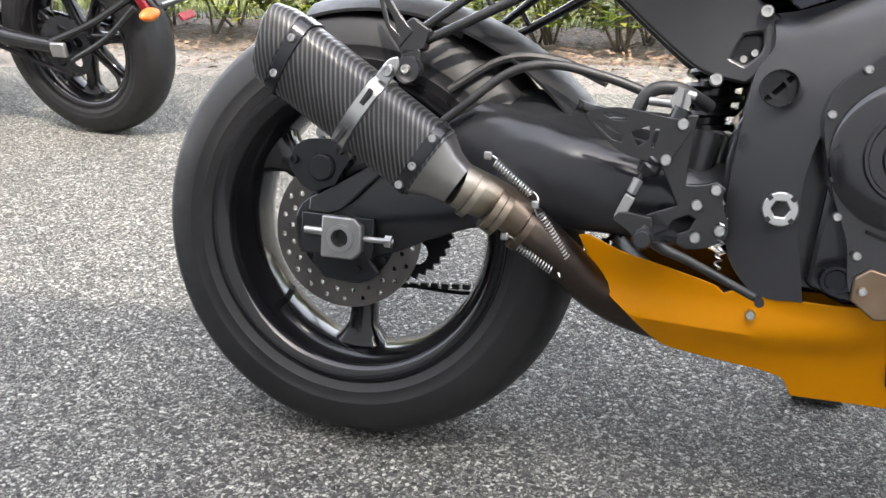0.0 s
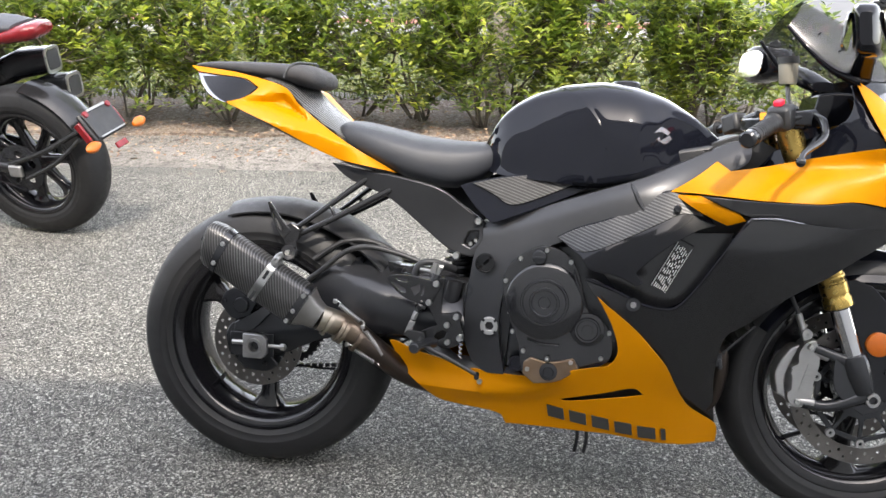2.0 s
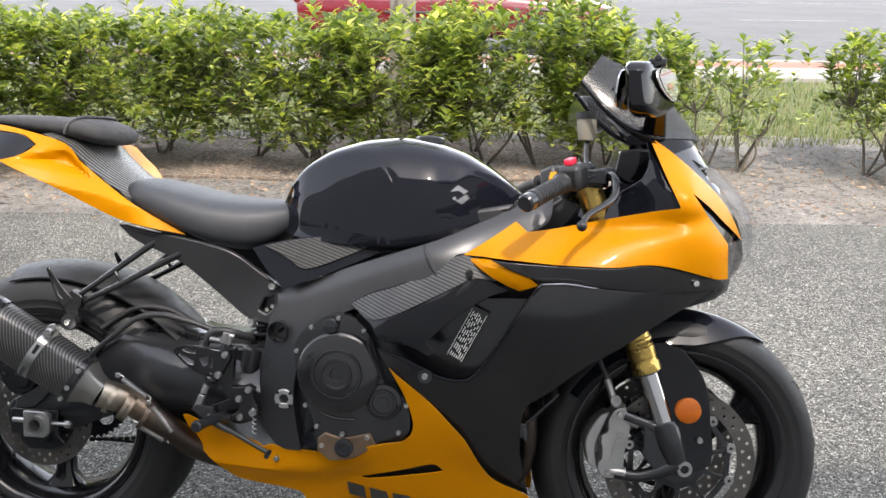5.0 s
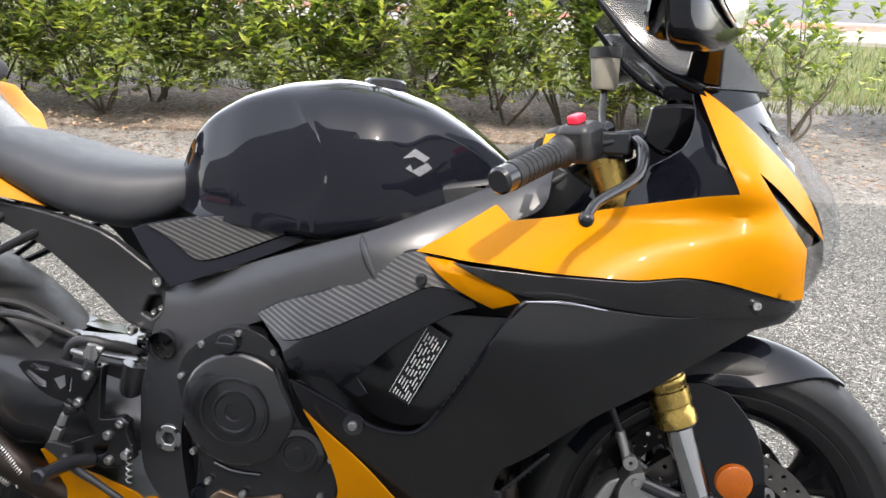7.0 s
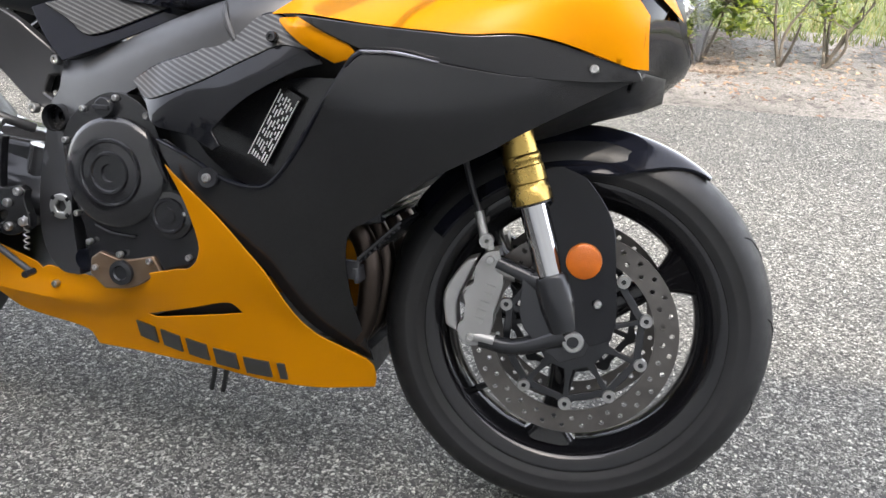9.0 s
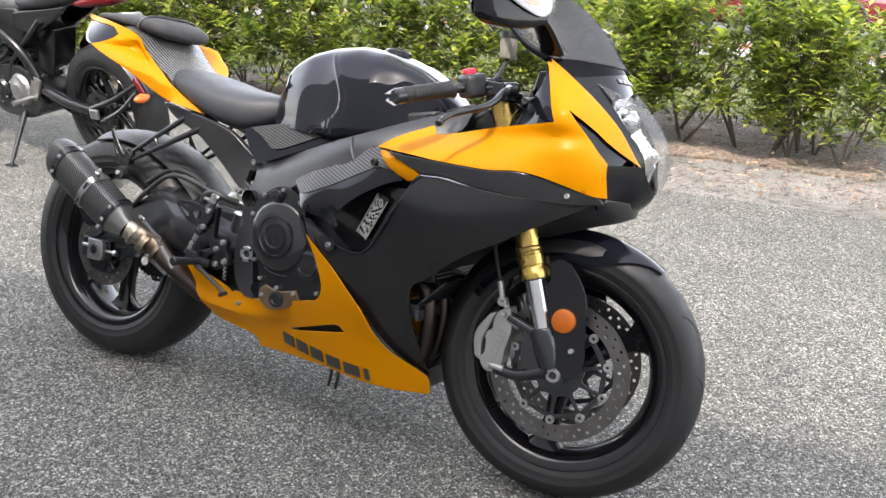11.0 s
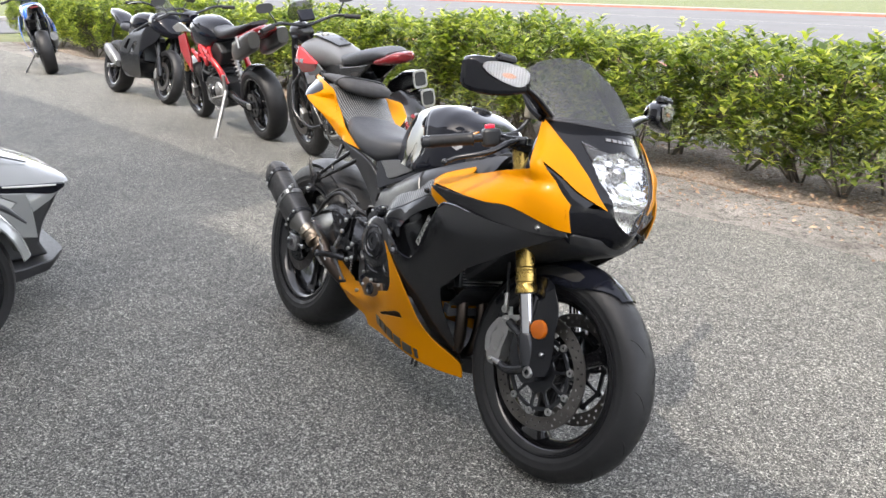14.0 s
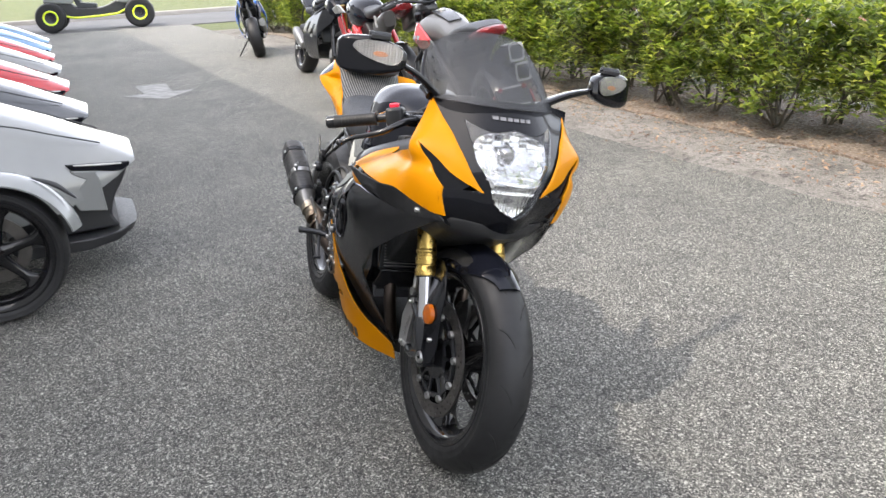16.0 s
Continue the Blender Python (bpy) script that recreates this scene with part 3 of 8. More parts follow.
def shrub(name, seed, w, depth, h, tips, label, sparse=False):
    """A clipped hedge plant: many stems that fork, with a whorl of leaves at each twig's end."""
    r = random.Random(seed)
    top = group_of(name, Matrix(), label, "shrub", "hedge along the verge")
    stems, ends = [], []
    base = [Vector((r.uniform(-w * 0.3, w * 0.3), r.uniform(-depth * 0.2, depth * 0.2), -0.03)) for _ in range(3 if sparse else 4)]
    limbs = []
    for b in base:
        for _ in range(3):
            a = r.random() * 6.28
            k = b + Vector((math.cos(a) * w * r.uniform(0.08, 0.3), math.sin(a) * depth * r.uniform(0.08, 0.28), h * r.uniform(0.3, 0.55)))
            m1 = b.lerp(k, 0.5) + Vector((r.uniform(-0.04, 0.04), r.uniform(-0.04, 0.04), r.uniform(-0.03, 0.05)))
            stems.append(tube([b, m1, k], [0.011, 0.0085, 0.006], 6, 4))
            limbs += [k, m1]
    for i in range(tips):
        u, v = r.uniform(-0.5, 0.5), r.uniform(-0.5, 0.5)
        q = r.random()
        low = 0.2 if not sparse else 0.26
        z = h * (low + (1 - low) * q ** 0.7)
        z *= 1 + 0.12 * noise.noise((u * 4 + seed, v * 4, 0))
        swell = 0.66 + 0.34 * math.sin(min(1, z / h) * 2.4)
        e = Vector((u * w * swell * 1.08, v * depth * swell, z))
        if r.random() < 0.6:
            k = max(abs(u), abs(v)) * 2
            if k > 0.05 and r.random() < 0.75:
                e.x, e.y = e.x / k * 0.94, e.y / k * 0.94
        e += Vector((r.uniform(-0.06, 0.06), r.uniform(-0.06, 0.06), r.uniform(-0.04, 0.05)))
        if r.random() < (0.07 if not sparse else 0.3):
            e.z += r.uniform(0.02, 0.1)
        ends.append(e)
    for i, e in enumerate(ends):
        if i % (3 if sparse else 5) == 0:
            b = min(limbs, key=lambda q: (q - e).length + (0.5 if q.z > e.z else 0.0))
            mid = b.lerp(e, 0.5) + Vector((r.uniform(-0.05, 0.05), r.uniform(-0.05, 0.05), r.uniform(-0.05, 0.02)))
            stems.append(tube([b, mid, e], [0.0048, 0.0036, 0.002], 4, 3))
    part("branchwork", merge(*stems), STEM, top, "bare grey-brown stems")
    verts, faces = [], []
    for e in ends:
        out = (e - Vector((0, 0, h * 0.4)))
        out = (out.normalized() if out.length else Vector((0, 0, 1))) * 0.6 + Vector((0, 0, 0.75))
        n = r.randint(5, 8)
        a0 = r.random() * 6
        size = r.uniform(0.75, 1.25)
        for j in range(n):
            a = a0 + j * 2.4
            flat = Vector((math.cos(a), math.sin(a), r.uniform(-0.25, 0.55)))
            d = flat + out * 0.35
            leaf_pair(verts, faces, e + Vector((0, 0, -0.012 * j)), d, Vector((0, 0, 1)), 0.088 * size * r.uniform(0.75, 1.2), 0.042 * size * r.uniform(0.8, 1.2))
    lv = part("leaves", from_lists(verts, faces), LEAF, top, "glossy yellow-green leaves", angle=180)
    lv["kind"] = "stuff"
    return top


HEDGE_LABEL = "clipped green hedge shrub with yellow-green young tips"
kinds = [shrub("hedge_shrub", 20 + i, 1.22, 1.0, 0.98, 640, HEDGE_LABEL) for i in range(4)]


def hedge_y(x):
    return 4.12 + 0.09 * x


spots = [-0.75 - 0.86 * i for i in range(21)] + [0.1, 0.93, 1.55]
for i, x in enumerate(spots):
    src = kinds[i % 4]
    s = 1.0 + rnd.uniform(-0.06, 0.06)
    if x == 1.55:
        s = 0.9
    m = pose(x, hedge_y(x) + rnd.uniform(-0.06, 0.06), 0.0, 0, 0, rnd.choice((0, 90, 180, 270)) + rnd.uniform(-15, 15))
    if i < 4:
        src.matrix_world = m
        src.scale = (s, s, s * rnd.uniform(0.97, 1.05))
    else:
        c = copy_thing(src, m)
        c.scale = (s, s, s * rnd.uniform(0.97, 1.05))
thin = shrub("thin_shrub", 91, 0.75, 0.7, 0.8, 110, "thin straggly hedge shrub with bare stems in the sand", True)
thin.matrix_world = pose(2.28, 4.2, 0, 0, 0, 20)
fuller = shrub("thin_shrub", 92, 0.85, 0.75, 0.84, 280, "open hedge shrub with bare lower stems in the sand", True)
fuller.matrix_world = pose(3.4, 4.15, 0, 0, 0, 140)
for src, x, y, a, s in ((fuller, 4.25, 4.3, 60, 1.05), (fuller, 5.1, 4.4, 200, 1.0)):
    c = copy_thing(src, pose(x, y, 0, 0, 0, a))
    c.scale = (s, s, s)

# leaf litter on the sand and the mulch
verts, faces = [], []
for i in range(5200):
    x = rnd.uniform(-9, 6)
    y = lot_edge(x) + abs(rnd.gauss(0, 1)) * 0.55 + (0.1 if rnd.random() < 0.8 else -0.1)
    if rnd.random() < 0.5:
        y = hedge_y(x) + rnd.uniform(-0.75, 0.3)
    z = 0.045 if y > lot_edge(x) else 0.004
    a = rnd.random() * 6.28
    leaf_pair(verts, faces, Vector((x, y, z + rnd.uniform(-0.015, 0.008))), Vector((math.cos(a), math.sin(a), rnd.uniform(-0.2, 0.4))), Vector((rnd.uniform(-0.4, 0.4), rnd.uniform(-0.4, 0.4), 1)), rnd.uniform(0.025, 0.055), rnd.uniform(0.012, 0.025))
litter_mat = Nodes("dry_leaf")
litter_mat.put(Base_Color=litter_mat.ramp(litter_mat.add("NewGeometry").outputs["Random Per Island"], (0, (0.07, 0.04, 0.025)), (0.5, (0.2, 0.12, 0.075)), (1, (0.36, 0.26, 0.17))), Roughness=0.85)
tagged(to_object("leaf_litter", from_lists(verts, faces), litter_mat.m, angle=180), "dry brown fallen leaves on sand and mulch", "leaf litter", kind="stuff")

# grass blades behind the hedge
verts, faces = [], []
for i in range(26000):
    x = rnd.uniform(-9, 9)
    y = 4.75 + 0.09 * x + rnd.random() ** 1.4 * 4.4
    if y > 9.05:
        continue
    a, hgt = rnd.random() * 6.28, rnd.uniform(0.05, 0.13)
    lean = Vector((rnd.uniform(-0.05, 0.05), rnd.uniform(-0.05, 0.05), hgt))
    s = Vector((math.cos(a), math.sin(a), 0)) * 0.006
    b = len(verts)
    p = Vector((x, y, -0.03))
    verts += [p - s, p + s, p + lean]
    faces.append((b, b + 1, b + 2))
grass_mat = Nodes("grass_blade")
grass_mat.put(Base_Color=grass_mat.ramp(grass_mat.add("NewGeometry").outputs["Random Per Island"], (0, (0.07, 0.11, 0.022)), (0.6, (0.14, 0.17, 0.045)), (1, (0.27, 0.235, 0.115))), Roughness=0.8)
tagged(to_object("grass", from_lists(verts, faces), grass_mat.m, angle=180), "patchy green and straw-coloured grass", "grass", kind="stuff")


def tree(x, y):
    t = group_of("tree", pose(x, y, -0.03), "small street tree with pale mottled trunk behind the hedge", "tree")
    r = random.Random(5)
    limbs = [tube([(0, 0, 0), (0.01, 0, 0.15), (0.02, 0.01, 1.2), (-0.02, 0.02, 2.6)], [0.15, 0.115, 0.1, 0.085], 14, 6)]
    tips = []
    for i in range(9):
        a = i * 0.72
        q = Vector((math.cos(a) * r.uniform(0.8, 1.5), math.sin(a) * r.uniform(0.8, 1.5), r.uniform(3.6, 4.8)))
        limbs.append(tube([(-0.02, 0.02, 2.3 + 0.03 * i), (q.x * 0.4, q.y * 0.4, 3.0), tuple(q)], [0.05, 0.035, 0.012], 7, 4))
        tips.append(q)
    part("trunk", merge(*limbs), BARK, t)
    verts, faces = [], []
    for i in range(4200):
        q = r.choice(tips)
        e = q + Vector((r.gauss(0, 0.38), r.gauss(0, 0.38), r.gauss(0, 0.3)))
        leaf_pair(verts, faces, e, Vector((r.uniform(-1, 1), r.uniform(-1, 1), r.uniform(-0.6, 0.5))), Vector((0, 0, 1)), 0.1, 0.05)
    part("crown", from_lists(verts, faces), LEAF, t, angle=180)
    return t


tree(-0.06, 5.2)
pole = group_of("sign_pole", pose(1.15, 4.75, -0.03), "thin galvanised metal sign pole behind the hedge", "pole")
part("post", tube([(0, 0, 0), (0, 0, 2.6)], 0.024, 12, 1, False), ALLOY, pole)
part("cap", box(0, 0, 2.615, 0.05, 0.05, 0.03), ALLOY, pole, bevel=0.004)


# ---- the yellow and black sport motorcycle ----
# Its own axes: x forward, y to its left, z up in the wheels' plane; it leans on its stand.
bike = group_of("motorcycle", pose(0, 0, 0, -12.5, 0, 0), "yellow and black sport motorcycle leaning on its side stand", "motorcycle")
BOTH = (-1, 1)


def soft(a, b, x):
    t = min(1, max(0, (x - a) / (b - a)))
    return t * t * (3 - 2 * t)


def side_panel(name, outline, W, material, thick=0.004, step=0.02, sides=BOTH, label="", parent=None, corner=50, bevel=0.0012, n=4, holes=()):
    """A shell on one or both flanks; W(x, z) is its distance from the middle plane (the body sits a little to the left of the wheels)."""
    made = []
    for s in sides:
        bm = panel_mesh(outline, lambda u, v: (u, s * W(u, v) + ((0.07 + 0.06 * soft(1.15, 1.3, u)) * max(0.0, v - 0.45) if s > 0 else 0.0), v), lambda u, v: (0, -s, 0), thick, step, n, corner, holes)
        made.append(part(name, bm, material, parent or bike, label, 35, bevel))
    return made


def bolts(parent, spots, r=0.008, axis=(0, -1, 0), material=None, name="bolt"):
    for p in spots:
        part(name, hex_bolt(p, axis, 0.87 * r * 0.84, r * 0.7), material or STEEL, parent)


def lerp_line(points):
    xs, ys = zip(*points)
    return lambda x: float(np.interp(x, xs, ys))


def ring_of(cx, cz, r, k=8, turn=0.0):
    return [(cx + r * math.cos(turn + 2 * math.pi * i / k), cz + r * math.sin(turn + 2 * math.pi * i / k)) for i in range(k)]


# -- wheels
def wheel(name, cx, cz, half, R, spoke_turns, label, owner=None, material=None):
    f = half / 0.09
    b = 0.083 * f
    ctr = (cx, 0, cz)
    rim = part(name, lathe([(0.219, -b), (0.232, -b), (0.236, -b + 0.006), (0.224, -b + 0.012), (0.206, -b * 0.5), (0.196, -0.008), (0.196, 0.008), (0.206, b * 0.5), (0.224, b - 0.012), (0.236, b - 0.006), (0.232, b), (0.219, b), (0.206, b - 0.012), (0.192, b * 0.45), (0.188, 0), (0.192, -b * 0.45), (0.206, -b + 0.012)], 96, ctr, True), material or RIM, owner or bike, label, 50)
    crown = [(0.224, -b + 0.01), (0.236, -b - 0.001), (0.244, -half * 0.955), (0.2455, -half * 0.972), (0.2475, -half * 0.966), (0.262, -half * 0.998), (0.2632, -half * 1.005), (0.265, -half * 1.0), (R - 0.032, -half * 0.96), (R - 0.018, -half * 0.8), (R - 0.008, -half * 0.55), (R - 0.002, -half * 0.28), (R, 0)]
    tyre = part("tyre", lathe(crown + [(r, -y) for r, y in reversed(crown[:-1])], 128, ctr), RUBBER, rim, "worn black rubber tyre", 60)
    part("hub", lathe([(0.0, -0.06), (0.03, -0.06), (0.044, -0.05), (0.04, -0.02), (0.046, 0), (0.04, 0.02), (0.044, 0.05), (0.03, 0.06), (0, 0.06)], 32, ctr), RIM, rim)
    for a in spoke_turns:
        rows = []
        for q, wide, deep in ((0.03, 0.03, 0.028), (0.07, 0.022, 0.024), (0.12, 0.019, 0.02), (0.16, 0.022, 0.021), (0.18, 0.036, 0.026), (0.197, 0.06, 0.034)):
            rows.append([(cx + q * math.cos(a) - u * math.sin(a), v, cz + q * math.sin(a) + u * math.cos(a)) for u, v in rounded(wide, deep, 16, 3.2)])
        part("spoke", loft(rows), material or RIM, rim, angle=60)
    a = spoke_turns[0] - 0.75
    p = Vector((cx + 0.192 * math.cos(a), -0.01, cz + 0.192 * math.sin(a)))
    q = Vector((cx + 0.155 * math.cos(a), -0.045, cz + 0.155 * math.sin(a)))
    part("valve", tube([p, q], [0.006, 0.0045], 8, 3), BLACK_PLASTIC, rim)
    return rim, tyre


RA, FA = (-0.009, 0.321), (1.378, 0.304)
rear_wheel, rear_tyre = wheel("rear_wheel", *RA, 0.092, 0.328, (radians(268), radians(148), radians(28)), "gloss black three-spoke cast wheel")
front_wheel, front_tyre = wheel("front_wheel", *FA, 0.06, 0.306, (radians(265), radians(145), radians(33)), "gloss black three-spoke cast wheel")


def tread(tyre, cx, cz, R, half, count, parent):
    """Curved rain grooves, as thin dark inlays that follow the crown."""
    for k in range(count):
        for s in BOTH:
            a0 = 2 * math.pi * (k + 0.5 * (s > 0)) / count
            line = []
            for i in range(9):
                q = i / 8
                y = s * half * (0.12 + 0.66 * q)
                r = R - 0.0018 - 0.0345 * (abs(y) / half) ** 2.6
                a = a0 + 0.34 * q - 0.15 * q * q
                line.append((cx + r * math.cos(a), y, cz + r * math.sin(a)))
            part("groove", tube(line, [0.0012] + [0.0024] * 7 + [0.001], 5, 2), RUBBER_DARK, parent)


RUBBER_DARK = surface("groove_rubber", (0.008, 0.008, 0.008), 0.9)
tread(front_tyre, *FA, 0.3055, 0.06, 14, front_wheel)


def brake_disc(name, cx, cz, y, R, inner, parent, count, rows=((0.35, 0.0), (0.7, 0.5)), thick=0.005, material=None):
    holes = []
    for i in range(count):
        for q, off in rows:
            r = inner + (R - inner) * q
            a = 2 * math.pi * (i + off) / count
            holes.append(ring_of(cx + r * math.cos(a), cz + r * math.sin(a), 0.0041, 7))
    bm = slab(ring_of(cx, cz, R, 96), y - thick / 2, y + thick / 2, 1, 180, 0, [list(reversed(ring_of(cx, cz, inner, 64)))] + holes)
    return part(name, bm, material or DISC, parent, "drilled steel brake disc", 30)


brake_disc("brake_disc", *RA, -0.098, 0.112, 0.075, rear_wheel, 22)
part("disc_carrier", slab(ring_of(*RA, 0.08, 40), -0.096, -0.086, 1, 180), BLACK_CAST, rear_wheel)
for s in BOTH:
    d = brake_disc("brake_disc", *FA, s * 0.073, 0.158, 0.122, front_wheel, 30)
    holes = []
    for i in range(10):
        a = 2 * math.pi * i / 10
        holes.append([(FA[0] + r * math.cos(a + t), FA[1] + r * math.sin(a + t)) for r, t in ((0.057, -0.2), (0.075, -0.265), (0.098, -0.27), (0.098, 0.27), (0.075, 0.265), (0.057, 0.2))])
    part("disc_carrier", slab([(FA[0] + (0.106 + 0.01 * max(0.0, math.cos(10 * q + math.pi)) ** 2) * math.cos(q), FA[1] + (0.106 + 0.01 * max(0.0, math.cos(10 * q + math.pi)) ** 2) * math.sin(q)) for q in [2 * math.pi * i / 120 for i in range(120)]], s * 0.07, s * 0.077, 1, 180, 0, holes), BLACK_CAST, front_wheel, "black spider carrier", bevel=0.001)
    for i in range(10):
        a = 2 * math.pi * (i + 0.5) / 10
        p = (FA[0] + 0.111 * math.cos(a), s * 0.078, FA[1] + 0.111 * math.sin(a))
        part("bobbin", moved(lathe([(0.004, 0.0), (0.004, -0.004), (0.0095, -0.004), (0.0105, 0.004)], 14), Matrix.Translation(p)), ALLOY, front_wheel)

# chain and sprocket on the far flank
teeth = []
for i in range(84):
    a = 2 * math.pi * i / 84
    r = 0.112 if i % 2 else 0.104
    teeth.append((RA[0] + r * math.cos(a), RA[1] + r * math.sin(a)))
spr_holes = [ring_of(RA[0] + 0.073 * math.cos(a), RA[1] + 0.073 * math.sin(a), 0.02, 10) for a in [2 * math.pi * (i + 0.3) / 5 for i in range(5)]]
part("sprocket", slab(teeth, 0.088, 0.094, 1, 1, 0, spr_holes), BLACK_CAST, rear_wheel, "toothed rear sprocket")
chain = part("chain", merge(tube([(0.0, 0.091, 0.206), (0.2, 0.091, 0.225), (0.45, 0.091, 0.4)], 0.0036, 6, 10), tube([(0.0, 0.091, 0.43), (0.25, 0.091, 0.445), (0.45, 0.091, 0.45)], 0.0075, 6, 10)), BLACK_CAST, bike, "oily drive chain")
for i in range(26):
    q = i / 25
    z = 0.206 + 0.019 * min(1, q * 2.25) + max(0, q - 0.45) * 0.3
    part("link", box(0.45 * q, 0.091, z, 0.0125, 0.011, 0.0095), BLACK_CAST, chain, bevel=0.0015)

# -- swingarm and hugger
W_arm = tps([(-0.07, 0.32, 0.118), (0.05, 0.31, 0.122), (0.1, 0.4, 0.112), (0.2, 0.5, 0.1), (0.22, 0.4, 0.128), (0.3, 0.35, 0.12), (0.3, 0.44, 0.138), (0.34, 0.53, 0.1), (0.45, 0.4, 0.13), (0.48, 0.5, 0.12)])
arm_outline = [(-0.08, 0.346), (-0.082, 0.288), (0.02, 0.284), (0.07, 0.3), (0.13, 0.328), (0.2, 0.352), (0.32, 0.36), (0.46, 0.36), (0.54, 0.4), (0.53, 0.47), (0.44, 0.515), (0.33, 0.522), (0.26, 0.54), (0.2, 0.53), (0.15, 0.5), (0.1, 0.468), (0.033, 0.426), (-0.056, 0.372)]


def W_arm_facet(x, z):
    """A pressed crease runs along the brace, with the face above it tilted to the sky."""
    ridge = 0.506 - 0.31 * (x - 0.198)
    low = 0.352 + 0.12 * (x - 0.1)
    return W_arm(x, z) + 0.006 - 0.95 * max(0, z - ridge) - 0.5 * max(0, low - z)


swingarm = side_panel("swingarm", arm_outline, W_arm_facet, BLACK_CAST, 0.045, 0.02, label="black braced aluminium swingarm", bevel=0.006)[0]
part("brace", panel_mesh([(-0.06, 0.368), (0.03, 0.422), (0.1, 0.464), (0.118, 0.455), (0.047, 0.41), (-0.012, 0.352), (-0.06, 0.346)], lambda u, v: (u, -W_arm_facet(u, v) - 0.008 + 0.2 * max(0.0, v - 0.4), v), lambda u, v: (0, 1, 0), 0.012, 0.02, 3, 40), BLACK_CAST, swingarm, bevel=0.003)
part("caliper_bracket", slab([(-0.05, 0.3), (0.03, 0.29), (0.05, 0.268), (0.02, 0.25), (-0.035, 0.252), (-0.055, 0.272)], -0.118, -0.104), BLACK_CAST, swingarm, bevel=0.003)
part("cross_member", slab([(0.34, 0.36), (0.5, 0.36), (0.5, 0.5), (0.34, 0.51)], -0.09, 0.09), BLACK_CAST, swingarm, bevel=0.01)
part("adjuster_slot", box(-0.012, -0.126, 0.318, 0.11, 0.012, 0.058), BLACK_CAST, swingarm, bevel=0.002)
part("chain_adjuster", slab([(-0.03, 0.288), (0.018, 0.288), (0.03, 0.3), (0.03, 0.336), (0.018, 0.347), (-0.03, 0.347)], -0.146, -0.12, 1, 1, 0, [ring_of(0, 0.318, 0.0125, 12)]), ALLOY, swingarm, "machined alloy axle block", bevel=0.0025)
part("axle_nut", lathe([(0.0125, 0.012), (0.0125, -0.005), (0.019, -0.005), (0.019, 0.004), (0.02, 0.012)], 24, (0.0, -0.146, 0.318)), STEEL, swingarm)
part("adjuster_bolt", merge(rod((0.03, -0.133, 0.318), (0.075, -0.133, 0.318), 0.0045), rod((0.062, -0.133, 0.318), (0.072, -0.133, 0.318), 0.009, 6)), STEEL, swingarm)
part("adjuster_bolt", rod((-0.06, -0.133, 0.322), (-0.03, -0.133, 0.322), 0.006), STEEL, swingarm)
bolts(swingarm, [(0.02, -0.128, 0.272), (0.06, -0.128, 0.29)], 0.007, material=BLACK_CAST)


def arc_shell(cx, cz, r_of, a0, a1, half_of, n=30, k=14, droop=0.02, thick=0.004, bulge=2.2):
    """A mudguard: an arc about a wheel, domed across."""
    rows = []
    for i in range(n + 1):
        q = i / n
        a = a0 + (a1 - a0) * q
        h, R = half_of(q), r_of(q)
        outer, inner = [], []
        for j in range(k + 1):
            v = -1 + 2 * j / k
            r = R - (droop(q) if callable(droop) else droop) * abs(v) ** bulge
            outer.append((cx + r * math.cos(a), h * v, cz + r * math.sin(a)))
            inner.append((cx + (r - thick) * math.cos(a), h * v * 0.985, cz + (r - thick) * math.sin(a)))
        rows.append(outer + list(reversed(inner)))
    return loft(rows)


hugger = part("rear_hugger", arc_shell(*RA, lambda q: 0.342 + 0.045 * q * q, radians(106), radians(31), lambda q: 0.085 + 0.012 * math.sin(q * 3), 34, 14, 0.03), BLACK_PLASTIC, swingarm, "dull black tyre hugger")
for s in (-0.5, 0.15):
    part("hugger_rib", arc_shell(*RA, lambda q: 0.343, radians(84 + s * 26), radians(76 + s * 26), lambda q: 0.07, 6, 10, 0.022, 0.008), BLACK_PLASTIC, hugger)
part("brake_hose", tube([(0.388, -0.12, 0.544), (0.358, -0.12, 0.554), (0.322, -0.12, 0.563), (0.282, -0.12, 0.57), (0.242, -0.12, 0.567), (0.206, -0.12, 0.551), (0.142, -0.12, 0.498), (0.08, -0.105, 0.45), (0.02, -0.1, 0.42), (-0.03, -0.1, 0.4)], 0.0064, 10, 6), BLACK_PLASTIC, swingarm, "black rubber brake hose")
part("brake_hose", tube([(0.34, -0.09, 0.552), (0.27, -0.085, 0.578), (0.2, -0.09, 0.575), (0.13, -0.1, 0.53)], 0.006, 8, 8), BLACK_PLASTIC, swingarm)
cal = part("rear_caliper", slab([(-0.092, 0.41), (-0.085, 0.435), (-0.064, 0.45), (-0.011, 0.453), (-0.0, 0.425), (-0.021, 0.388), (-0.054, 0.376), (-0.072, 0.385)], -0.128, -0.078), BLACK_CAST, swingarm, "black rear brake caliper", bevel=0.008)
part("bleed_nipple", merge(rod((-0.05, -0.11, 0.445), (-0.052, -0.112, 0.472), 0.0055), box(-0.045, -0.11, 0.46, 0.024, 0.014, 0.01)), ALLOY, cal)
part("piston_boss", lathe([(0, -0.008), (0.017, -0.008), (0.02, -0.004), (0.021, 0.006)], 20, (-0.04, -0.128, 0.412)), BLACK_CAST, cal)
bolts(cal, [(-0.082, -0.13, 0.42), (-0.012, -0.13, 0.438)], 0.0085, material=BLACK_CAST)

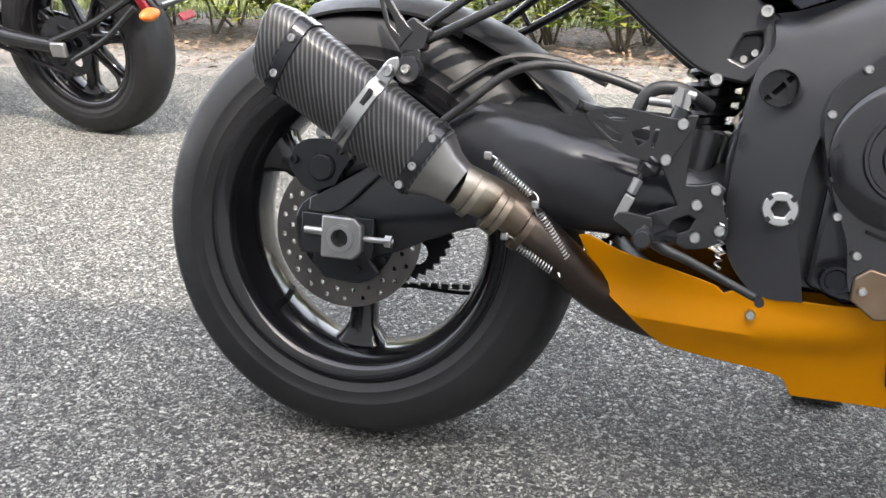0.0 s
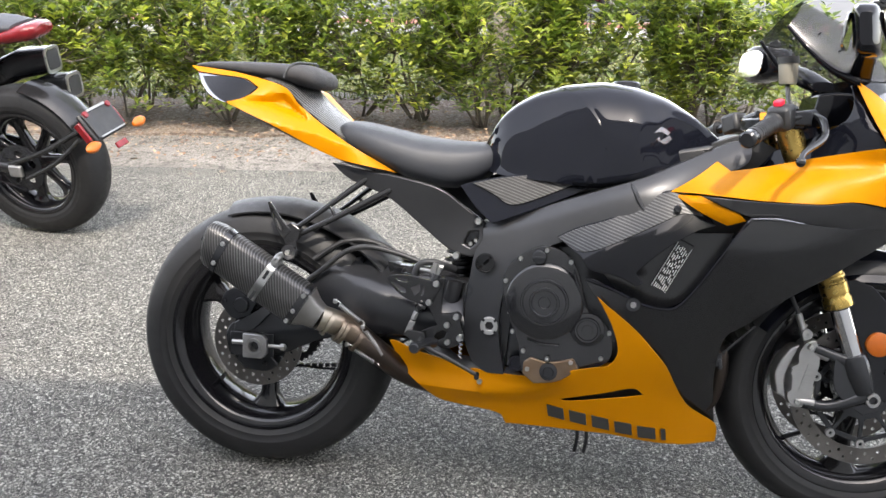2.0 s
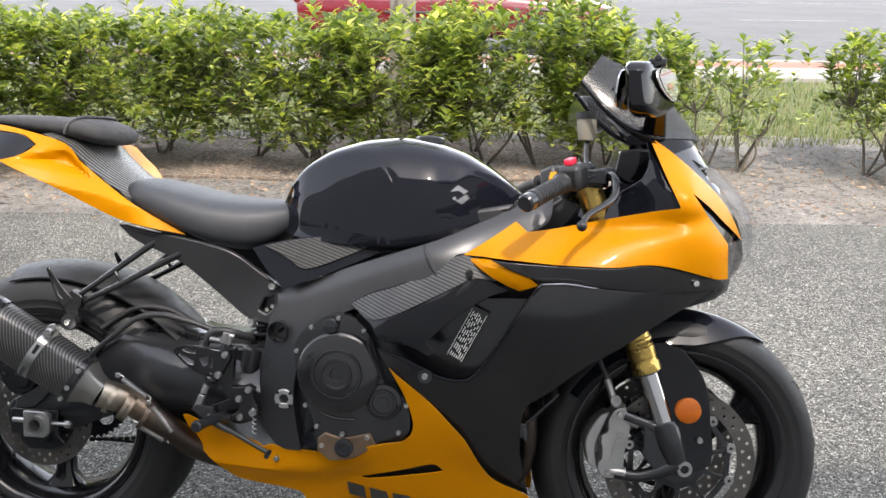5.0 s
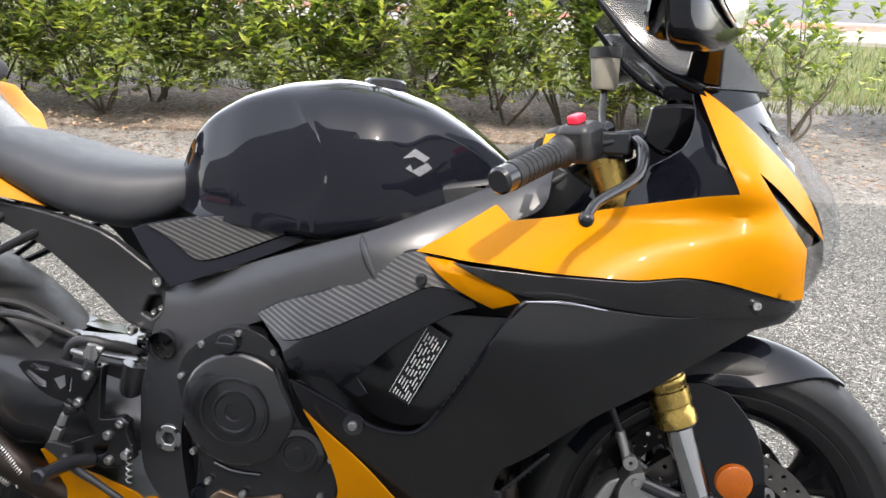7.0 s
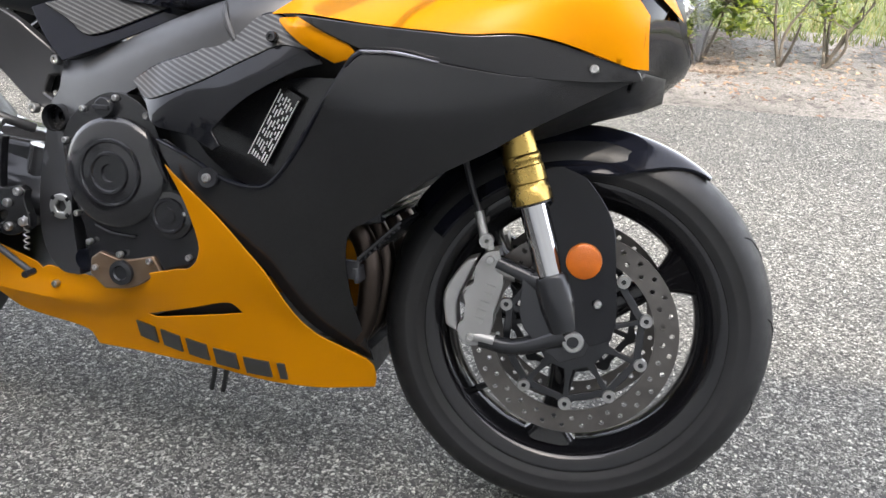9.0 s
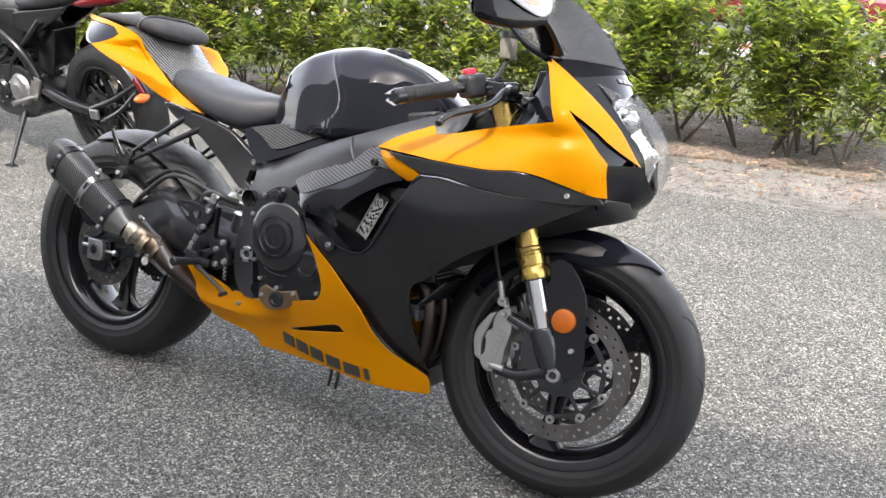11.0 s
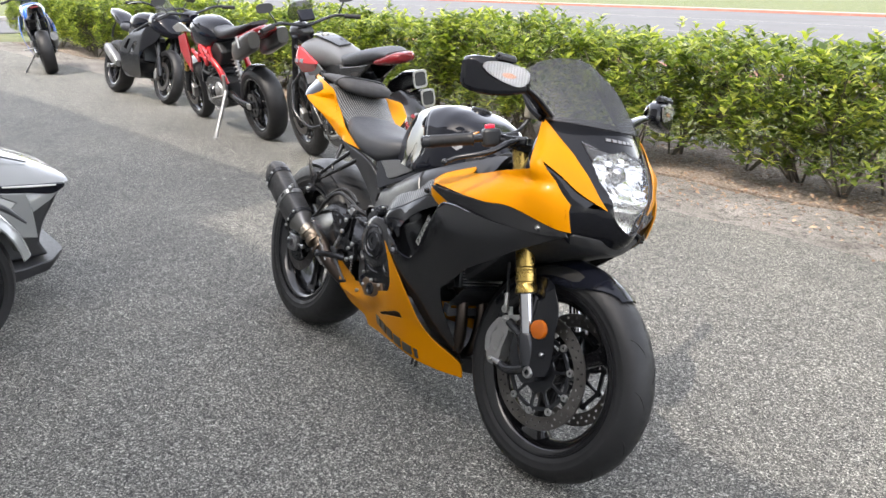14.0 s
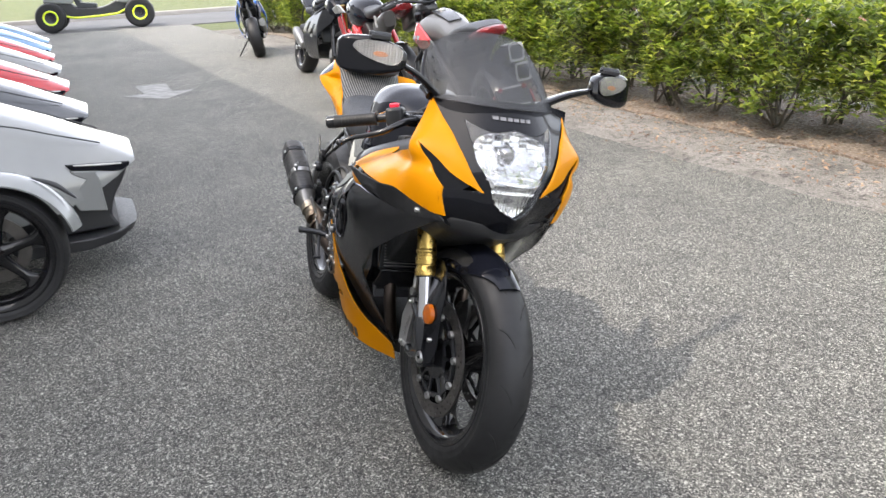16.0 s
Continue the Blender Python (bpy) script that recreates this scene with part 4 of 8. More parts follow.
# -- muffler
MU = Matrix.Translation((-0.082, -0.2, 0.584)) @ pose(0, 0, 0, 0, 33.4, 0) @ pose(0.268, 0, 0, 0, 0, 6) @ Matrix.Scale(0.87, 4) @ Matrix.Translation((-0.268, 0, 0))


def can_ring(x, hw, hh, slant=0.0):
    """A rounded six-sided section of the can, which may be cut on the slant."""
    shape = [(-0.62, 1.0), (0.62, 1.0), (1.0, 0.35), (1.0, -0.35), (0.62, -1.0), (-0.62, -1.0), (-1.0, -0.35), (-1.0, 0.35)]
    pts = smooth_line([(y * hw, z * hh, 0) for y, z in shape], 5, True, 80)
    return [(x + slant * p[1], p[0], p[1]) for p in pts]


sleeve = part("muffler", moved(loft([can_ring(0.0, 0.046, 0.0525, -0.1), can_ring(0.08, 0.048, 0.0535), can_ring(0.2, 0.048, 0.0535), can_ring(0.268, 0.047, 0.0525)]), MU), CARBON_CAN, bike, "carbon-fibre muffler can with riveted end bands", 50)
part("end_cap", moved(loft([can_ring(-0.04, 0.03, 0.03, -0.35), can_ring(-0.032, 0.044, 0.046, -0.3), can_ring(-0.015, 0.0475, 0.0525, -0.15), can_ring(0.004, 0.0475, 0.0537, -0.1)]), MU), CARBON_CAN, sleeve)
part("outlet", moved(tube([(-0.045, 0, 0.01), (0.03, 0, 0)], 0.022, 16, 1, False), MU), BLACK_CAST, sleeve)
part("rear_band", moved(loft([can_ring(0.006, 0.0486, 0.0547, -0.1), can_ring(0.007, 0.0496, 0.0557, -0.1), can_ring(0.024, 0.0498, 0.0559, -0.07), can_ring(0.025, 0.0486, 0.0547, -0.07)]), MU), BLACK_CAST, sleeve)
part("front_band", moved(loft([can_ring(0.246, 0.0485, 0.0540), can_ring(0.247, 0.05, 0.0555), can_ring(0.262, 0.05, 0.0555), can_ring(0.264, 0.0485, 0.0540)]), MU), BLACK_CAST, sleeve)
clamp = part("muffler_clamp", moved(loft([can_ring(0.134, 0.049, 0.0545), can_ring(0.135, 0.0508, 0.0563), can_ring(0.156, 0.0508, 0.0563), can_ring(0.157, 0.049, 0.0545)]), MU), STEEL, sleeve, "brushed steel strap clamp with slots")
part("clamp_tab", moved(slab([(0.134, 0.055), (0.156, 0.055), (0.155, 0.085), (0.145, 0.098), (0.136, 0.085)], -0.03, -0.024), MU), STEEL, clamp, bevel=0.002)
for z in (-0.035, 0.0, 0.03):
    part("clamp_slot", moved(box(0.1455, -0.0508, z, 0.008, 0.0022, 0.026), MU), BLACK_PLASTIC, clamp, bevel=0.0008)
for x, z in ((0.014, 0.03), (0.016, -0.025), (0.254, 0.04), (0.254, -0.008), (0.254, -0.042)):
    p = MU @ Vector((x + (-0.09 * z if x < 0.1 else 0), -0.0495 if abs(z) < 0.03 else -0.046, z))
    part("rivet", hex_bolt(p, (0.1, -1, 0), 0.0055, 0.005), STEEL, sleeve)
bolts(sleeve, [MU @ Vector((0.146, -0.03, 0.074))], 0.011)
part("cone", moved(loft([can_ring(0.264, 0.045, 0.053), can_ring(0.269, 0.043, 0.05), can_ring(0.292, 0.034, 0.037), can_ring(0.318, 0.0285, 0.03)]), MU), BRUSHED, sleeve, "brushed steel inlet cone", 60)
end = MU @ Vector((0.315, 0, 0))
link = part("link_pipe", tube([tuple(end), (0.235, -0.163, 0.385), (0.3, -0.15, 0.335), (0.35, -0.115, 0.285), (0.41, -0.075, 0.25), (0.55, -0.05, 0.22)], [0.03, 0.0285, 0.0275, 0.027, 0.027, 0.027], 20, 8), HEAT, bike, "heat-browned stainless link pipe")
for q, r in ((0.02, 0.0325), (0.052, 0.031), (0.062, 0.0315), (0.098, 0.031)):
    d = (Vector((0.3, -0.15, 0.335)) - end).normalized()
    part("pipe_collar", tube([end + d * q, end + d * (q + 0.009)], r, 20, 1, False), HEAT, link)


def spring(a, b, parent):
    a, b = Vector(a), Vector(b)
    d = (b - a).normalized()
    u = d.orthogonal().normalized()
    v = d.cross(u)
    pts = []
    L = (b - a).length
    for i in range(15 * 8 + 1):
        t = i / (15 * 8)
        th = i / 8 * 2 * math.pi
        pts.append(a + d * (L * (0.14 + 0.72 * t)) + (u * math.cos(th) + v * math.sin(th)) * 0.0048)
    sp = part("spring", tube(pts, 0.0012, 5, 1, False), STEEL, parent, "small steel exhaust spring")
    part("hook", tube([a, a + d * L * 0.06 + u * 0.004, a + d * L * 0.14 + u * 0.0048], 0.0013, 5, 3), STEEL, sp)
    part("hook", tube([b, b - d * L * 0.06 + u * 0.004, b - d * L * 0.14 + u * 0.0048], 0.0013, 5, 3), STEEL, sp)
    part("spring_tab", box(a.x, a.y, a.z, 0.01, 0.006, 0.01), ALLOY, sp, bevel=0.002)


spring((0.212, -0.19, 0.452), (0.278, -0.178, 0.4), link)
spring((0.275, -0.18, 0.395), (0.325, -0.165, 0.32), link)
spring((0.24, -0.185, 0.352), (0.312, -0.168, 0.305), link)

# -- rear hangers
for s in BOTH:
    hang = part("passenger_peg_hanger", merge(
        tube([(0.085, s * 0.135, 0.598), (0.15, s * 0.128, 0.645), (0.275, s * 0.095, 0.742)], [0.006, 0.0065, 0.0085], 8, 4),
        tube([(0.09, s * 0.135, 0.585), (0.18, s * 0.128, 0.63), (0.345, s * 0.098, 0.722)], [0.0065, 0.007, 0.009], 8, 4),
        tube([(0.175, s * 0.125, 0.66), (0.19, s * 0.125, 0.636)], 0.0045, 8, 2),
        slab([(0.06, 0.6), (0.075, 0.57), (0.105, 0.58), (0.112, 0.605), (0.088, 0.62)], s * 0.125, s * 0.147)), BLACK_SATIN, bike, "black alloy hanger arms", bevel=0.0015)
    part("heel_fin", slab([(0.032, 0.664), (0.038, 0.668), (0.066, 0.628), (0.09, 0.602), (0.072, 0.58), (0.052, 0.606)], s * 0.149, s * 0.144, 4, 50, 0, [[(0.046, 0.64), (0.06, 0.618), (0.068, 0.6), (0.056, 0.613)]]), BLACK_SATIN, hang, bevel=0.002)
    part("mount_eye", lathe([(0.006, -0.012), (0.017, -0.012), (0.019, -0.006), (0.019, 0.006), (0.017, 0.012), (0.006, 0.012)], 20, (0.088, s * 0.15, 0.552)), BLACK_CAST, hang)
    part("mount_strap", slab([(0.075, 0.58), (0.1, 0.58), (0.102, 0.55), (0.074, 0.55)], s * 0.14, s * 0.147), BLACK_SATIN, hang, bevel=0.002)
bolts(hang, [(0.088, -0.163, 0.552)], 0.009)

# -- tail
W_tail = tps([(-0.061, 0.895, 0.148), (0.167, 0.794, 0.15), (0.123, 0.845, 0.114), (0.173, 0.833, 0.108), (0.068, 0.929, 0.1), (0.332, 0.747, 0.108), (-0.17, 0.955, 0.07), (-0.15, 0.92, 0.11), (0, 0.95, 0.1), (0.25, 0.775, 0.128), (0.06, 0.886, 0.108), (0.02, 0.905, 0.118)])
tail_out = [(-0.206, 0.977), (-0.142, 0.97), (-0.072, 0.961), (0.0, 0.946), (0.049, 0.931), (0.066, 0.919), (0.087, 0.894), (0.122, 0.864), (0.159, 0.838), (0.232, 0.795), (0.33, 0.744), (0.255, 0.759), (0.185, 0.772), (0.105, 0.807), (0.028, 0.846), (-0.069, 0.89), (-0.041, 0.898), (-0.018, 0.911), (-0.005, 0.926), (-0.04, 0.946), (-0.106, 0.954), (-0.176, 0.962)]


tail_edge_z = lerp_line([(-0.069, 0.89), (0.028, 0.846), (0.105, 0.807), (0.185, 0.772), (0.255, 0.759), (0.33, 0.744)])


def W_tail_facet(x, z):
    """The lower edge rolls under along a sharp ridge."""
    ridge = tail_edge_z(x) + 0.036 * soft(0.0, 0.18, x)
    dip = 1.0
    for (ax, az), (bx, bz) in (((-0.055, 0.897), (0.055, 0.917)), ((0.055, 0.917), (0.128, 0.845)), ((0.128, 0.845), (-0.055, 0.897))):
        n = math.hypot(bx - ax, bz - az)
        dip = min(dip, ((bz - az) * (x - ax) - (bx - ax) * (z - az)) / n)
    return W_tail(x, z) - 1.1 * max(0.0, ridge - z) * soft(0.27, 0.18, x) - min(0.018, 1.1 * max(0.0, dip))


hump_z = lerp_line([(0.0, 0.946), (0.04, 0.936), (0.066, 0.919), (0.087, 0.896), (0.122, 0.866), (0.159, 0.84), (0.2, 0.816)])
tails = side_panel("tail_fairing", tail_out, W_tail_facet, YELLOW, 0.004, 0.008, label="yellow painted seat cowl", corner=38)
part("tail_shoulder", panel_mesh([(0.05, 0.13), (0.06, 0.19), (0.078, 0.216), (0.1, 0.212), (0.128, 0.19), (0.165, 0.15), (0.19, 0.128)], lambda u, v: (u, v, hump_z(u) + 0.006 - 1.2 * max(0.0, v - 0.205)), lambda u, v: (-0.6, 0, -0.8), 0.004, 0.01, 3, 40), YELLOW, tails[1])
for s in BOTH:
    edge = side_panel("tail_edge", [(-0.182, 0.959), (-0.1, 0.953), (-0.044, 0.945), (-0.008, 0.926), (-0.041, 0.898), (-0.068, 0.888), (-0.111, 0.901), (-0.15, 0.926)], lambda x, z: W_tail(x, z) - 0.004, DECAL_SILVER, 0.004, 0.014, (s,), "pale silver edge strip", tails[0])[0]
    side_panel("tail_inset", [(-0.164, 0.951), (-0.096, 0.951), (-0.045, 0.944), (-0.008, 0.926), (-0.036, 0.899), (-0.069, 0.8905), (-0.109, 0.9075), (-0.14, 0.929)], lambda x, z: W_tail(x, z) - 0.0015, BLACK_COWL, 0.004, 0.014, (s,), "black tail inset", edge)
part("tail_lamp", loft([[(-0.2 + 0.03 * q + 0.02 * abs(v), v * 0.062, 0.962 - 0.06 * q) for v in (-1, -0.6, 0, 0.6, 1)] + [(-0.15 + 0.03 * q, v * 0.055, 0.962 - 0.06 * q) for v in (1, 0.6, 0, -0.6, -1)] for q in (0, 0.3, 0.7, 1)]), RED_LENS, tails[0], "red tail lamp lens")
top_rows = []
for x, z, w in ((-0.185, 0.972, 0.05), (-0.13, 0.972, 0.075), (-0.03, 0.955, 0.09), (0.03, 0.94, 0.094)):
    top_rows.append([(x, w * v, z - 0.012 * v * v) for v in (-1, -0.7, -0.3, 0, 0.3, 0.7, 1)] + [(x, w * v, z - 0.03) for v in (1, 0.7, 0.3, 0, -0.3, -0.7, -1)])
part("tail_top", loft(top_rows), BLACK_SATIN, bike, angle=40)
part("tail_under", loft([[(x, w * v, z - 0.01 * (1 - v * v)) for v in (-1, -0.5, 0, 0.5, 1)] + [(x, w * v, z + 0.02) for v in (1, 0.5, 0, -0.5, -1)] for x, z, w in ((-0.14, 0.91, 0.05), (-0.05, 0.865, 0.07), (0.06, 0.815, 0.08), (0.2, 0.76, 0.09), (0.32, 0.735, 0.1))]), BLACK_PLASTIC, bike)
carbon_rows = []
for x in span(0.0, 0.2, 22):
    z = hump_z(x) + 0.002
    carbon_rows.append([(x + 0.02 * (1 - v * v), 0.018 + 0.12 * v, z + 0.012 * (1 - v * v)) for v in span(-1, 1, 18)] + [(x, 0.018 + 0.115 * v, z - 0.016) for v in span(1, -1, 18)])
part("hump_cover", loft(carbon_rows), CARBON_TAIL, bike, "carbon-look cover between the seats")


def cushion(name, stations, material, label, k=28, power=2.6, owner=None, shift=0.0):
    """An upholstered pad: stations of x, bottom z, top z, half width, with a crown that rolls over its edges."""
    st = smooth_line([(a, b, c) for a, b, c, d in stations], 4)
    ws = smooth_line([(a, d, 0) for a, b, c, d in stations], 4)
    rows = []
    for (x, lo, hi), w in zip(st, ws):
        mid, half = (lo + hi) / 2, (hi - lo) / 2
        rows.append([(x, a + shift, mid + b) for a, b in rounded(max(0.004, w[1]), max(0.004, half), k, power)])
    return part(name, loft(rows), material, owner or bike, label, 60)


pad = cushion("pillion_seat", [(-0.205, 0.973, 0.986, 0.03), (-0.15, 0.965, 0.99, 0.066), (-0.05, 0.95, 0.991, 0.09), (0.03, 0.94, 0.988, 0.105), (0.075, 0.932, 0.987, 0.112), (0.1, 0.928, 0.98, 0.107), (0.118, 0.93, 0.971, 0.088), (0.129, 0.937, 0.958, 0.05)], SUEDE, "black pillion pad", shift=0.014)
part("seam", tube([(0.05, -0.1, 0.95), (0.056, -0.092, 0.972), (0.066, -0.06, 0.987), (0.08, 0.0, 0.99), (0.084, 0.03, 0.99), (0.07, 0.085, 0.988), (0.058, 0.12, 0.972), (0.05, 0.128, 0.95)], 0.0035, 8, 6), BLACK_PLASTIC, pad, "stitched black seam")
cushion("rider_seat", [(0.165, 0.826, 0.842, 0.05), (0.2, 0.79, 0.858, 0.1), (0.27, 0.76, 0.848, 0.128), (0.36, 0.725, 0.83, 0.138), (0.44, 0.71, 0.822, 0.13), (0.5, 0.722, 0.82, 0.11), (0.535, 0.745, 0.818, 0.088), (0.55, 0.76, 0.81, 0.075)], VINYL, "black vinyl rider seat", power=2.8)

# -- subframe cover, frame, tank
W_sub = tps([(0.17, 0.757, 0.1), (0.33, 0.735, 0.122), (0.43, 0.71, 0.128), (0.28, 0.7, 0.105), (0.4, 0.61, 0.095), (0.52, 0.65, 0.118), (0.49, 0.565, 0.11)])
sub = side_panel("subframe_cover", [(0.168, 0.76), (0.25, 0.747), (0.335, 0.737), (0.43, 0.715), (0.49, 0.675), (0.548, 0.635), (0.545, 0.6), (0.51, 0.56), (0.455, 0.573), (0.395, 0.617), (0.318, 0.68), (0.27, 0.702), (0.208, 0.726)], W_sub, FRAME_GREY, 0.02, 0.02, label="dark grey rear subframe casting", bevel=0.005, holes=[[(0.487, 0.59), (0.505, 0.582), (0.522, 0.6), (0.522, 0.622), (0.5, 0.618)]])
part("subframe_back", box(0.5, 0, 0.6, 0.07, 0.17, 0.06), BLACK_CAST, bike, bevel=0.01)
bolts(sub[0], [(0.522, -0.122, 0.645), (0.474, -0.115, 0.563)], 0.0115)
bolts(sub[0], [(0.503, -0.098, 0.59), (0.515, -0.098, 0.598)], 0.007)
W_frame = tps([(0.51, 0.64, 0.118), (0.53, 0.5, 0.145), (0.56, 0.42, 0.162), (0.55, 0.34, 0.155), (0.6, 0.55, 0.165), (0.66, 0.66, 0.165), (0.75, 0.67, 0.192), (0.86, 0.765, 0.198), (0.94, 0.73, 0.2), (1.0, 0.8, 0.148), (1.05, 0.83, 0.115), (1.1, 0.85, 0.1)])
frame_outline = [(0.53, 0.645), (0.56, 0.648), (0.62, 0.668), (0.7, 0.7), (0.79, 0.733), (0.873, 0.762), (0.96, 0.8), (1.055, 0.842), (1.1, 0.85), (1.09, 0.8), (1.03, 0.77), (0.938, 0.715), (0.83, 0.665), (0.74, 0.63), (0.67, 0.597), (0.615, 0.55), (0.588, 0.48), (0.584, 0.4), (0.6, 0.31), (0.55, 0.31), (0.512, 0.35), (0.503, 0.42), (0.508, 0.5), (0.518, 0.575), (0.535, 0.605)]
spar_top = lerp_line([(0.53, 0.645), (0.62, 0.668), (0.7, 0.7), (0.873, 0.762), (1.055, 0.842), (1.1, 0.85)])


def W_spar(x, z):
    """The spar's shoulder rolls over towards the tank."""
    over = max(0.0, z - spar_top(x) + 0.034)
    return W_frame(x, z) - 14.0 * over * over


frame_parts = side_panel("frame_spar", frame_outline, W_spar, FRAME_GREY, 0.045, 0.018, label="dark satin aluminium twin-spar frame", bevel=0.008, corner=70, holes=[list(reversed(ring_of(0.545, 0.556, 0.021, 14)))])
part("frame_hole", lathe([(0.0, 0.0), (0.008, 0.0), (0.009, -0.006), (0.013, -0.006), (0.013, 0.001), (0.021, 0.001), (0.0215, -0.03)], 22, (0.545, -0.132, 0.556)), BLACK_CAST, frame_parts[0])
plug = part("pivot_plug", slab(ring_of(0.562, 0.417, 0.0205, 24), -0.169, -0.158, 1, 180, 0, [ring_of(0.562, 0.417, 0.0105, 6)]), STEEL, frame_parts[0], "bright slotted pivot lock ring", bevel=0.0015)
for i in range(4):
    a = math.pi / 4 + i * math.pi / 2
    part("notch", box(0.562 + 0.0185 * math.cos(a), -0.1696, 0.417 + 0.0185 * math.sin(a), 0.006, 0.002, 0.006, pose(0, 0, 0, 0, -math.degrees(a), 0)), BLACK_CAST, plug)
part("weld_seam", tube([(x, -W_spar(x, z) - 0.0005, z) for x, z in ((0.85, 0.75), (0.854, 0.742), (0.86, 0.73), (0.867, 0.715), (0.878, 0.698))], [0.002, 0.0045, 0.005, 0.005, 0.003], 8, 4), FRAME_GREY, frame_parts[0], "raised weld bead")
for s in BOTH:
    side_panel("knee_panel", [(0.478, 0.724), (0.508, 0.734), (0.585, 0.75), (0.675, 0.76), (0.76, 0.756), (0.79, 0.746), (0.71, 0.708), (0.63, 0.674), (0.556, 0.645), (0.515, 0.68)], lambda x, z: 0.15 + 0.06 * (x - 0.55) - 0.3 * (z - 0.66), BLACK_GLOSS, 0.006, 0.02, (s,), "gloss black knee panel")
    side_panel("knee_grip", [(0.505, 0.731), (0.585, 0.748), (0.675, 0.758), (0.76, 0.753), (0.693, 0.722), (0.602, 0.688), (0.554, 0.71)], lambda x, z: 0.1545 + 0.06 * (x - 0.55) - 0.3 * (z - 0.66), CARBON_KNEE, 0.004, 0.02, (s,), "carbon-look grip pad")

tank_top = lerp_line([(0.515, 0.79), (0.525, 0.83), (0.545, 0.872), (0.58, 0.907), (0.63, 0.936), (0.7, 0.957), (0.78, 0.966), (0.85, 0.957), (0.92, 0.934), (0.98, 0.898), (1.03, 0.858), (1.05, 0.838)])
tank_low = lerp_line([(0.515, 0.775), (0.567, 0.762), (0.68, 0.755), (0.783, 0.746), (0.9, 0.77), (1.0, 0.805), (1.05, 0.82)])
tank_w = lerp_line([(0.515, 0.06), (0.53, 0.092), (0.57, 0.125), (0.65, 0.158), (0.75, 0.176), (0.85, 0.174), (0.93, 0.148), (1.0, 0.1), (1.05, 0.05)])
crease_x = lerp_line([(0.715, 0.735), (0.77, 0.775), (0.8, 0.798), (0.84, 0.797), (0.88, 0.775), (0.92, 0.745), (0.95, 0.715)])


def smoothed(f, x, w=0.022):
    return sum(f(x + w * i / 3) * k for i, k in ((-3, 1), (-2, 2), (-1, 3), (0, 4), (1, 3), (2, 2), (3, 1))) / 16


def knee_dip(d):
    """The knee hollow falls away behind a crease."""
    return (1 - math.exp(-d / 0.045) if d > 0 else 0.0) - 0.16 * math.exp(-(d / 0.007) ** 2)


def tank_flank(x, z):
    lo, hi, w = smoothed(tank_low, x), smoothed(tank_top, x), smoothed(tank_w, x)
    q = min(0.99, max(0.0, (z - lo) / (hi - lo)))
    c = math.sqrt(max(0, 1 - q ** (2 / 0.72)))
    y = w * c ** 0.62
    flank = soft(0.35, 0.85, c)
    y -= 0.02 * flank * knee_dip(smoothed(crease_x, z) - x)
    return y - 0.02 * flank * soft(0.86, 0.91, x) * soft(0.93, 0.89, z) * 0.5


FACET = [(x, z, tank_flank(x, z) + out) for x, z, out in ((0.85, 0.905, 0.014), (0.905, 0.818, -0.002), (1.0, 0.874, 0.01))]
fm = np.linalg.solve(np.array([[q[0], q[1], 1] for q in FACET]), np.array([q[2] for q in FACET]))


def W_facet(x, z):
    """The flat cut on each flank of the tank, behind the bars."""
    return float(fm[0] * x + fm[1] * z + fm[2])


rows = []
for x in span(0.515, 1.05, 170):
    lo, hi, w = smoothed(tank_low, x), smoothed(tank_top, x), smoothed(tank_w, x)
    ring = []
    for i in range(91):
        a = math.pi * i / 90
        c, s_ = math.cos(a), math.sin(a)
        y = w * math.copysign(abs(c) ** 0.62, c)
        z = lo + (hi - lo) * abs(s_) ** 0.72
        flank = soft(0.35, 0.85, abs(c))
        y -= math.copysign(0.02 * flank * knee_dip(smoothed(crease_x, z) - x), c) if abs(c) > 0.05 else 0
        y -= math.copysign(0.02 * flank * soft(0.86, 0.91, x) * soft(0.93, 0.89, z) * 0.5, c) if abs(c) > 0.05 else 0
        if abs(c) > 0.3 and x > 0.82:
            y = math.copysign(min(abs(y), W_facet(x, z)), c)
        ring.append((x, y, z))
    ring += [(x, -w * 0.9, lo - 0.012), (x, w * 0.9, lo - 0.012)]
    rows.append(ring)
tank = part("fuel_tank", loft(rows), BLACK_GLOSS, bike, "gloss black fuel tank", 60)
part("filler_cap", moved(lathe([(0, 0.004), (0.03, 0.004), (0.034, 0.0), (0.034, -0.01)], 32), Matrix.Translation((0.83, 0, 0.962)) @ pose(0, 0, 0, 82, 0, 0)), BLACK_CAST, tank)
part("tank_base", slab([(0.6, 0.7), (0.8, 0.725), (1.0, 0.8), (1.02, 0.835), (0.8, 0.8), (0.6, 0.79)], -0.118, 0.13), BLACK_PLASTIC, bike, bevel=0.01)
for s in BOTH:
    # maker's mark: two hooked silver strokes
    for pts in ([(0.888, 0.868), (0.905, 0.885), (0.93, 0.87), (0.921, 0.862), (0.907, 0.871)], [(0.905, 0.848), (0.926, 0.862), (0.935, 0.853), (0.917, 0.838), (0.893, 0.851), (0.9, 0.858)]):
        side_panel("badge", [(0.912 + 0.82 * (x - 0.912), 0.852 + 0.82 * (z - 0.862)) for x, z in pts], lambda x, z: W_facet(x, z) + 0.002, DECAL_SILVER, 0.003, 0.012, (s,), "silver tank badge", tank, 20, 0, 1)

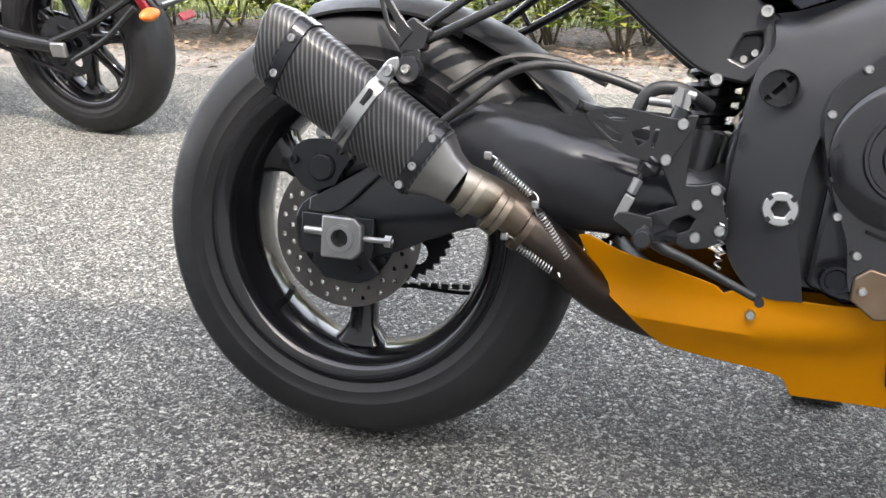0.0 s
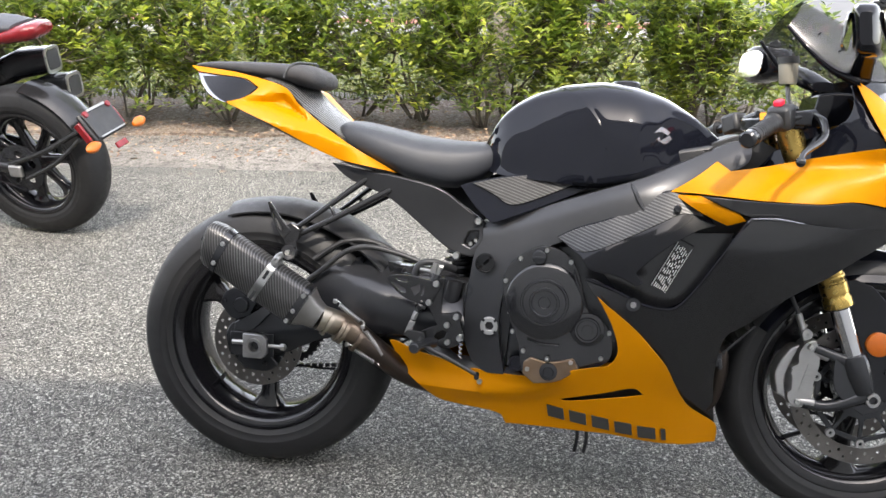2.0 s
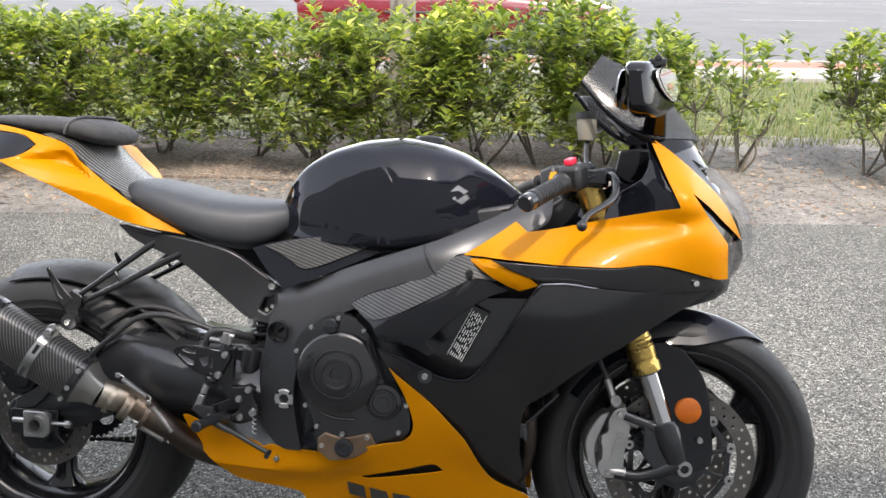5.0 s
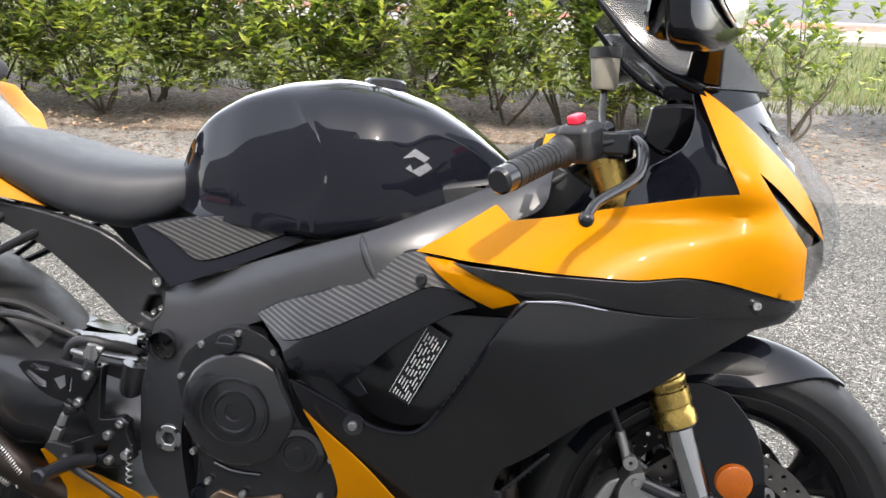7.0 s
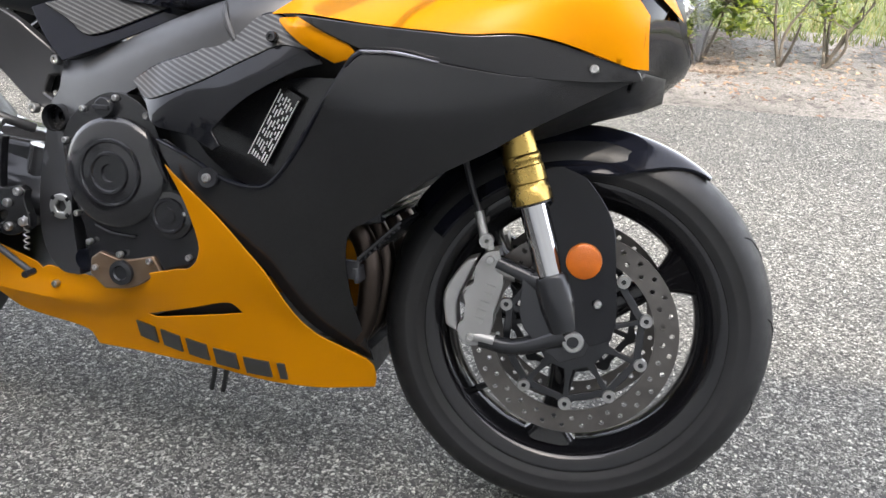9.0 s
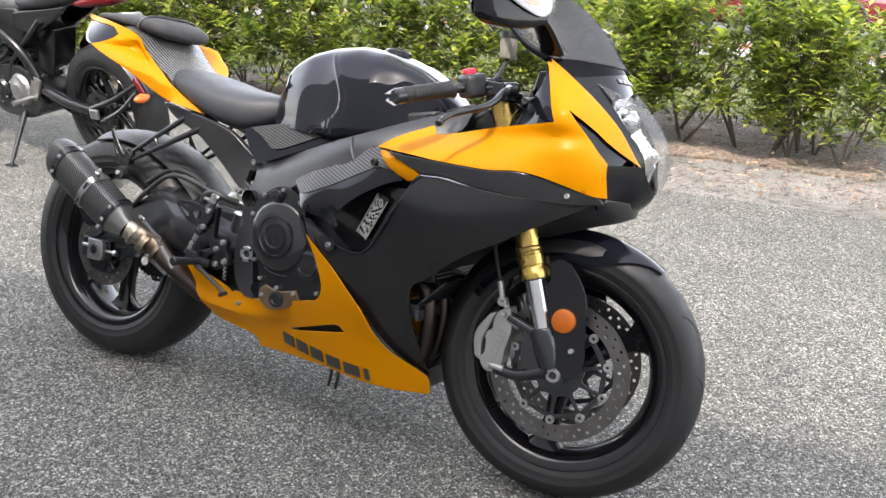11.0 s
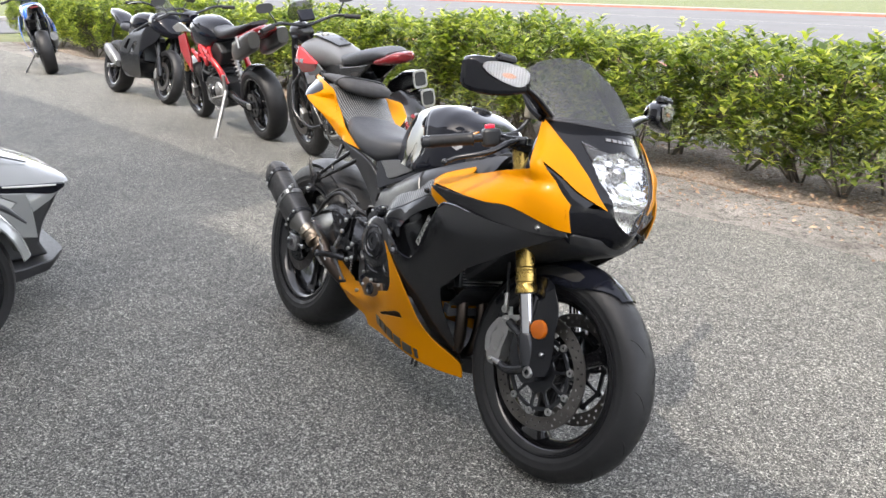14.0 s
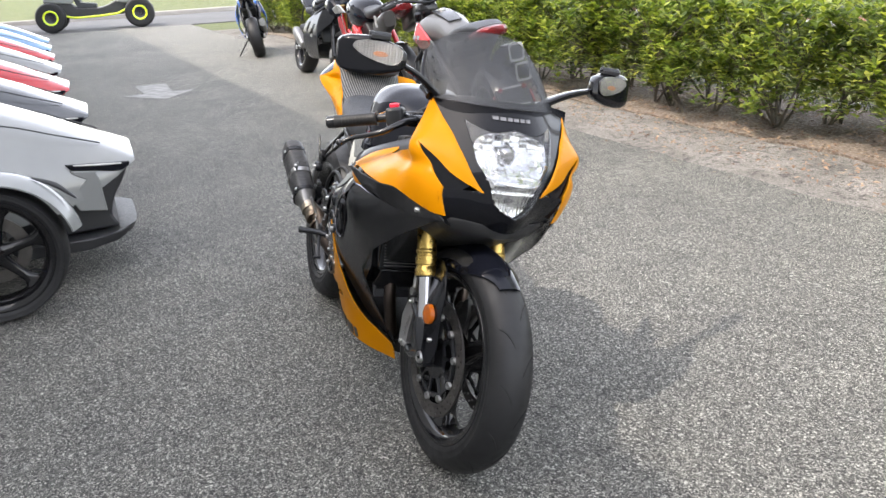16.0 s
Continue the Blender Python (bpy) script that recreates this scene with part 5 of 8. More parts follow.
# -- engine
block = part("engine_block", merge(slab([(0.6, 0.33), (0.66, 0.312), (0.8, 0.35), (0.9, 0.36), (0.98, 0.38), (1.02, 0.44), (0.98, 0.58), (0.9, 0.68), (0.75, 0.62), (0.62, 0.58)], -0.166, 0.166)), BLACK_CAST, bike, "black four-cylinder engine", bevel=0.01)
part("gearbox", slab([(0.5, 0.36), (0.56, 0.32), (0.66, 0.315), (0.66, 0.56), (0.56, 0.58), (0.5, 0.5)], -0.135, 0.135), BLACK_CAST, block, bevel=0.01)
clutch_out = [(0.595, 0.5), (0.592, 0.531), (0.602, 0.56), (0.626, 0.583), (0.66, 0.604), (0.69, 0.607), (0.725, 0.593), (0.749, 0.56), (0.765, 0.512), (0.777, 0.474), (0.797, 0.465), (0.821, 0.438), (0.832, 0.4), (0.827, 0.37), (0.8, 0.35), (0.74, 0.332), (0.67, 0.32), (0.642, 0.335), (0.632, 0.39), (0.612, 0.44)]
clutch = part("clutch_cover", slab(clutch_out, -0.2, -0.165, 5, 60), ENGINE_BLACK, block, "satin black clutch cover", bevel=0.004)
part("clutch_drum", lathe([(0, -0.016), (0.012, -0.016), (0.0135, -0.02), (0.026, -0.02), (0.028, -0.0235), (0.031, -0.0235), (0.033, -0.019), (0.045, -0.018), (0.047, -0.021), (0.05, -0.021), (0.052, -0.016), (0.076, -0.014), (0.083, -0.008), (0.084, 0.002)], 56, (0.684, -0.2, 0.489)), ENGINE_BLACK, clutch)
part("pickup_cover", lathe([(0, -0.012), (0.011, -0.012), (0.012, -0.009), (0.021, -0.009), (0.023, -0.012), (0.026, -0.012), (0.028, -0.008), (0.036, -0.006), (0.038, 0.002)], 40, (0.778, -0.2, 0.434)), ENGINE_BLACK, clutch)
part("oil_filler", merge(lathe([(0, -0.014), (0.014, -0.014), (0.0155, -0.01), (0.016, 0.002)], 24, (0.668, -0.2, 0.585)), box(0.668, -0.216, 0.585, 0.026, 0.008, 0.007)), BLACK_CAST, clutch, bevel=0.001)
part("sight_cover", slab([(0.645, 0.352), (0.66, 0.364), (0.7, 0.356), (0.752, 0.368), (0.766, 0.345), (0.72, 0.315), (0.67, 0.306), (0.644, 0.326)], -0.207, -0.19), BRONZE, clutch, "worn bronze-coloured sump cover", bevel=0.004)
part("oil_glass", lathe([(0, -0.004), (0.011, -0.004), (0.013, -0.008), (0.017, -0.008), (0.018, 0.003)], 24, (0.628, -0.19, 0.345)), BLACK_GLOSS, clutch)
part("drain_boss", lathe([(0, -0.004), (0.01, -0.004), (0.012, -0.007), (0.019, -0.006), (0.02, 0.003)], 24, (0.7, -0.207, 0.336)), BLACK_CAST, clutch)
bolts(clutch, [(0.598, -0.203, 0.529), (0.628, -0.203, 0.579), (0.683, -0.203, 0.6), (0.735, -0.203, 0.578), (0.618, -0.203, 0.418), (0.643, -0.207, 0.377), (0.696, -0.208, 0.364), (0.654, -0.208, 0.338), (0.747, -0.208, 0.36), (0.81, -0.203, 0.373), (0.824, -0.203, 0.43), (0.61, -0.203, 0.46)], 0.0068)
part("cover_web", tube([(0.742, -0.214, 0.56), (0.752, -0.212, 0.53), (0.765, -0.208, 0.5), (0.773, -0.203, 0.482)], [0.002, 0.003, 0.003, 0.002], 8, 4), BLACK_CAST, clutch)
part("cover_web", tube([(0.65, -0.203, 0.404), (0.68, -0.204, 0.395), (0.72, -0.204, 0.394)], 0.0022, 6, 3), BLACK_CAST, clutch)
part("radiator", box(1.06, 0, 0.54, 0.03, 0.33, 0.18, pose(0, 0, 0, 0, -14, 0)), BLACK_CAST, bike, "black radiator core", bevel=0.004)
for i in range(20):
    part("radiator_fin", box(1.094 - 0.0021 * i, 0, 0.465 + 0.0082 * i, 0.006, 0.31, 0.0025), ALLOY, block)
for y in (-0.115, -0.04, 0.04, 0.115):
    part("header_pipe", tube([(0.98, y, 0.46), (1.045, y, 0.43), (1.07, y, 0.36), (1.05, y * 0.8, 0.26), (0.98, y * 0.55, 0.215), (0.85, y * 0.3, 0.2)], 0.018, 12, 6), HEAT, block, "stainless header pipe")
part("front_bracket", merge(box(1.062, 0, 0.372, 0.008, 0.33, 0.024, pose(0, 0, 0, 0, -10, 0)), box(1.05, -0.16, 0.38, 0.03, 0.006, 0.03), box(1.05, 0.16, 0.38, 0.03, 0.006, 0.03)), FRAME_GREY, bike, "flat steel crossbar", bevel=0.002)
lip = part("radiator_shroud", box(1.095, 0, 0.43, 0.09, 0.34, 0.005, pose(0, 0, 0, 0, -46, 0)), BLACK_SATIN, bike, "ribbed black radiator shroud", bevel=0.0015)
for i in range(9):
    part("rib", box(1.066 + 0.0068 * i, 0, 0.398 + 0.0071 * i, 0.004, 0.33, 0.009, pose(0, 0, 0, 0, -46, 0)), BLACK_CAST, lip)
part("inner_shroud", slab([(0.86, 0.5), (1.0, 0.42), (1.12, 0.5), (1.26, 0.62), (1.36, 0.72), (1.3, 0.78), (1.1, 0.74), (0.95, 0.7), (0.84, 0.6)], -0.15, 0.15), BLACK_PLASTIC, bike, bevel=0.01)

# -- rear shock and linkage between frame and swingarm
shock = part("rear_shock", merge(tube([(0.44, 0.0, 0.36), (0.455, 0.0, 0.45), (0.475, 0.0, 0.55), (0.485, 0.0, 0.61)], [0.022, 0.024, 0.026, 0.024], 16, 2), box(0.47, 0.0, 0.4, 0.09, 0.1, 0.06)), BLACK_CAST, bike, "black rear shock absorber", bevel=0.004)
part("shock_spring", tube([(0.45 + 0.0011 * k * 0.34 + 0.038 * math.cos(k * 0.62), 0.038 * math.sin(k * 0.62), 0.43 + 0.0019 * k) for k in range(82)], 0.0052, 6, 1, False), BLACK_SATIN, shock)
part("shock_canister", tube([(0.452, -0.085, 0.4), (0.47, -0.085, 0.5)], 0.024, 16, 1, False), BLACK_CAST, shock)
# -- footpeg, hanger, brake pedal
hanger = part("footpeg_hanger", slab([(0.43, 0.518), (0.459, 0.519), (0.456, 0.5), (0.453, 0.453), (0.453, 0.436), (0.472, 0.438), (0.488, 0.443), (0.5, 0.435), (0.497, 0.42), (0.506, 0.395), (0.508, 0.378), (0.496, 0.368), (0.478, 0.36), (0.457, 0.359), (0.437, 0.37), (0.42, 0.37), (0.404, 0.374), (0.404, 0.392), (0.42, 0.4), (0.445, 0.41), (0.43, 0.44), (0.416, 0.466), (0.422, 0.49)], -0.172, -0.154, holes=[[(0.444, 0.392), (0.46, 0.4), (0.468, 0.396), (0.462, 0.382), (0.448, 0.376), (0.438, 0.382)]]), BLACK_SATIN, bike, "black alloy footpeg hanger", bevel=0.003)
part("heel_guard", slab([(0.328, 0.511), (0.336, 0.518), (0.374, 0.522), (0.424, 0.514), (0.45, 0.512), (0.452, 0.5), (0.43, 0.46), (0.409, 0.46), (0.379, 0.467), (0.356, 0.481), (0.336, 0.5)], -0.183, -0.177, holes=[[(0.338, 0.503), (0.346, 0.505), (0.374, 0.489), (0.373, 0.481), (0.361, 0.484)], [(0.348, 0.513), (0.354, 0.516), (0.379, 0.512), (0.376, 0.506), (0.36, 0.507)], [(0.383, 0.494), (0.404, 0.503), (0.405, 0.487), (0.393, 0.477)], [(0.411, 0.5), (0.416, 0.5), (0.413, 0.478), (0.408, 0.478)]]), BLACK_SATIN, hanger, "drilled black heel guard", bevel=0.001)
bolts(hanger, [(0.442, -0.184, 0.507), (0.427, -0.184, 0.464), (0.488, -0.173, 0.433), (0.468, -0.173, 0.413), (0.497, -0.173, 0.385), (0.47, -0.173, 0.374)], 0.0098)
bolts(hanger, [(0.379, -0.181, 0.391)], 0.0078)
pump = part("rear_master_cylinder", merge(rod((0.44, -0.165, 0.525), (0.418, -0.168, 0.465), 0.012), tube([(0.418, -0.168, 0.466), (0.412, -0.169, 0.462), (0.41, -0.169, 0.456), (0.407, -0.17, 0.452), (0.4, -0.171, 0.444)], [0.012, 0.016, 0.0135, 0.0155, 0.009], 16, 2), rod((0.402, -0.171, 0.446), (0.38, -0.173, 0.392), 0.0042)), BLACK_CAST, hanger, "rear brake pump with pushrod")
part("banjo", merge(rod((0.433, -0.163, 0.52), (0.437, -0.163, 0.548), 0.0085, 6), rod((0.431, -0.163, 0.53), (0.4, -0.155, 0.532), 0.0055), rod((0.43, -0.163, 0.545), (0.452, -0.16, 0.54), 0.006), lathe([(0.004, -0.005), (0.012, -0.005), (0.012, 0.005), (0.004, 0.005)], 14, (0.436, -0.163, 0.534))), ALLOY, pump)
part("clevis", merge(rod((0.39, -0.172, 0.42), (0.397, -0.171, 0.438), 0.0068, 6), box(0.384, -0.173, 0.403, 0.013, 0.014, 0.03, pose(0, 0, 0, 0, 22, 0))), ALLOY, pump, bevel=0.001)
part("reservoir_hose", tube([(0.386, -0.15, 0.518), (0.393, -0.15, 0.536), (0.406, -0.15, 0.547), (0.428, -0.148, 0.549), (0.446, -0.14, 0.543), (0.47, -0.11, 0.53)], 0.0085, 10, 6), BLACK_PLASTIC, pump)
peg = part("footpeg", tube([(0.44, -0.17, 0.37), (0.425, -0.2, 0.375), (0.415, -0.26, 0.378)], [0.012, 0.011, 0.01], 12, 4), BLACK_CAST, hanger, "black knurled footpeg")
part("peg_end", lathe([(0, -0.006), (0.009, -0.006), (0.012, -0.002), (0.012, 0.004)], 16, (0.413, -0.262, 0.378)), BLACK_CAST, peg)
pedal = part("brake_pedal", merge(tube([(0.406, -0.192, 0.379), (0.435, -0.196, 0.36), (0.466, -0.203, 0.35), (0.515, -0.212, 0.33), (0.545, -0.216, 0.317)], [0.009, 0.007, 0.0055, 0.005, 0.005], 10, 5), slab([(0.378, 0.397), (0.39, 0.398), (0.418, 0.394), (0.422, 0.372), (0.405, 0.362), (0.392, 0.375), (0.372, 0.388)], -0.19, -0.181)), BLACK_PLASTIC, hanger, "black brake pedal", bevel=0.002)
part("pedal_tip", tube([(0.545, -0.21, 0.317), (0.547, -0.234, 0.316)], 0.0055, 10, 1), BLACK_CAST, pedal)
part("pedal_spring", tube([(0.5 + 0.004 * math.cos(i), -0.17 + 0.004 * math.sin(i), 0.4 - 0.0016 * i) for i in range(40)], 0.0013, 5, 1, False), STEEL, hanger)

# -- belly pan
crease_z = lerp_line([(0.33, 0.27), (0.407, 0.261), (0.507, 0.259), (0.6, 0.268), (0.664, 0.281), (0.74, 0.314), (0.81, 0.348), (0.86, 0.35), (0.92, 0.325), (1.0, 0.27), (1.1, 0.21)])
W_belly_top = tps([(0.333, 0.354, 0.13), (0.38, 0.258, 0.122), (0.507, 0.25, 0.14), (0.538, 0.303, 0.152), (0.664, 0.252, 0.155), (0.648, 0.287, 0.168), (0.74, 0.288, 0.178), (0.74, 0.311, 0.192), (0.83, 0.33, 0.214), (0.8, 0.49, 0.246), (0.874, 0.41, 0.24), (0.96, 0.31, 0.2), (1.07, 0.23, 0.1), (1.0, 0.28, 0.17)])


def W_belly(x, z):
    """Above the crease the flank is flat; below it turns under."""
    c = crease_z(x)
    return W_belly_top(x, max(z, c)) - 0.3 * max(0, c - z) + 0.013 * math.exp(-((z - c) / 0.02) ** 2) * soft(0.8, 0.68, x)


belly_outline = [(0.326, 0.356), (0.34, 0.358), (0.386, 0.341), (0.44, 0.33), (0.5, 0.315), (0.512, 0.306), (0.53, 0.313), (0.56, 0.31), (0.61, 0.311), (0.665, 0.315), (0.735, 0.338), (0.798, 0.357), (0.82, 0.362), (0.835, 0.375), (0.843, 0.395), (0.842, 0.412), (0.836, 0.434), (0.822, 0.468), (0.794, 0.517), (0.815, 0.499), (0.86, 0.465), (0.89, 0.438), (0.917, 0.408), (0.945, 0.374), (0.968, 0.33), (0.985, 0.299), (1.008, 0.269), (1.04, 0.243), (1.073, 0.216), (1.08, 0.19), (1.078, 0.168), (1.018, 0.172), (0.968, 0.18), (0.9, 0.19), (0.837, 0.197), (0.76, 0.193), (0.701, 0.189), (0.606, 0.183), (0.588, 0.207), (0.49, 0.218), (0.44, 0.227), (0.398, 0.262), (0.36, 0.295)]
slot_hole = [(0.727, 0.266), (0.817, 0.296), (0.882, 0.316), (0.904, 0.302), (0.822, 0.284), (0.745, 0.265)]
belly = side_panel("belly_pan", belly_outline, W_belly, YELLOW, 0.004, 0.016, label="yellow belly fairing", holes=[slot_hole])
under_rows = []
for x in span(0.36, 1.06, 24):
    zb = float(np.interp(x, [0.36, 0.44, 0.59, 0.61, 0.9, 1.11], [0.29, 0.225, 0.215, 0.188, 0.19, 0.18]))
    w = max(0.02, W_belly(x, zb + 0.012) - 0.004)
    under_rows.append([(x, w * v, zb + 0.01 - 0.02 * (1 - v * v)) for v in span(-1, 1, 8)] + [(x, w * v, zb + 0.04) for v in span(1, -1, 8)])
part("belly_floor", loft(under_rows), BLACK_PLASTIC, bike)
side_panel("belly_liner", [(0.715, 0.25), (0.81, 0.305), (0.885, 0.33), (0.92, 0.3), (0.825, 0.27)], lambda x, z: W_belly(x, z) - 0.02, BLACK_PLASTIC, 0.003, 0.03, parent=belly[0])
bolts(belly[0], [(0.545, -0.158, 0.285)], 0.0085)
part("washer", lathe([(0.004, -0.001), (0.014, -0.002), (0.015, 0.003)], 24, (0.867, -0.259, 0.507)), BLACK_CAST, belly[0])
bolts(belly[0], [(0.867, -0.261, 0.507)], 0.0085, material=ALLOY)
# maker's lettering on the belly pan, as plain slanted blocks
for s in (-1,):
    x = 0.699
    for k, wdt in enumerate((0.041, 0.041, 0.041, 0.041, 0.043, 0.014)):
        zc = float(np.interp(x + wdt / 2, [0.7, 0.83, 0.972], [0.236, 0.2245, 0.204]))
        h, d = 0.0138, 0.09 * wdt
        shapes = [[(x, zc + h), (x + wdt - 0.004, zc + h - d), (x + wdt, zc - h - d), (x + 0.004, zc - h)]]
        for sh in shapes:
            side_panel("lettering_block", sh, lambda u, v: W_belly(u, v) + 0.004, DECAL_GREY, 0.007, 0.01, (s,), "", belly[0], 20, 0, 1)
        x += wdt + 0.0085
for dx in (0.0, 0.022):
    part("drain_hose", tube([(0.765 + dx, -0.03, 0.17), (0.77 + dx, -0.034, 0.13), (0.765 + dx, -0.034, 0.095)], 0.0045, 8, 4), BLACK_PLASTIC, belly[0])
part("side_stand", merge(tube([(0.56, 0.13, 0.27), (0.62, 0.19, 0.17), (0.68, 0.262, 0.072)], [0.013, 0.011, 0.011], 10, 5), slab([(0.66, 0.072), (0.73, 0.072), (0.74, 0.064), (0.66, 0.062)], 0.25, 0.295)), BLACK_CAST, bike, "black side stand", bevel=0.002)

# -- side and upper fairing
W_fair = tps([(0.945, 0.727, 0.222), (1.0, 0.741, 0.25), (1.095, 0.725, 0.254), (1.374, 0.702, 0.182), (0.869, 0.511, 0.26), (0.941, 0.69, 0.24), (1.276, 0.977, 0.15), (1.356, 0.869, 0.203), (1.446, 0.709, 0.132), (1.482, 0.777, 0.06), (1.444, 0.77, 0.14), (1.035, 0.797, 0.14), (1.3, 0.83, 0.198), (1.15, 0.785, 0.2), (1.23, 0.74, 0.232), (0.795, 0.494, 0.242), (0.906, 0.296, 0.19), (1.076, 0.222, 0.09), (1.09, 0.45, 0.212), (1.2, 0.6, 0.24), (1.39, 0.91, 0.1), (1.0, 0.6, 0.27)])
yellow_outline = [(0.928, 0.738), (0.97, 0.765), (1.026, 0.802), (1.05, 0.784), (1.11, 0.795), (1.2, 0.817), (1.3, 0.838), (1.335, 0.844), (1.312, 0.893), (1.276, 0.978), (1.324, 0.947), (1.388, 0.897), (1.44, 0.846), (1.484, 0.776), (1.436, 0.812), (1.395, 0.846), (1.356, 0.873), (1.395, 0.825), (1.438, 0.775), (1.44, 0.745), (1.445, 0.705), (1.42, 0.706), (1.377, 0.718), (1.326, 0.731), (1.276, 0.736), (1.22, 0.73), (1.171, 0.73), (1.093, 0.732), (0.991, 0.739)]


def W_yellow(x, z):
    """The flank has a long crease that rolls into a hollow under it."""
    line = 0.752 + 0.12 * max(0, x - 1.1)
    dent = 0.013 * math.exp(-((z - line - 0.034) / 0.018) ** 2) * soft(1.05, 1.2, x) * soft(1.44, 1.36, x)
    return W_fair(x, z) - dent


upper = side_panel("upper_fairing", yellow_outline, W_yellow, YELLOW, 0.004, 0.01, label="yellow upper fairing panel", corner=32)
side_panel("fairing_lower_lip", [(0.935, 0.733), (0.985, 0.735), (1.03, 0.715), (1.06, 0.704), (1.075, 0.69), (1.04, 0.678), (0.99, 0.7)], lambda x, z: W_fair(x, z) - 0.006 - 0.7 * max(0, 0.722 - z), YELLOW, 0.004, 0.014, parent=upper[0], corner=15, n=2)
side_panel("fairing_wedge", [(0.985, 0.736), (1.093, 0.73), (1.171, 0.728), (1.22, 0.728), (1.276, 0.734), (1.326, 0.729), (1.377, 0.716), (1.43, 0.703), (1.44, 0.69), (1.37, 0.682), (1.28, 0.682), (1.184, 0.69), (1.12, 0.697), (1.083, 0.698), (1.04, 0.713)], lambda x, z: W_fair(x, 0.715) - 0.006 + 0.15 * (z - 0.715), BLACK_SATIN, 0.004, 0.016, label="satin black fairing wedge", parent=upper[0])
side_out = [(1.072, 0.686), (1.083, 0.696), (1.12, 0.697), (1.184, 0.69), (1.28, 0.682), (1.377, 0.686), (1.43, 0.69), (1.37, 0.655), (1.296, 0.61), (1.25, 0.579), (1.203, 0.552), (1.162, 0.525), (1.112, 0.482), (1.085, 0.462), (1.063, 0.445), (1.053, 0.404), (1.053, 0.335), (1.062, 0.275), (1.073, 0.214), (1.035, 0.242), (1.0, 0.27), (0.978, 0.298), (0.961, 0.328), (0.938, 0.372), (0.91, 0.405), (0.883, 0.435), (0.85, 0.463), (0.808, 0.495), (0.785, 0.52), (0.768, 0.545), (0.785, 0.55), (0.83, 0.53), (0.89, 0.505), (0.93, 0.5), (0.955, 0.507), (0.985, 0.542), (1.027, 0.612)]
side_f = side_panel("side_fairing", side_out, lambda x, z: W_fair(x, z) - 0.008, BLACK_SATIN, 0.004, 0.018, label="satin black side fairing")
for s in BOTH:
    edge = [(x, s * (W_fair(x, z) - 0.008), z) for x, z in ((0.768, 0.548), (0.83, 0.53), (0.89, 0.506), (0.93, 0.5), (0.955, 0.507), (0.985, 0.542), (1.027, 0.612), (1.072, 0.686), (1.083, 0.696))]
    part("edge_bead", tube(edge, 0.0035, 8, 6), BLACK_GLOSS, side_f[0])
    # the highlight on the fairing's top edge, painted as a thin silver line
    part("edge_highlight_strip", tube([(x, s * (W_fair(x, z) - 0.002), z) for x, z in ((1.083, 0.697), (1.13, 0.698), (1.184, 0.691))], [0.001, 0.0022, 0.0006], 6, 5), DECAL_SILVER, side_f[0], "thin silver line painted as the edge's highlight")
bolts(upper[0], [(1.093, -0.246, 0.72), (1.376, -0.18, 0.7)], 0.0085)
bolts(side_f[1], [(1.376, 0.178, 0.7)], 0.0085, (0, 1, 0))

# air duct cover between frame and fairing
W_duct = tps([(0.72, 0.622, 0.2), (0.796, 0.588, 0.258), (0.94, 0.716, 0.218), (1.0, 0.685, 0.232), (0.9, 0.64, 0.25), (0.823, 0.565, 0.25), (0.85, 0.68, 0.215)])
duct_all = [(0.702, 0.629), (0.748, 0.655), (0.82, 0.682), (0.893, 0.727), (0.93, 0.741), (0.963, 0.73), (1.005, 0.692), (1.02, 0.676), (0.985, 0.664), (0.93, 0.63), (0.895, 0.6), (0.868, 0.572), (0.885, 0.553), (0.872, 0.545), (0.83, 0.562), (0.775, 0.572), (0.755, 0.596), (0.735, 0.607)]
duct = side_panel("air_duct_cover", duct_all, W_duct, BLACK_COWL, 0.005, 0.018, label="black air duct cover")
side_panel("duct_inlay", [(0.704, 0.628), (0.748, 0.652), (0.82, 0.679), (0.893, 0.724), (0.93, 0.738), (0.96, 0.728), (0.996, 0.692), (0.955, 0.696), (0.92, 0.68), (0.829, 0.632), (0.77, 0.608), (0.738, 0.609)], lambda x, z: W_duct(x, z) + 0.002, CARBON_KNEE, 0.004, 0.018, parent=duct[0], label="carbon-look inlay")
bolts(duct[0], [(0.943, -0.232, 0.706)], 0.0105, material=BLACK_CAST)
side_panel("duct_recess", [(0.79, 0.57), (0.86, 0.6), (0.95, 0.65), (1.06, 0.66), (1.04, 0.6), (0.98, 0.52), (0.92, 0.49), (0.84, 0.52)], lambda x, z: 0.196 + 0.1 * (x - 0.9), BLACK_SATIN, 0.01, 0.03, label="dark inner panel")
plate = side_panel("information_label", [(0.901, 0.54), (0.952, 0.642), (0.983, 0.627), (0.932, 0.525)], lambda x, z: 0.207 + 0.1 * (x - 0.9), BLACK_SATIN, 0.002, 0, (-1,), "black label with white print", None, 10, 0, 1)[0]
W_lab = lambda x, z: 0.2095 + 0.1 * (x - 0.9)
a, b = Vector((0.932, 0.525)), Vector((0.983, 0.627))
along, across = (b - a).normalized(), Vector((0.901 - 0.932, 0.54 - 0.525)).normalized()
wide = (Vector((0.901, 0.54)) - a).length
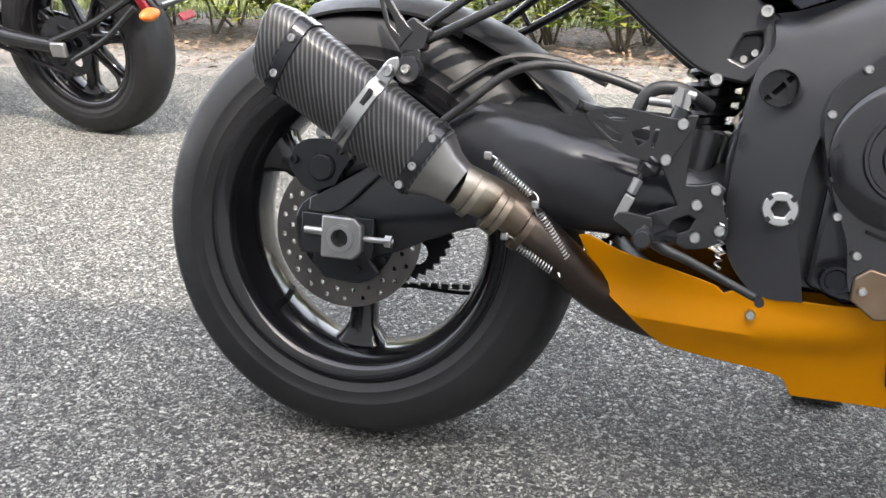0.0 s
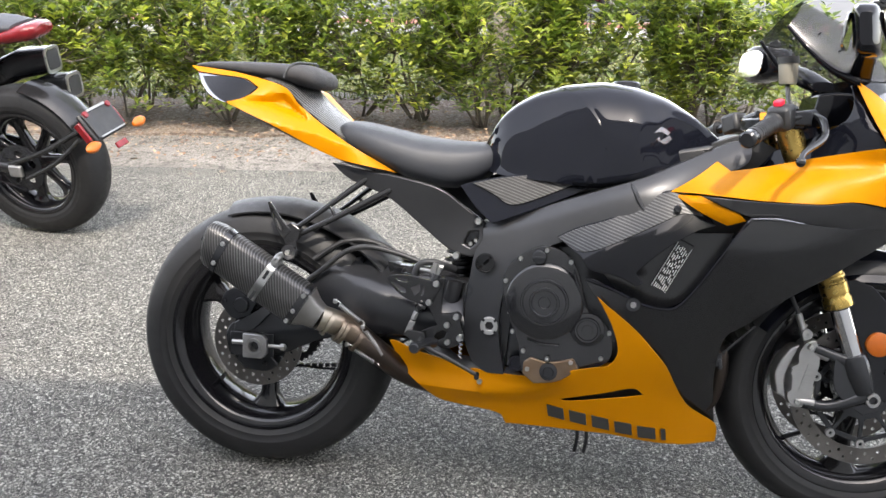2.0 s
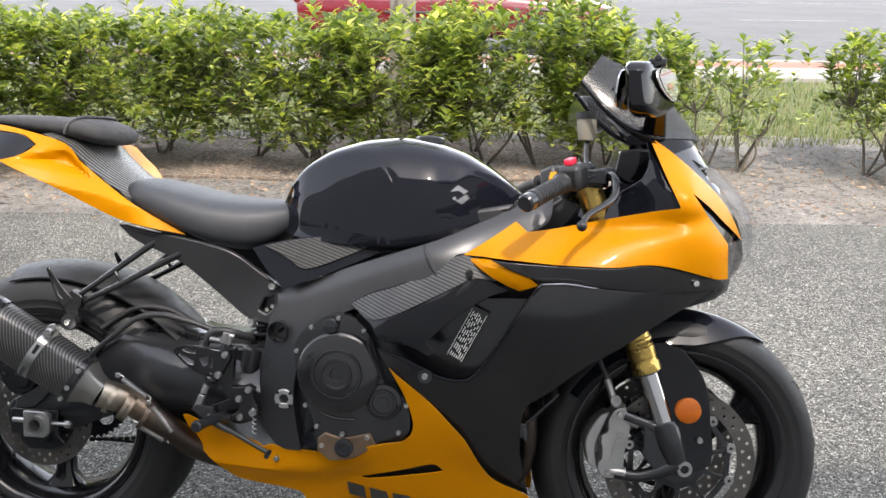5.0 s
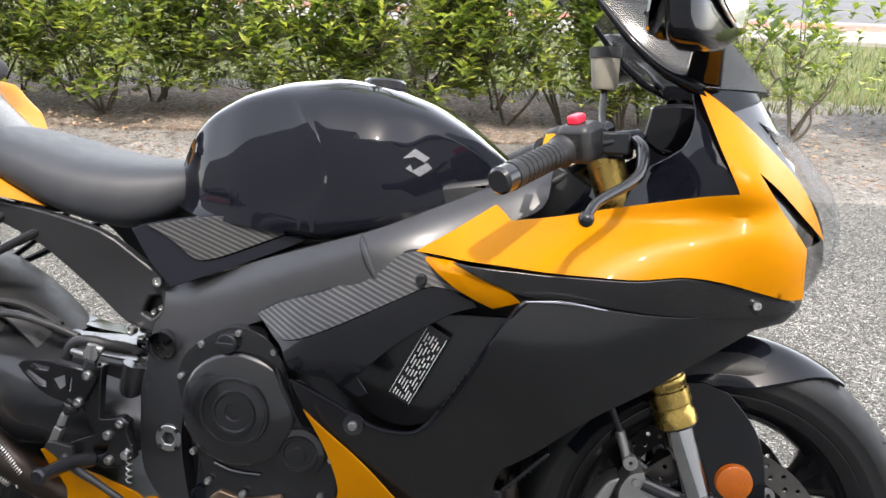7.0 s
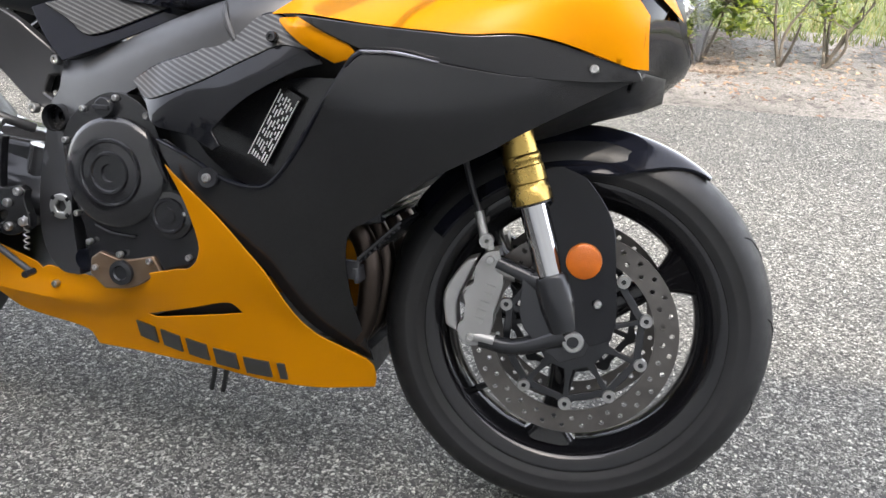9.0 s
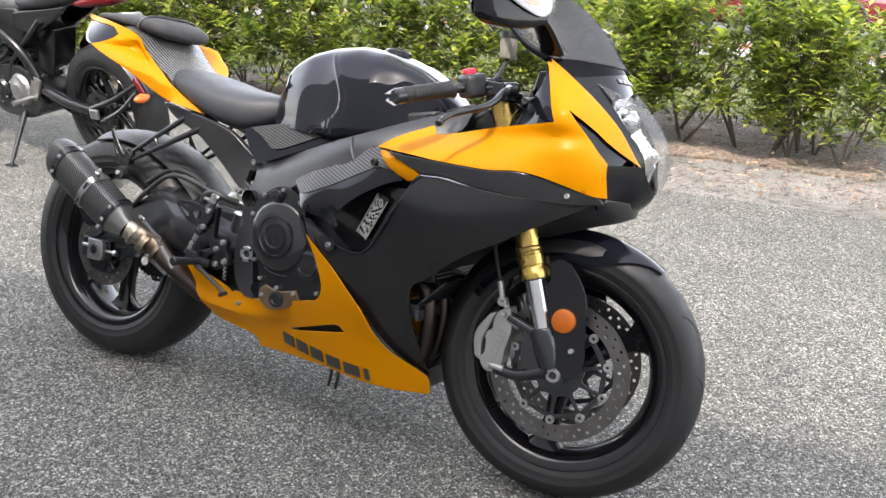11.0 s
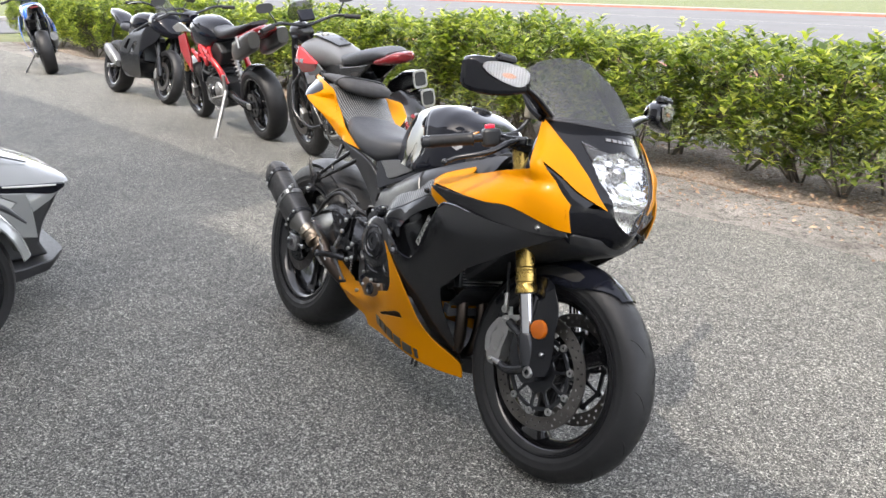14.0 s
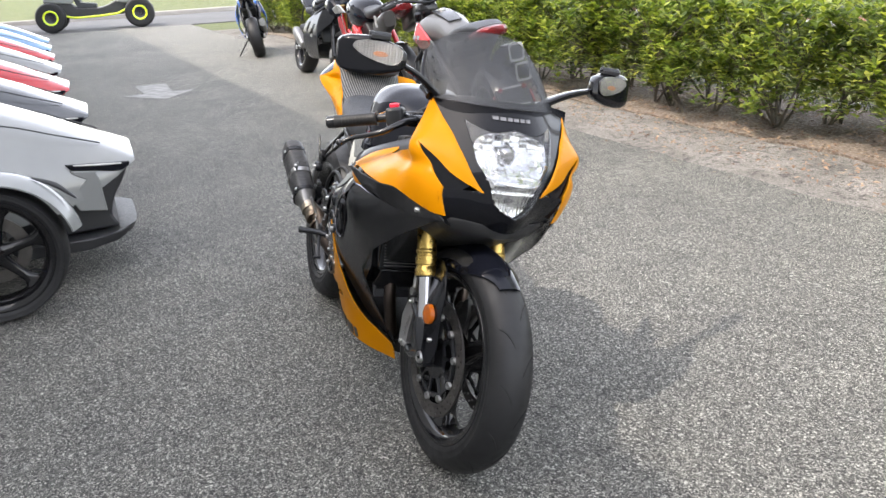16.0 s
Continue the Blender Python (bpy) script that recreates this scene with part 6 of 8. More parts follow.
for o, dirn, ln in ((a + along * 0.0015 + across * 0.0012, along, 0.107), (a + along * 0.0015 + across * (wide - 0.002), along, 0.107)):
    side_panel("print_border", [tuple(o), tuple(o + dirn * ln), tuple(o + dirn * ln + across * 0.0009), tuple(o + across * 0.0009)], W_lab, DECAL_WHITE, 0.001, 0, (-1,), "", plate, 10, 0, 1)
for i in range(6):
    o = a + across * (0.005 + i * 0.0044)
    q0 = 0.004
    while q0 < 0.1:
        ln = min(0.104, q0 + rnd.uniform(0.005, 0.016))
        quad = [o + along * q0, o + along * ln, o + along * ln + across * 0.0017, o + along * q0 + across * 0.0017]
        side_panel("print_bar", [tuple(p) for p in quad], W_lab, DECAL_WHITE, 0.001, 0, (-1,), "", plate, 10, 0, 1)
        q0 = ln + rnd.uniform(0.003, 0.008)

# -- nose
W_nose = tps([(0, 0.7, 1.503), (0, 0.75, 1.514), (0, 0.79, 1.51), (0.055, 0.77, 1.488), (-0.055, 0.77, 1.488), (0.088, 0.932, 1.38), (-0.088, 0.932, 1.38), (0.144, 0.77, 1.44), (-0.144, 0.77, 1.44), (0.125, 0.703, 1.44), (-0.125, 0.703, 1.44), (0, 0.862, 1.476), (0, 0.912, 1.434), (0, 0.95, 1.412), (0, 0.99, 1.385), (0.155, 0.976, 1.276), (-0.155, 0.976, 1.276), (0, 0.66, 1.46), (0.08, 0.665, 1.43), (-0.08, 0.665, 1.43), (0.09, 0.86, 1.432), (-0.09, 0.86, 1.432)])


def both_sides(half):
    """Closes a half outline (from top middle to bottom middle) with its mirror."""
    return half + [(-y, z) for y, z in reversed(half) if abs(y) > 1e-4]


lamp_half = [(0.0, 0.929), (-0.03, 0.918), (-0.055, 0.92), (-0.089, 0.937), (-0.082, 0.9), (-0.076, 0.872), (-0.072, 0.845), (-0.054, 0.812), (-0.046, 0.785), (-0.04, 0.757), (-0.02, 0.732), (0.0, 0.72)]
cowl_half = [(0.0, 0.99), (-0.06, 0.992), (-0.12, 0.984), (-0.15, 0.976), (-0.128, 0.92), (-0.1, 0.85), (-0.062, 0.776), (-0.13, 0.772), (-0.146, 0.76), (-0.134, 0.703), (-0.1, 0.672), (-0.05, 0.656), (0.0, 0.652)]
across_nose = lambda y, z: (1.14 if y < 0 else 1.08 + 0.42 * soft(0.7, 0.87, z)) * y + 0.012 + 0.016 * soft(-0.06, 0.0, y) * soft(0.12, 0.0, y)
shift = lambda d: (lambda y, z: (W_nose(y, z) + d, across_nose(y, z), z))
nose = part("nose_cowl", panel_mesh(both_sides(cowl_half), shift(-0.006), lambda u, v: (-1, 0, 0), 0.005, 0.016, 4, 40, [both_sides(lamp_half)]), BLACK_COWL, bike, "black nose cowl", 35)
def lens_out(y, z):
    """How far the lens swells beyond the cowl's face."""
    return 0.02 * max(0.0, 1 - (y / 0.1) ** 2) * max(0.0, 1 - ((z - 0.835) / 0.115) ** 2) - 0.001


lamp = part("headlamp", panel_mesh(both_sides(lamp_half), lambda y, z: (W_nose(y, z) + lens_out(y, z), across_nose(y, z), z), lambda u, v: (-1, 0, 0), 0.003, 0.014, 4, 40), LAMP_LENS, bike, "clear faceted headlamp lens", 30)
lamp.visible_shadow = False
bowl_out = both_sides([(0.0, 0.924), (-0.03, 0.914), (-0.053, 0.907), (-0.069, 0.895), (-0.074, 0.87), (-0.07, 0.845), (-0.053, 0.812), (-0.045, 0.785), (-0.039, 0.757), (-0.02, 0.734), (0.0, 0.723)])


def bowl(y, z):
    """Two reflector chambers of small mirror facets, each facet with a tilt of its own."""
    up = z > 0.8
    cz, ry, rz = (0.862, 0.085, 0.065) if up else (0.762, 0.06, 0.045)
    d = min(1.0, math.hypot(y / ry, (z - cz) / rz))
    dip = (0.05 if up else 0.022) * (1 - d * d)
    gy, gz = (0.017, 0.013) if up else (0.0085, 0.06)
    cy, cw = math.floor(y / gy), math.floor(z / gz)
    fy, fz = y - (cy + 0.5) * gy, z - (cw + 0.5) * gz
    toss = random.Random(cy * 131 + cw * 17)
    tilt = fy * toss.uniform(-0.45, 0.45) + fz * toss.uniform(-0.5, 0.5) if up else 0.35 * abs(fy) + fz * 0.1
    return (W_nose(y, z) + 0.6 * lens_out(y, z) - 0.014 - dip + tilt, across_nose(y, z), z)


part("reflector", panel_mesh(bowl_out, bowl, lambda u, v: (-1, 0, 0), 0.002, 0.0028, 4, 40), REFLECTOR, lamp, "bright faceted reflector", 9)
for cz, r in ((0.865, 0.024), (0.765, 0.018)):
    part("bulb_shield", moved(lathe([(0, -0.02), (r * 0.6, -0.018), (r, -0.005), (r, 0.01)], 24), Matrix.Translation((W_nose(0, cz) - 0.045, 0.012, cz)) @ pose(0, 0, 0, 0, 0, 90)), CHROME, lamp)
part("lamp_housing", panel_mesh(both_sides(lamp_half), lambda y, z: (W_nose(y, z) - 0.03 - 0.04 * max(0.0, 1 - (y / 0.09) ** 2), across_nose(y, z), z), lambda u, v: (-1, 0, 0), 0.002, 0.02, 4, 40), BLACK_PLASTIC, lamp, "dark lamp housing")
part("lamp_divider", tube([(W_nose(y, 0.803) - 0.01, across_nose(y, 0.803), 0.803 + 0.12 * abs(y)) for y in span(-0.055, 0.055, 6)], 0.003, 6, 2), REFLECTOR, lamp)
side_panel("beak_side", [(1.345, 0.88), (1.395, 0.856), (1.44, 0.82), (1.464, 0.797), (1.452, 0.762), (1.44, 0.765), (1.39, 0.82)], lambda x, z: max(0.02, W_fair(x, z) - 0.014), BLACK_COWL, 0.004, 0.014, parent=nose)
chin_rows = []
for x, w, z0, z1 in ((1.47, 0.05, 0.69, 0.66), (1.44, 0.125, 0.695, 0.645), (1.38, 0.155, 0.69, 0.625), (1.3, 0.165, 0.67, 0.59), (1.22, 0.165, 0.64, 0.565), (1.16, 0.15, 0.62, 0.56)):
    chin_rows.append([(x, 0.01 + w * v, z1 + (z0 - z1) * abs(v) ** 3) for v in span(-1, 1, 10)] + [(x, 0.01 + w * v * 0.97, z0 + 0.006) for v in span(1, -1, 10)])
part("chin_cowl", loft(chin_rows), BLACK_PLASTIC, nose, "black lower nose cowl")
# maker's lettering on the nose, as small plain blocks
for i in range(6):
    y = 0.034 - 0.0125 * i
    part("lettering_block", panel_mesh([(y, 0.955), (y - 0.0095, 0.955), (y - 0.0095, 0.9475), (y, 0.9475)], shift(-0.003), lambda u, v: (-1, 0, 0), 0.002, 0, 1, 10), DECAL_DIM, nose)

# -- windscreen
C = smooth_line([(1.4, 0, 0.976), (1.345, 0, 1.042), (1.283, 0, 1.099), (1.19, 0, 1.15)], 6)
E = smooth_line([(1.28, 0.156, 0.974), (1.232, 0.158, 0.994), (1.184, 0.153, 1.034), (1.142, 0.138, 1.082)], 6)


def screen_rows(lo, hi, lift, thick):
    rows = []
    for c, e in list(zip(C, E))[lo:hi]:
        up, dn = [], []
        for v in span(-1, 1, 20):
            k = abs(v)
            y = e[1] * math.sin(k * math.pi / 2 * 0.96) / math.sin(math.pi / 2 * 0.96) * (1 if v >= 0 else -1)
            f = 1 - math.cos(k * math.pi / 2)
            p = Vector((c[0] + (e[0] - c[0]) * f, 1.1 * y + 0.016, c[2] + (e[2] - c[2]) * f))
            nrm = Vector((0.62, 0, 0.78)) * math.cos(k * 1.35) + Vector((0.1, math.copysign(1, v), 0.2)) * math.sin(k * 1.35)
            up.append(tuple(p + nrm * lift))
            dn.append(tuple(p + nrm * (lift - thick)))
        rows.append(up + list(reversed(dn)))
    return rows


screen = part("windscreen", loft(screen_rows(0, 19, 0, 0.0035)), SMOKE, bike, "smoke-tinted double-bubble windscreen", 60)
screen.visible_shadow = False
part("screen_base", loft(screen_rows(0, 1, 0.001, 0.003)), BLACK_GLOSS, screen, "black lower border")
for v in BOTH:
    part("screen_trim", tube([(e[0], v * 1.1 * e[1] + 0.016, e[2]) for e in E[::3]] , [0.011, 0.009, 0.008, 0.007, 0.006, 0.005, 0.004][:len(E[::3])], 10, 3), BLACK_COWL, screen, "black screen edge trim")
for v, i in ((-1, 7), (1, 7), (-1, 3), (1, 3), (-1, 12), (1, 12)):
    c, e = C[i], E[i]
    part("screen_screw", hex_bolt((e[0] + 0.02, e[1] * 0.9 * v, e[2] + 0.035), (0.4, 0.75 * v, 0.5), 0.003, 0.003), BLACK_CAST, screen)
part("dash_bracket", slab([(1.22, 0.9), (1.25, 0.88), (1.32, 0.9), (1.34, 0.95), (1.27, 0.955), (1.23, 0.95)], -0.07, 0.09), BLACK_COWL, bike, "black instrument housing", bevel=0.012)
for s in BOTH:
    side_panel("cockpit_panel", [(1.06, 0.776), (1.2, 0.808), (1.3, 0.83), (1.345, 0.846), (1.33, 0.9), (1.29, 0.972), (1.274, 0.966), (1.278, 0.93), (1.262, 0.892), (1.2, 0.852), (1.13, 0.818)], lambda x, z: W_fair(x, z) - 0.012 - 0.6 * max(0, 1.29 - x), BLACK_GLOSS, 0.004, 0.02, (s,), "black inner cockpit panel")
part("steering_head_cover", slab([(0.985, 0.74), (1.1, 0.745), (1.16, 0.77), (1.16, 0.83), (1.09, 0.86), (1.02, 0.84)], -0.07, 0.09), BLACK_PLASTIC, bike, bevel=0.012)
part("cockpit_floor", panel_mesh([(0.99, -0.14), (1.05, -0.16), (1.12, -0.17), (1.2, -0.175), (1.3, -0.155), (1.33, -0.1), (1.33, 0.12), (1.3, 0.18), (1.2, 0.2), (1.08, 0.18), (0.99, 0.15)], lambda u, v: (u, v, 0.752 + 0.2 * (u - 1.05)), lambda u, v: (0, 0, -1), 0.006, 0.03, 3, 60), BLACK_GLOSS, bike, "gloss black cockpit floor")

# -- fork, brakes, front mudguard
AX = Vector((-0.345, 0, 0.939)).normalized()
for s in BOTH:
    foot = Vector((1.357, s * 0.105, 0.335))
    pt = lambda d: tuple(foot + AX * d)
    leg = part("fork_leg", tube([pt(0.18), pt(0.60)], 0.0265, 24, 1, False), GOLD, bike, "gold anodised upside-down fork")
    part("fork_collar", tube([pt(0.176), pt(0.178), pt(0.196), pt(0.2), pt(0.206), pt(0.208), pt(0.23), pt(0.232), pt(0.238), pt(0.24), pt(0.246), pt(0.249)], [0.027, 0.0305, 0.0305, 0.0275, 0.0275, 0.0295, 0.0295, 0.0275, 0.0275, 0.029, 0.029, 0.0266], 24, 1, False), GOLD, leg)
    part("fork_slider", tube([pt(0.05), pt(0.185)], 0.0215, 24, 1, False), CHROME, leg, "bright chrome slider")
    part("dust_seal", tube([pt(0.174), pt(0.181)], 0.0275, 24, 1, False), BLACK_PLASTIC, leg)
    low = part("fork_lower", merge(tube([pt(-0.02), pt(0.02), pt(0.062), pt(0.068)], [0.024, 0.029, 0.029, 0.026], 20, 1, False), slab([(1.294, 0.39), (1.32, 0.404), (1.352, 0.406), (1.37, 0.365), (1.402, 0.312), (1.398, 0.284), (1.362, 0.268), (1.318, 0.3), (1.297, 0.33)], s * 0.088, s * 0.118)), BLACK_CAST, leg, "black cast fork foot", bevel=0.006)
    part("axle_end", lathe([(0.009, -0.002), (0.009, -0.008), (0.0145, -0.008), (0.0165, -0.004), (0.0165, 0.01)] if s < 0 else [(0.009, 0.002), (0.009, 0.008), (0.0145, 0.008), (0.0165, 0.004), (0.0165, -0.01)], 24, (FA[0], s * 0.118, FA[1])), ALLOY, leg, "hollow steel axle end")
    body = [(1.226, 0.404), (1.237, 0.419), (1.255, 0.425), (1.262, 0.403), (1.266, 0.376), (1.263, 0.357), (1.257, 0.33), (1.257, 0.311), (1.253, 0.291), (1.242, 0.278), (1.22, 0.276), (1.207, 0.29), (1.205, 0.305), (1.212, 0.314), (1.212, 0.34), (1.208, 0.352), (1.21, 0.363), (1.222, 0.372), (1.222, 0.391)]
    caliper = part("brake_caliper", slab(body, s * 0.06, s * 0.11, 4, 60), CALIPER, leg, "silver radial brake caliper", bevel=0.008)
    part("mount_boss", merge(rod((1.255, s * 0.1, 0.398), (1.285, s * 0.104, 0.39), 0.011)), CALIPER, caliper)
    part("mount_boss", rod((1.225, s * 0.1, 0.288), (1.262, s * 0.104, 0.285), 0.0115), CALIPER, caliper)
    part("bridge_bolt", rod((1.24, s * 0.085, 0.42), (1.232, s * 0.085, 0.442), 0.007), STEEL, caliper)
    part("bridge_bolt", rod((1.222, s * 0.085, 0.295), (1.218, s * 0.085, 0.272), 0.007), STEEL, caliper)
    part("caliper_bridge", slab([(1.205, 0.4), (1.225, 0.41), (1.2, 0.34), (1.205, 0.29), (1.185, 0.3), (1.178, 0.35)], s * 0.055, s * 0.1), ALLOY, caliper, bevel=0.005)
    part("caliper_mount", merge(tube([(1.255, s * 0.1, 0.405), (1.3, s * 0.105, 0.39), (1.335, s * 0.108, 0.38)], [0.013, 0.014, 0.018], 10, 3), tube([(1.24, s * 0.1, 0.285), (1.29, s * 0.105, 0.28), (1.345, s * 0.108, 0.3), (1.365, s * 0.108, 0.31)], [0.013, 0.013, 0.016, 0.02], 10, 3)), BLACK_CAST, leg)
    for i in range(5):
        part("lettering_block", slab([(1.226 + 0.0035 * i, 0.312 + 0.013 * i), (1.24 + 0.0035 * i, 0.309 + 0.013 * i), (1.242 + 0.0035 * i, 0.318 + 0.013 * i), (1.228 + 0.0035 * i, 0.321 + 0.013 * i)], s * 0.1125, s * 0.109, 1, 10), ALLOY, caliper)
    bolts(caliper, [(1.244, s * 0.111, 0.41), (1.225, s * 0.111, 0.288)], 0.0085, (0, s, 0))
    part("brake_line", tube([(1.232, s * 0.1, 0.44), (1.222, s * 0.095, 0.47), (1.2, s * 0.085, 0.52), (1.18, s * 0.08, 0.58)], 0.0048, 8, 5), BLACK_PLASTIC, leg)
    part("line_fitting", merge(rod((1.232, s * 0.1, 0.436), (1.218, s * 0.094, 0.478), 0.0072), lathe([(0.003, -0.006), (0.011, -0.006), (0.011, 0.006), (0.003, 0.006)], 14, (1.235, s * 0.105, 0.437))), ALLOY, leg)
    cheek_out = [(1.298, 0.553), (1.335, 0.557), (1.37, 0.545), (1.402, 0.508), (1.42, 0.47), (1.43, 0.4), (1.437, 0.345), (1.433, 0.311), (1.405, 0.3), (1.37, 0.33), (1.345, 0.41), (1.325, 0.48), (1.31, 0.52)]
    W_cheek = tps([(1.3, 0.555, 0.078), (1.37, 0.61, 0.06), (1.46, 0.59, 0.05), (1.43, 0.55, 0.075), (1.38, 0.52, 0.095), (1.4, 0.43, 0.115), (1.43, 0.4, 0.108), (1.35, 0.48, 0.1), (1.43, 0.34, 0.112)])
    cheek = side_panel("mudguard_cheek", cheek_out, W_cheek, BLACK_COWL, 0.004, 0.016, (s,), "gloss black mudguard side", None, 22)[0]
    part("reflector", merge(lathe([(0, -0.008), (0.022, -0.008), (0.0255, -0.006), (0.0265, 0.004)] if s < 0 else [(0, 0.008), (0.022, 0.008), (0.0255, 0.006), (0.0265, -0.004)], 32, (1.38, s * 0.118, 0.425))), AMBER, cheek, "round orange reflector")
    bolts(cheek, [(1.407, s * 0.117, 0.364)], 0.0085, (0, s, 0))
part("front_mudguard", arc_shell(*FA, lambda q: 0.318 - 0.004 * (1 - q), radians(55), radians(150), lambda q: 0.03 + 0.038 * soft(0.0, 0.2, q), 44, 18, lambda q: 0.006 + 0.062 * soft(0.0, 0.34, q), 0.004, 2.2), BLACK_GLOSS, bike, "black front mudguard")

# -- handlebars and controls
for s in BOTH:
    g0, g1 = Vector((1.022, s * 0.338, 0.842)), Vector((1.105, s * 0.212, 0.884))
    d = (g1 - g0).normalized()
    bar = part("clip_on_bar", rod(g0 + d * 0.02, g1 + d * 0.1, 0.011, 16), BLACK_CAST, bike, "black clip-on handlebar")
    part("grip", tube([tuple(g0 + d * q) for q in (0.012, 0.018, 0.03, 0.06, 0.1, 0.125, 0.13)], [0.0175, 0.0175, 0.0163, 0.0165, 0.0165, 0.0175, 0.021], 18, 2), RUBBER, bar, "ribbed black rubber grip")
    for i in range(9):
        q = 0.03 + 0.01 * i
        part("grip_rib", tube([g0 + d * q, g0 + d * (q + 0.0035)], 0.0172, 14, 1, False), RUBBER, bar)
    part("bar_end", tube([g0 - d * 0.012, g0 - d * 0.008, g0 + d * 0.012], [0.013, 0.0165, 0.0165], 18, 1, False), BLACK_CAST, bar)
    m = Matrix.Translation(g1 + d * 0.025) @ d.to_track_quat("X", "Z").to_matrix().to_4x4()
    box_ = part("switch_box", moved(box(0, 0, 0, 0.05, 0.046, 0.05), m), BLACK_PLASTIC, bar, "black switch housing", bevel=0.009)
    if s < 0:
        part("kill_switch", moved(box(-0.002, 0.004, 0.03, 0.026, 0.016, 0.012), m), RED_SWITCH, box_, "red kill switch", bevel=0.003)
        part("switch_tag", moved(box(-0.03, 0.035, 0.02, 0.03, 0.012, 0.002), m @ pose(0, 0, 0, 0, -15, 20)), YELLOW, box_)
    perch = g1 + d * 0.058 + Vector((0.026, 0, -0.008))
    lever = part("brake_lever" if s < 0 else "clutch_lever", tube([tuple(perch + Vector((0.03, 0, 0.005))), tuple(perch + Vector((0.034, s * 0.04, -0.008))), tuple(perch + Vector((0.022, s * 0.09, -0.04))), (1.133, s * 0.31, 0.822), (1.119, s * 0.334, 0.806)], [0.008, 0.009, 0.0075, 0.006, 0.0055], 10, 6), BLACK_SATIN, bar, "black control lever")
    ball = bmesh.new()
    bmesh.ops.create_uvsphere(ball, u_segments=14, v_segments=10, radius=0.0095)
    part("lever_ball", moved(ball, Matrix.Translation((1.118, s * 0.339, 0.803))), BLACK_SATIN, lever)
    part("master_cylinder" if s < 0 else "lever_perch", merge(rod(perch + Vector((-0.012, 0, 0)), perch + Vector((0.04, -s * 0.03, 0.008)), 0.014), box(perch.x, perch.y, perch.z, 0.045, 0.03, 0.03)), BLACK_CAST, bar, bevel=0.004)
    part("fork_clamp", tube([(1.158, s * 0.105, 0.872), (1.15, s * 0.105, 0.9)], 0.034, 20, 1, False), BLACK_CAST, bar)
yoke = [(1.09, -0.02), (1.13, -0.135), (1.18, -0.14), (1.2, -0.1), (1.18, 0.0), (1.2, 0.1), (1.18, 0.14), (1.13, 0.135), (1.09, 0.02)]
part("top_yoke", panel_mesh(yoke, lambda u, v: (u, v, 0.895), lambda u, v: (0, 0, -1), 0.024, 0, 3, 60), BLACK_CAST, bike, "black top yoke", bevel=0.004)
cup = part("brake_reservoir", tube([(1.153, -0.095, 0.965), (1.153, -0.095, 0.969), (1.151, -0.095, 1.006), (1.151, -0.095, 1.008)], [0.016, 0.018, 0.02, 0.02], 20, 1, False), RESERVOIR, bike, "milky brake fluid reservoir")
part("reservoir_cap", tube([(1.151, -0.095, 1.008), (1.15, -0.095, 1.022)], 0.022, 20, 1, False), BLACK_PLASTIC, cup)
part("reservoir_hose", tube([(1.153, -0.095, 0.965), (1.15, -0.12, 0.93), (1.15, -0.16, 0.905)], 0.005, 8, 4), BLACK_PLASTIC, cup)
part("clutch_cable", tube([(1.16, 0.2, 0.88), (1.2, 0.16, 0.89), (1.19, 0.05, 0.88), (1.14, -0.05, 0.86), (1.05, -0.09, 0.8)], 0.005, 8, 6), BLACK_PLASTIC, bike)
part("throttle_cable", tube([(1.14, -0.19, 0.89), (1.18, -0.17, 0.9), (1.19, -0.08, 0.885), (1.12, 0.0, 0.85), (1.03, 0.02, 0.82)], 0.0045, 8, 6), BLACK_PLASTIC, bike)

# the front end is turned a little to the left
STEER_AT = Matrix.Translation((1.17, 0, 0.75))
STEER = STEER_AT @ Matrix.Rotation(radians(5), 4, AX) @ STEER_AT.inverted()
for ob in bike.children:
    if ob.name.split(".")[0] in ("front_wheel", "fork_leg", "mudguard_cheek", "front_mudguard", "clip_on_bar", "top_yoke", "brake_reservoir"):
        ob.matrix_basis = STEER

# -- mirrors: the left one is folded a little outwards
def mirror_front(y):
    return 1.262 + 0.43 * (0.356 - y)


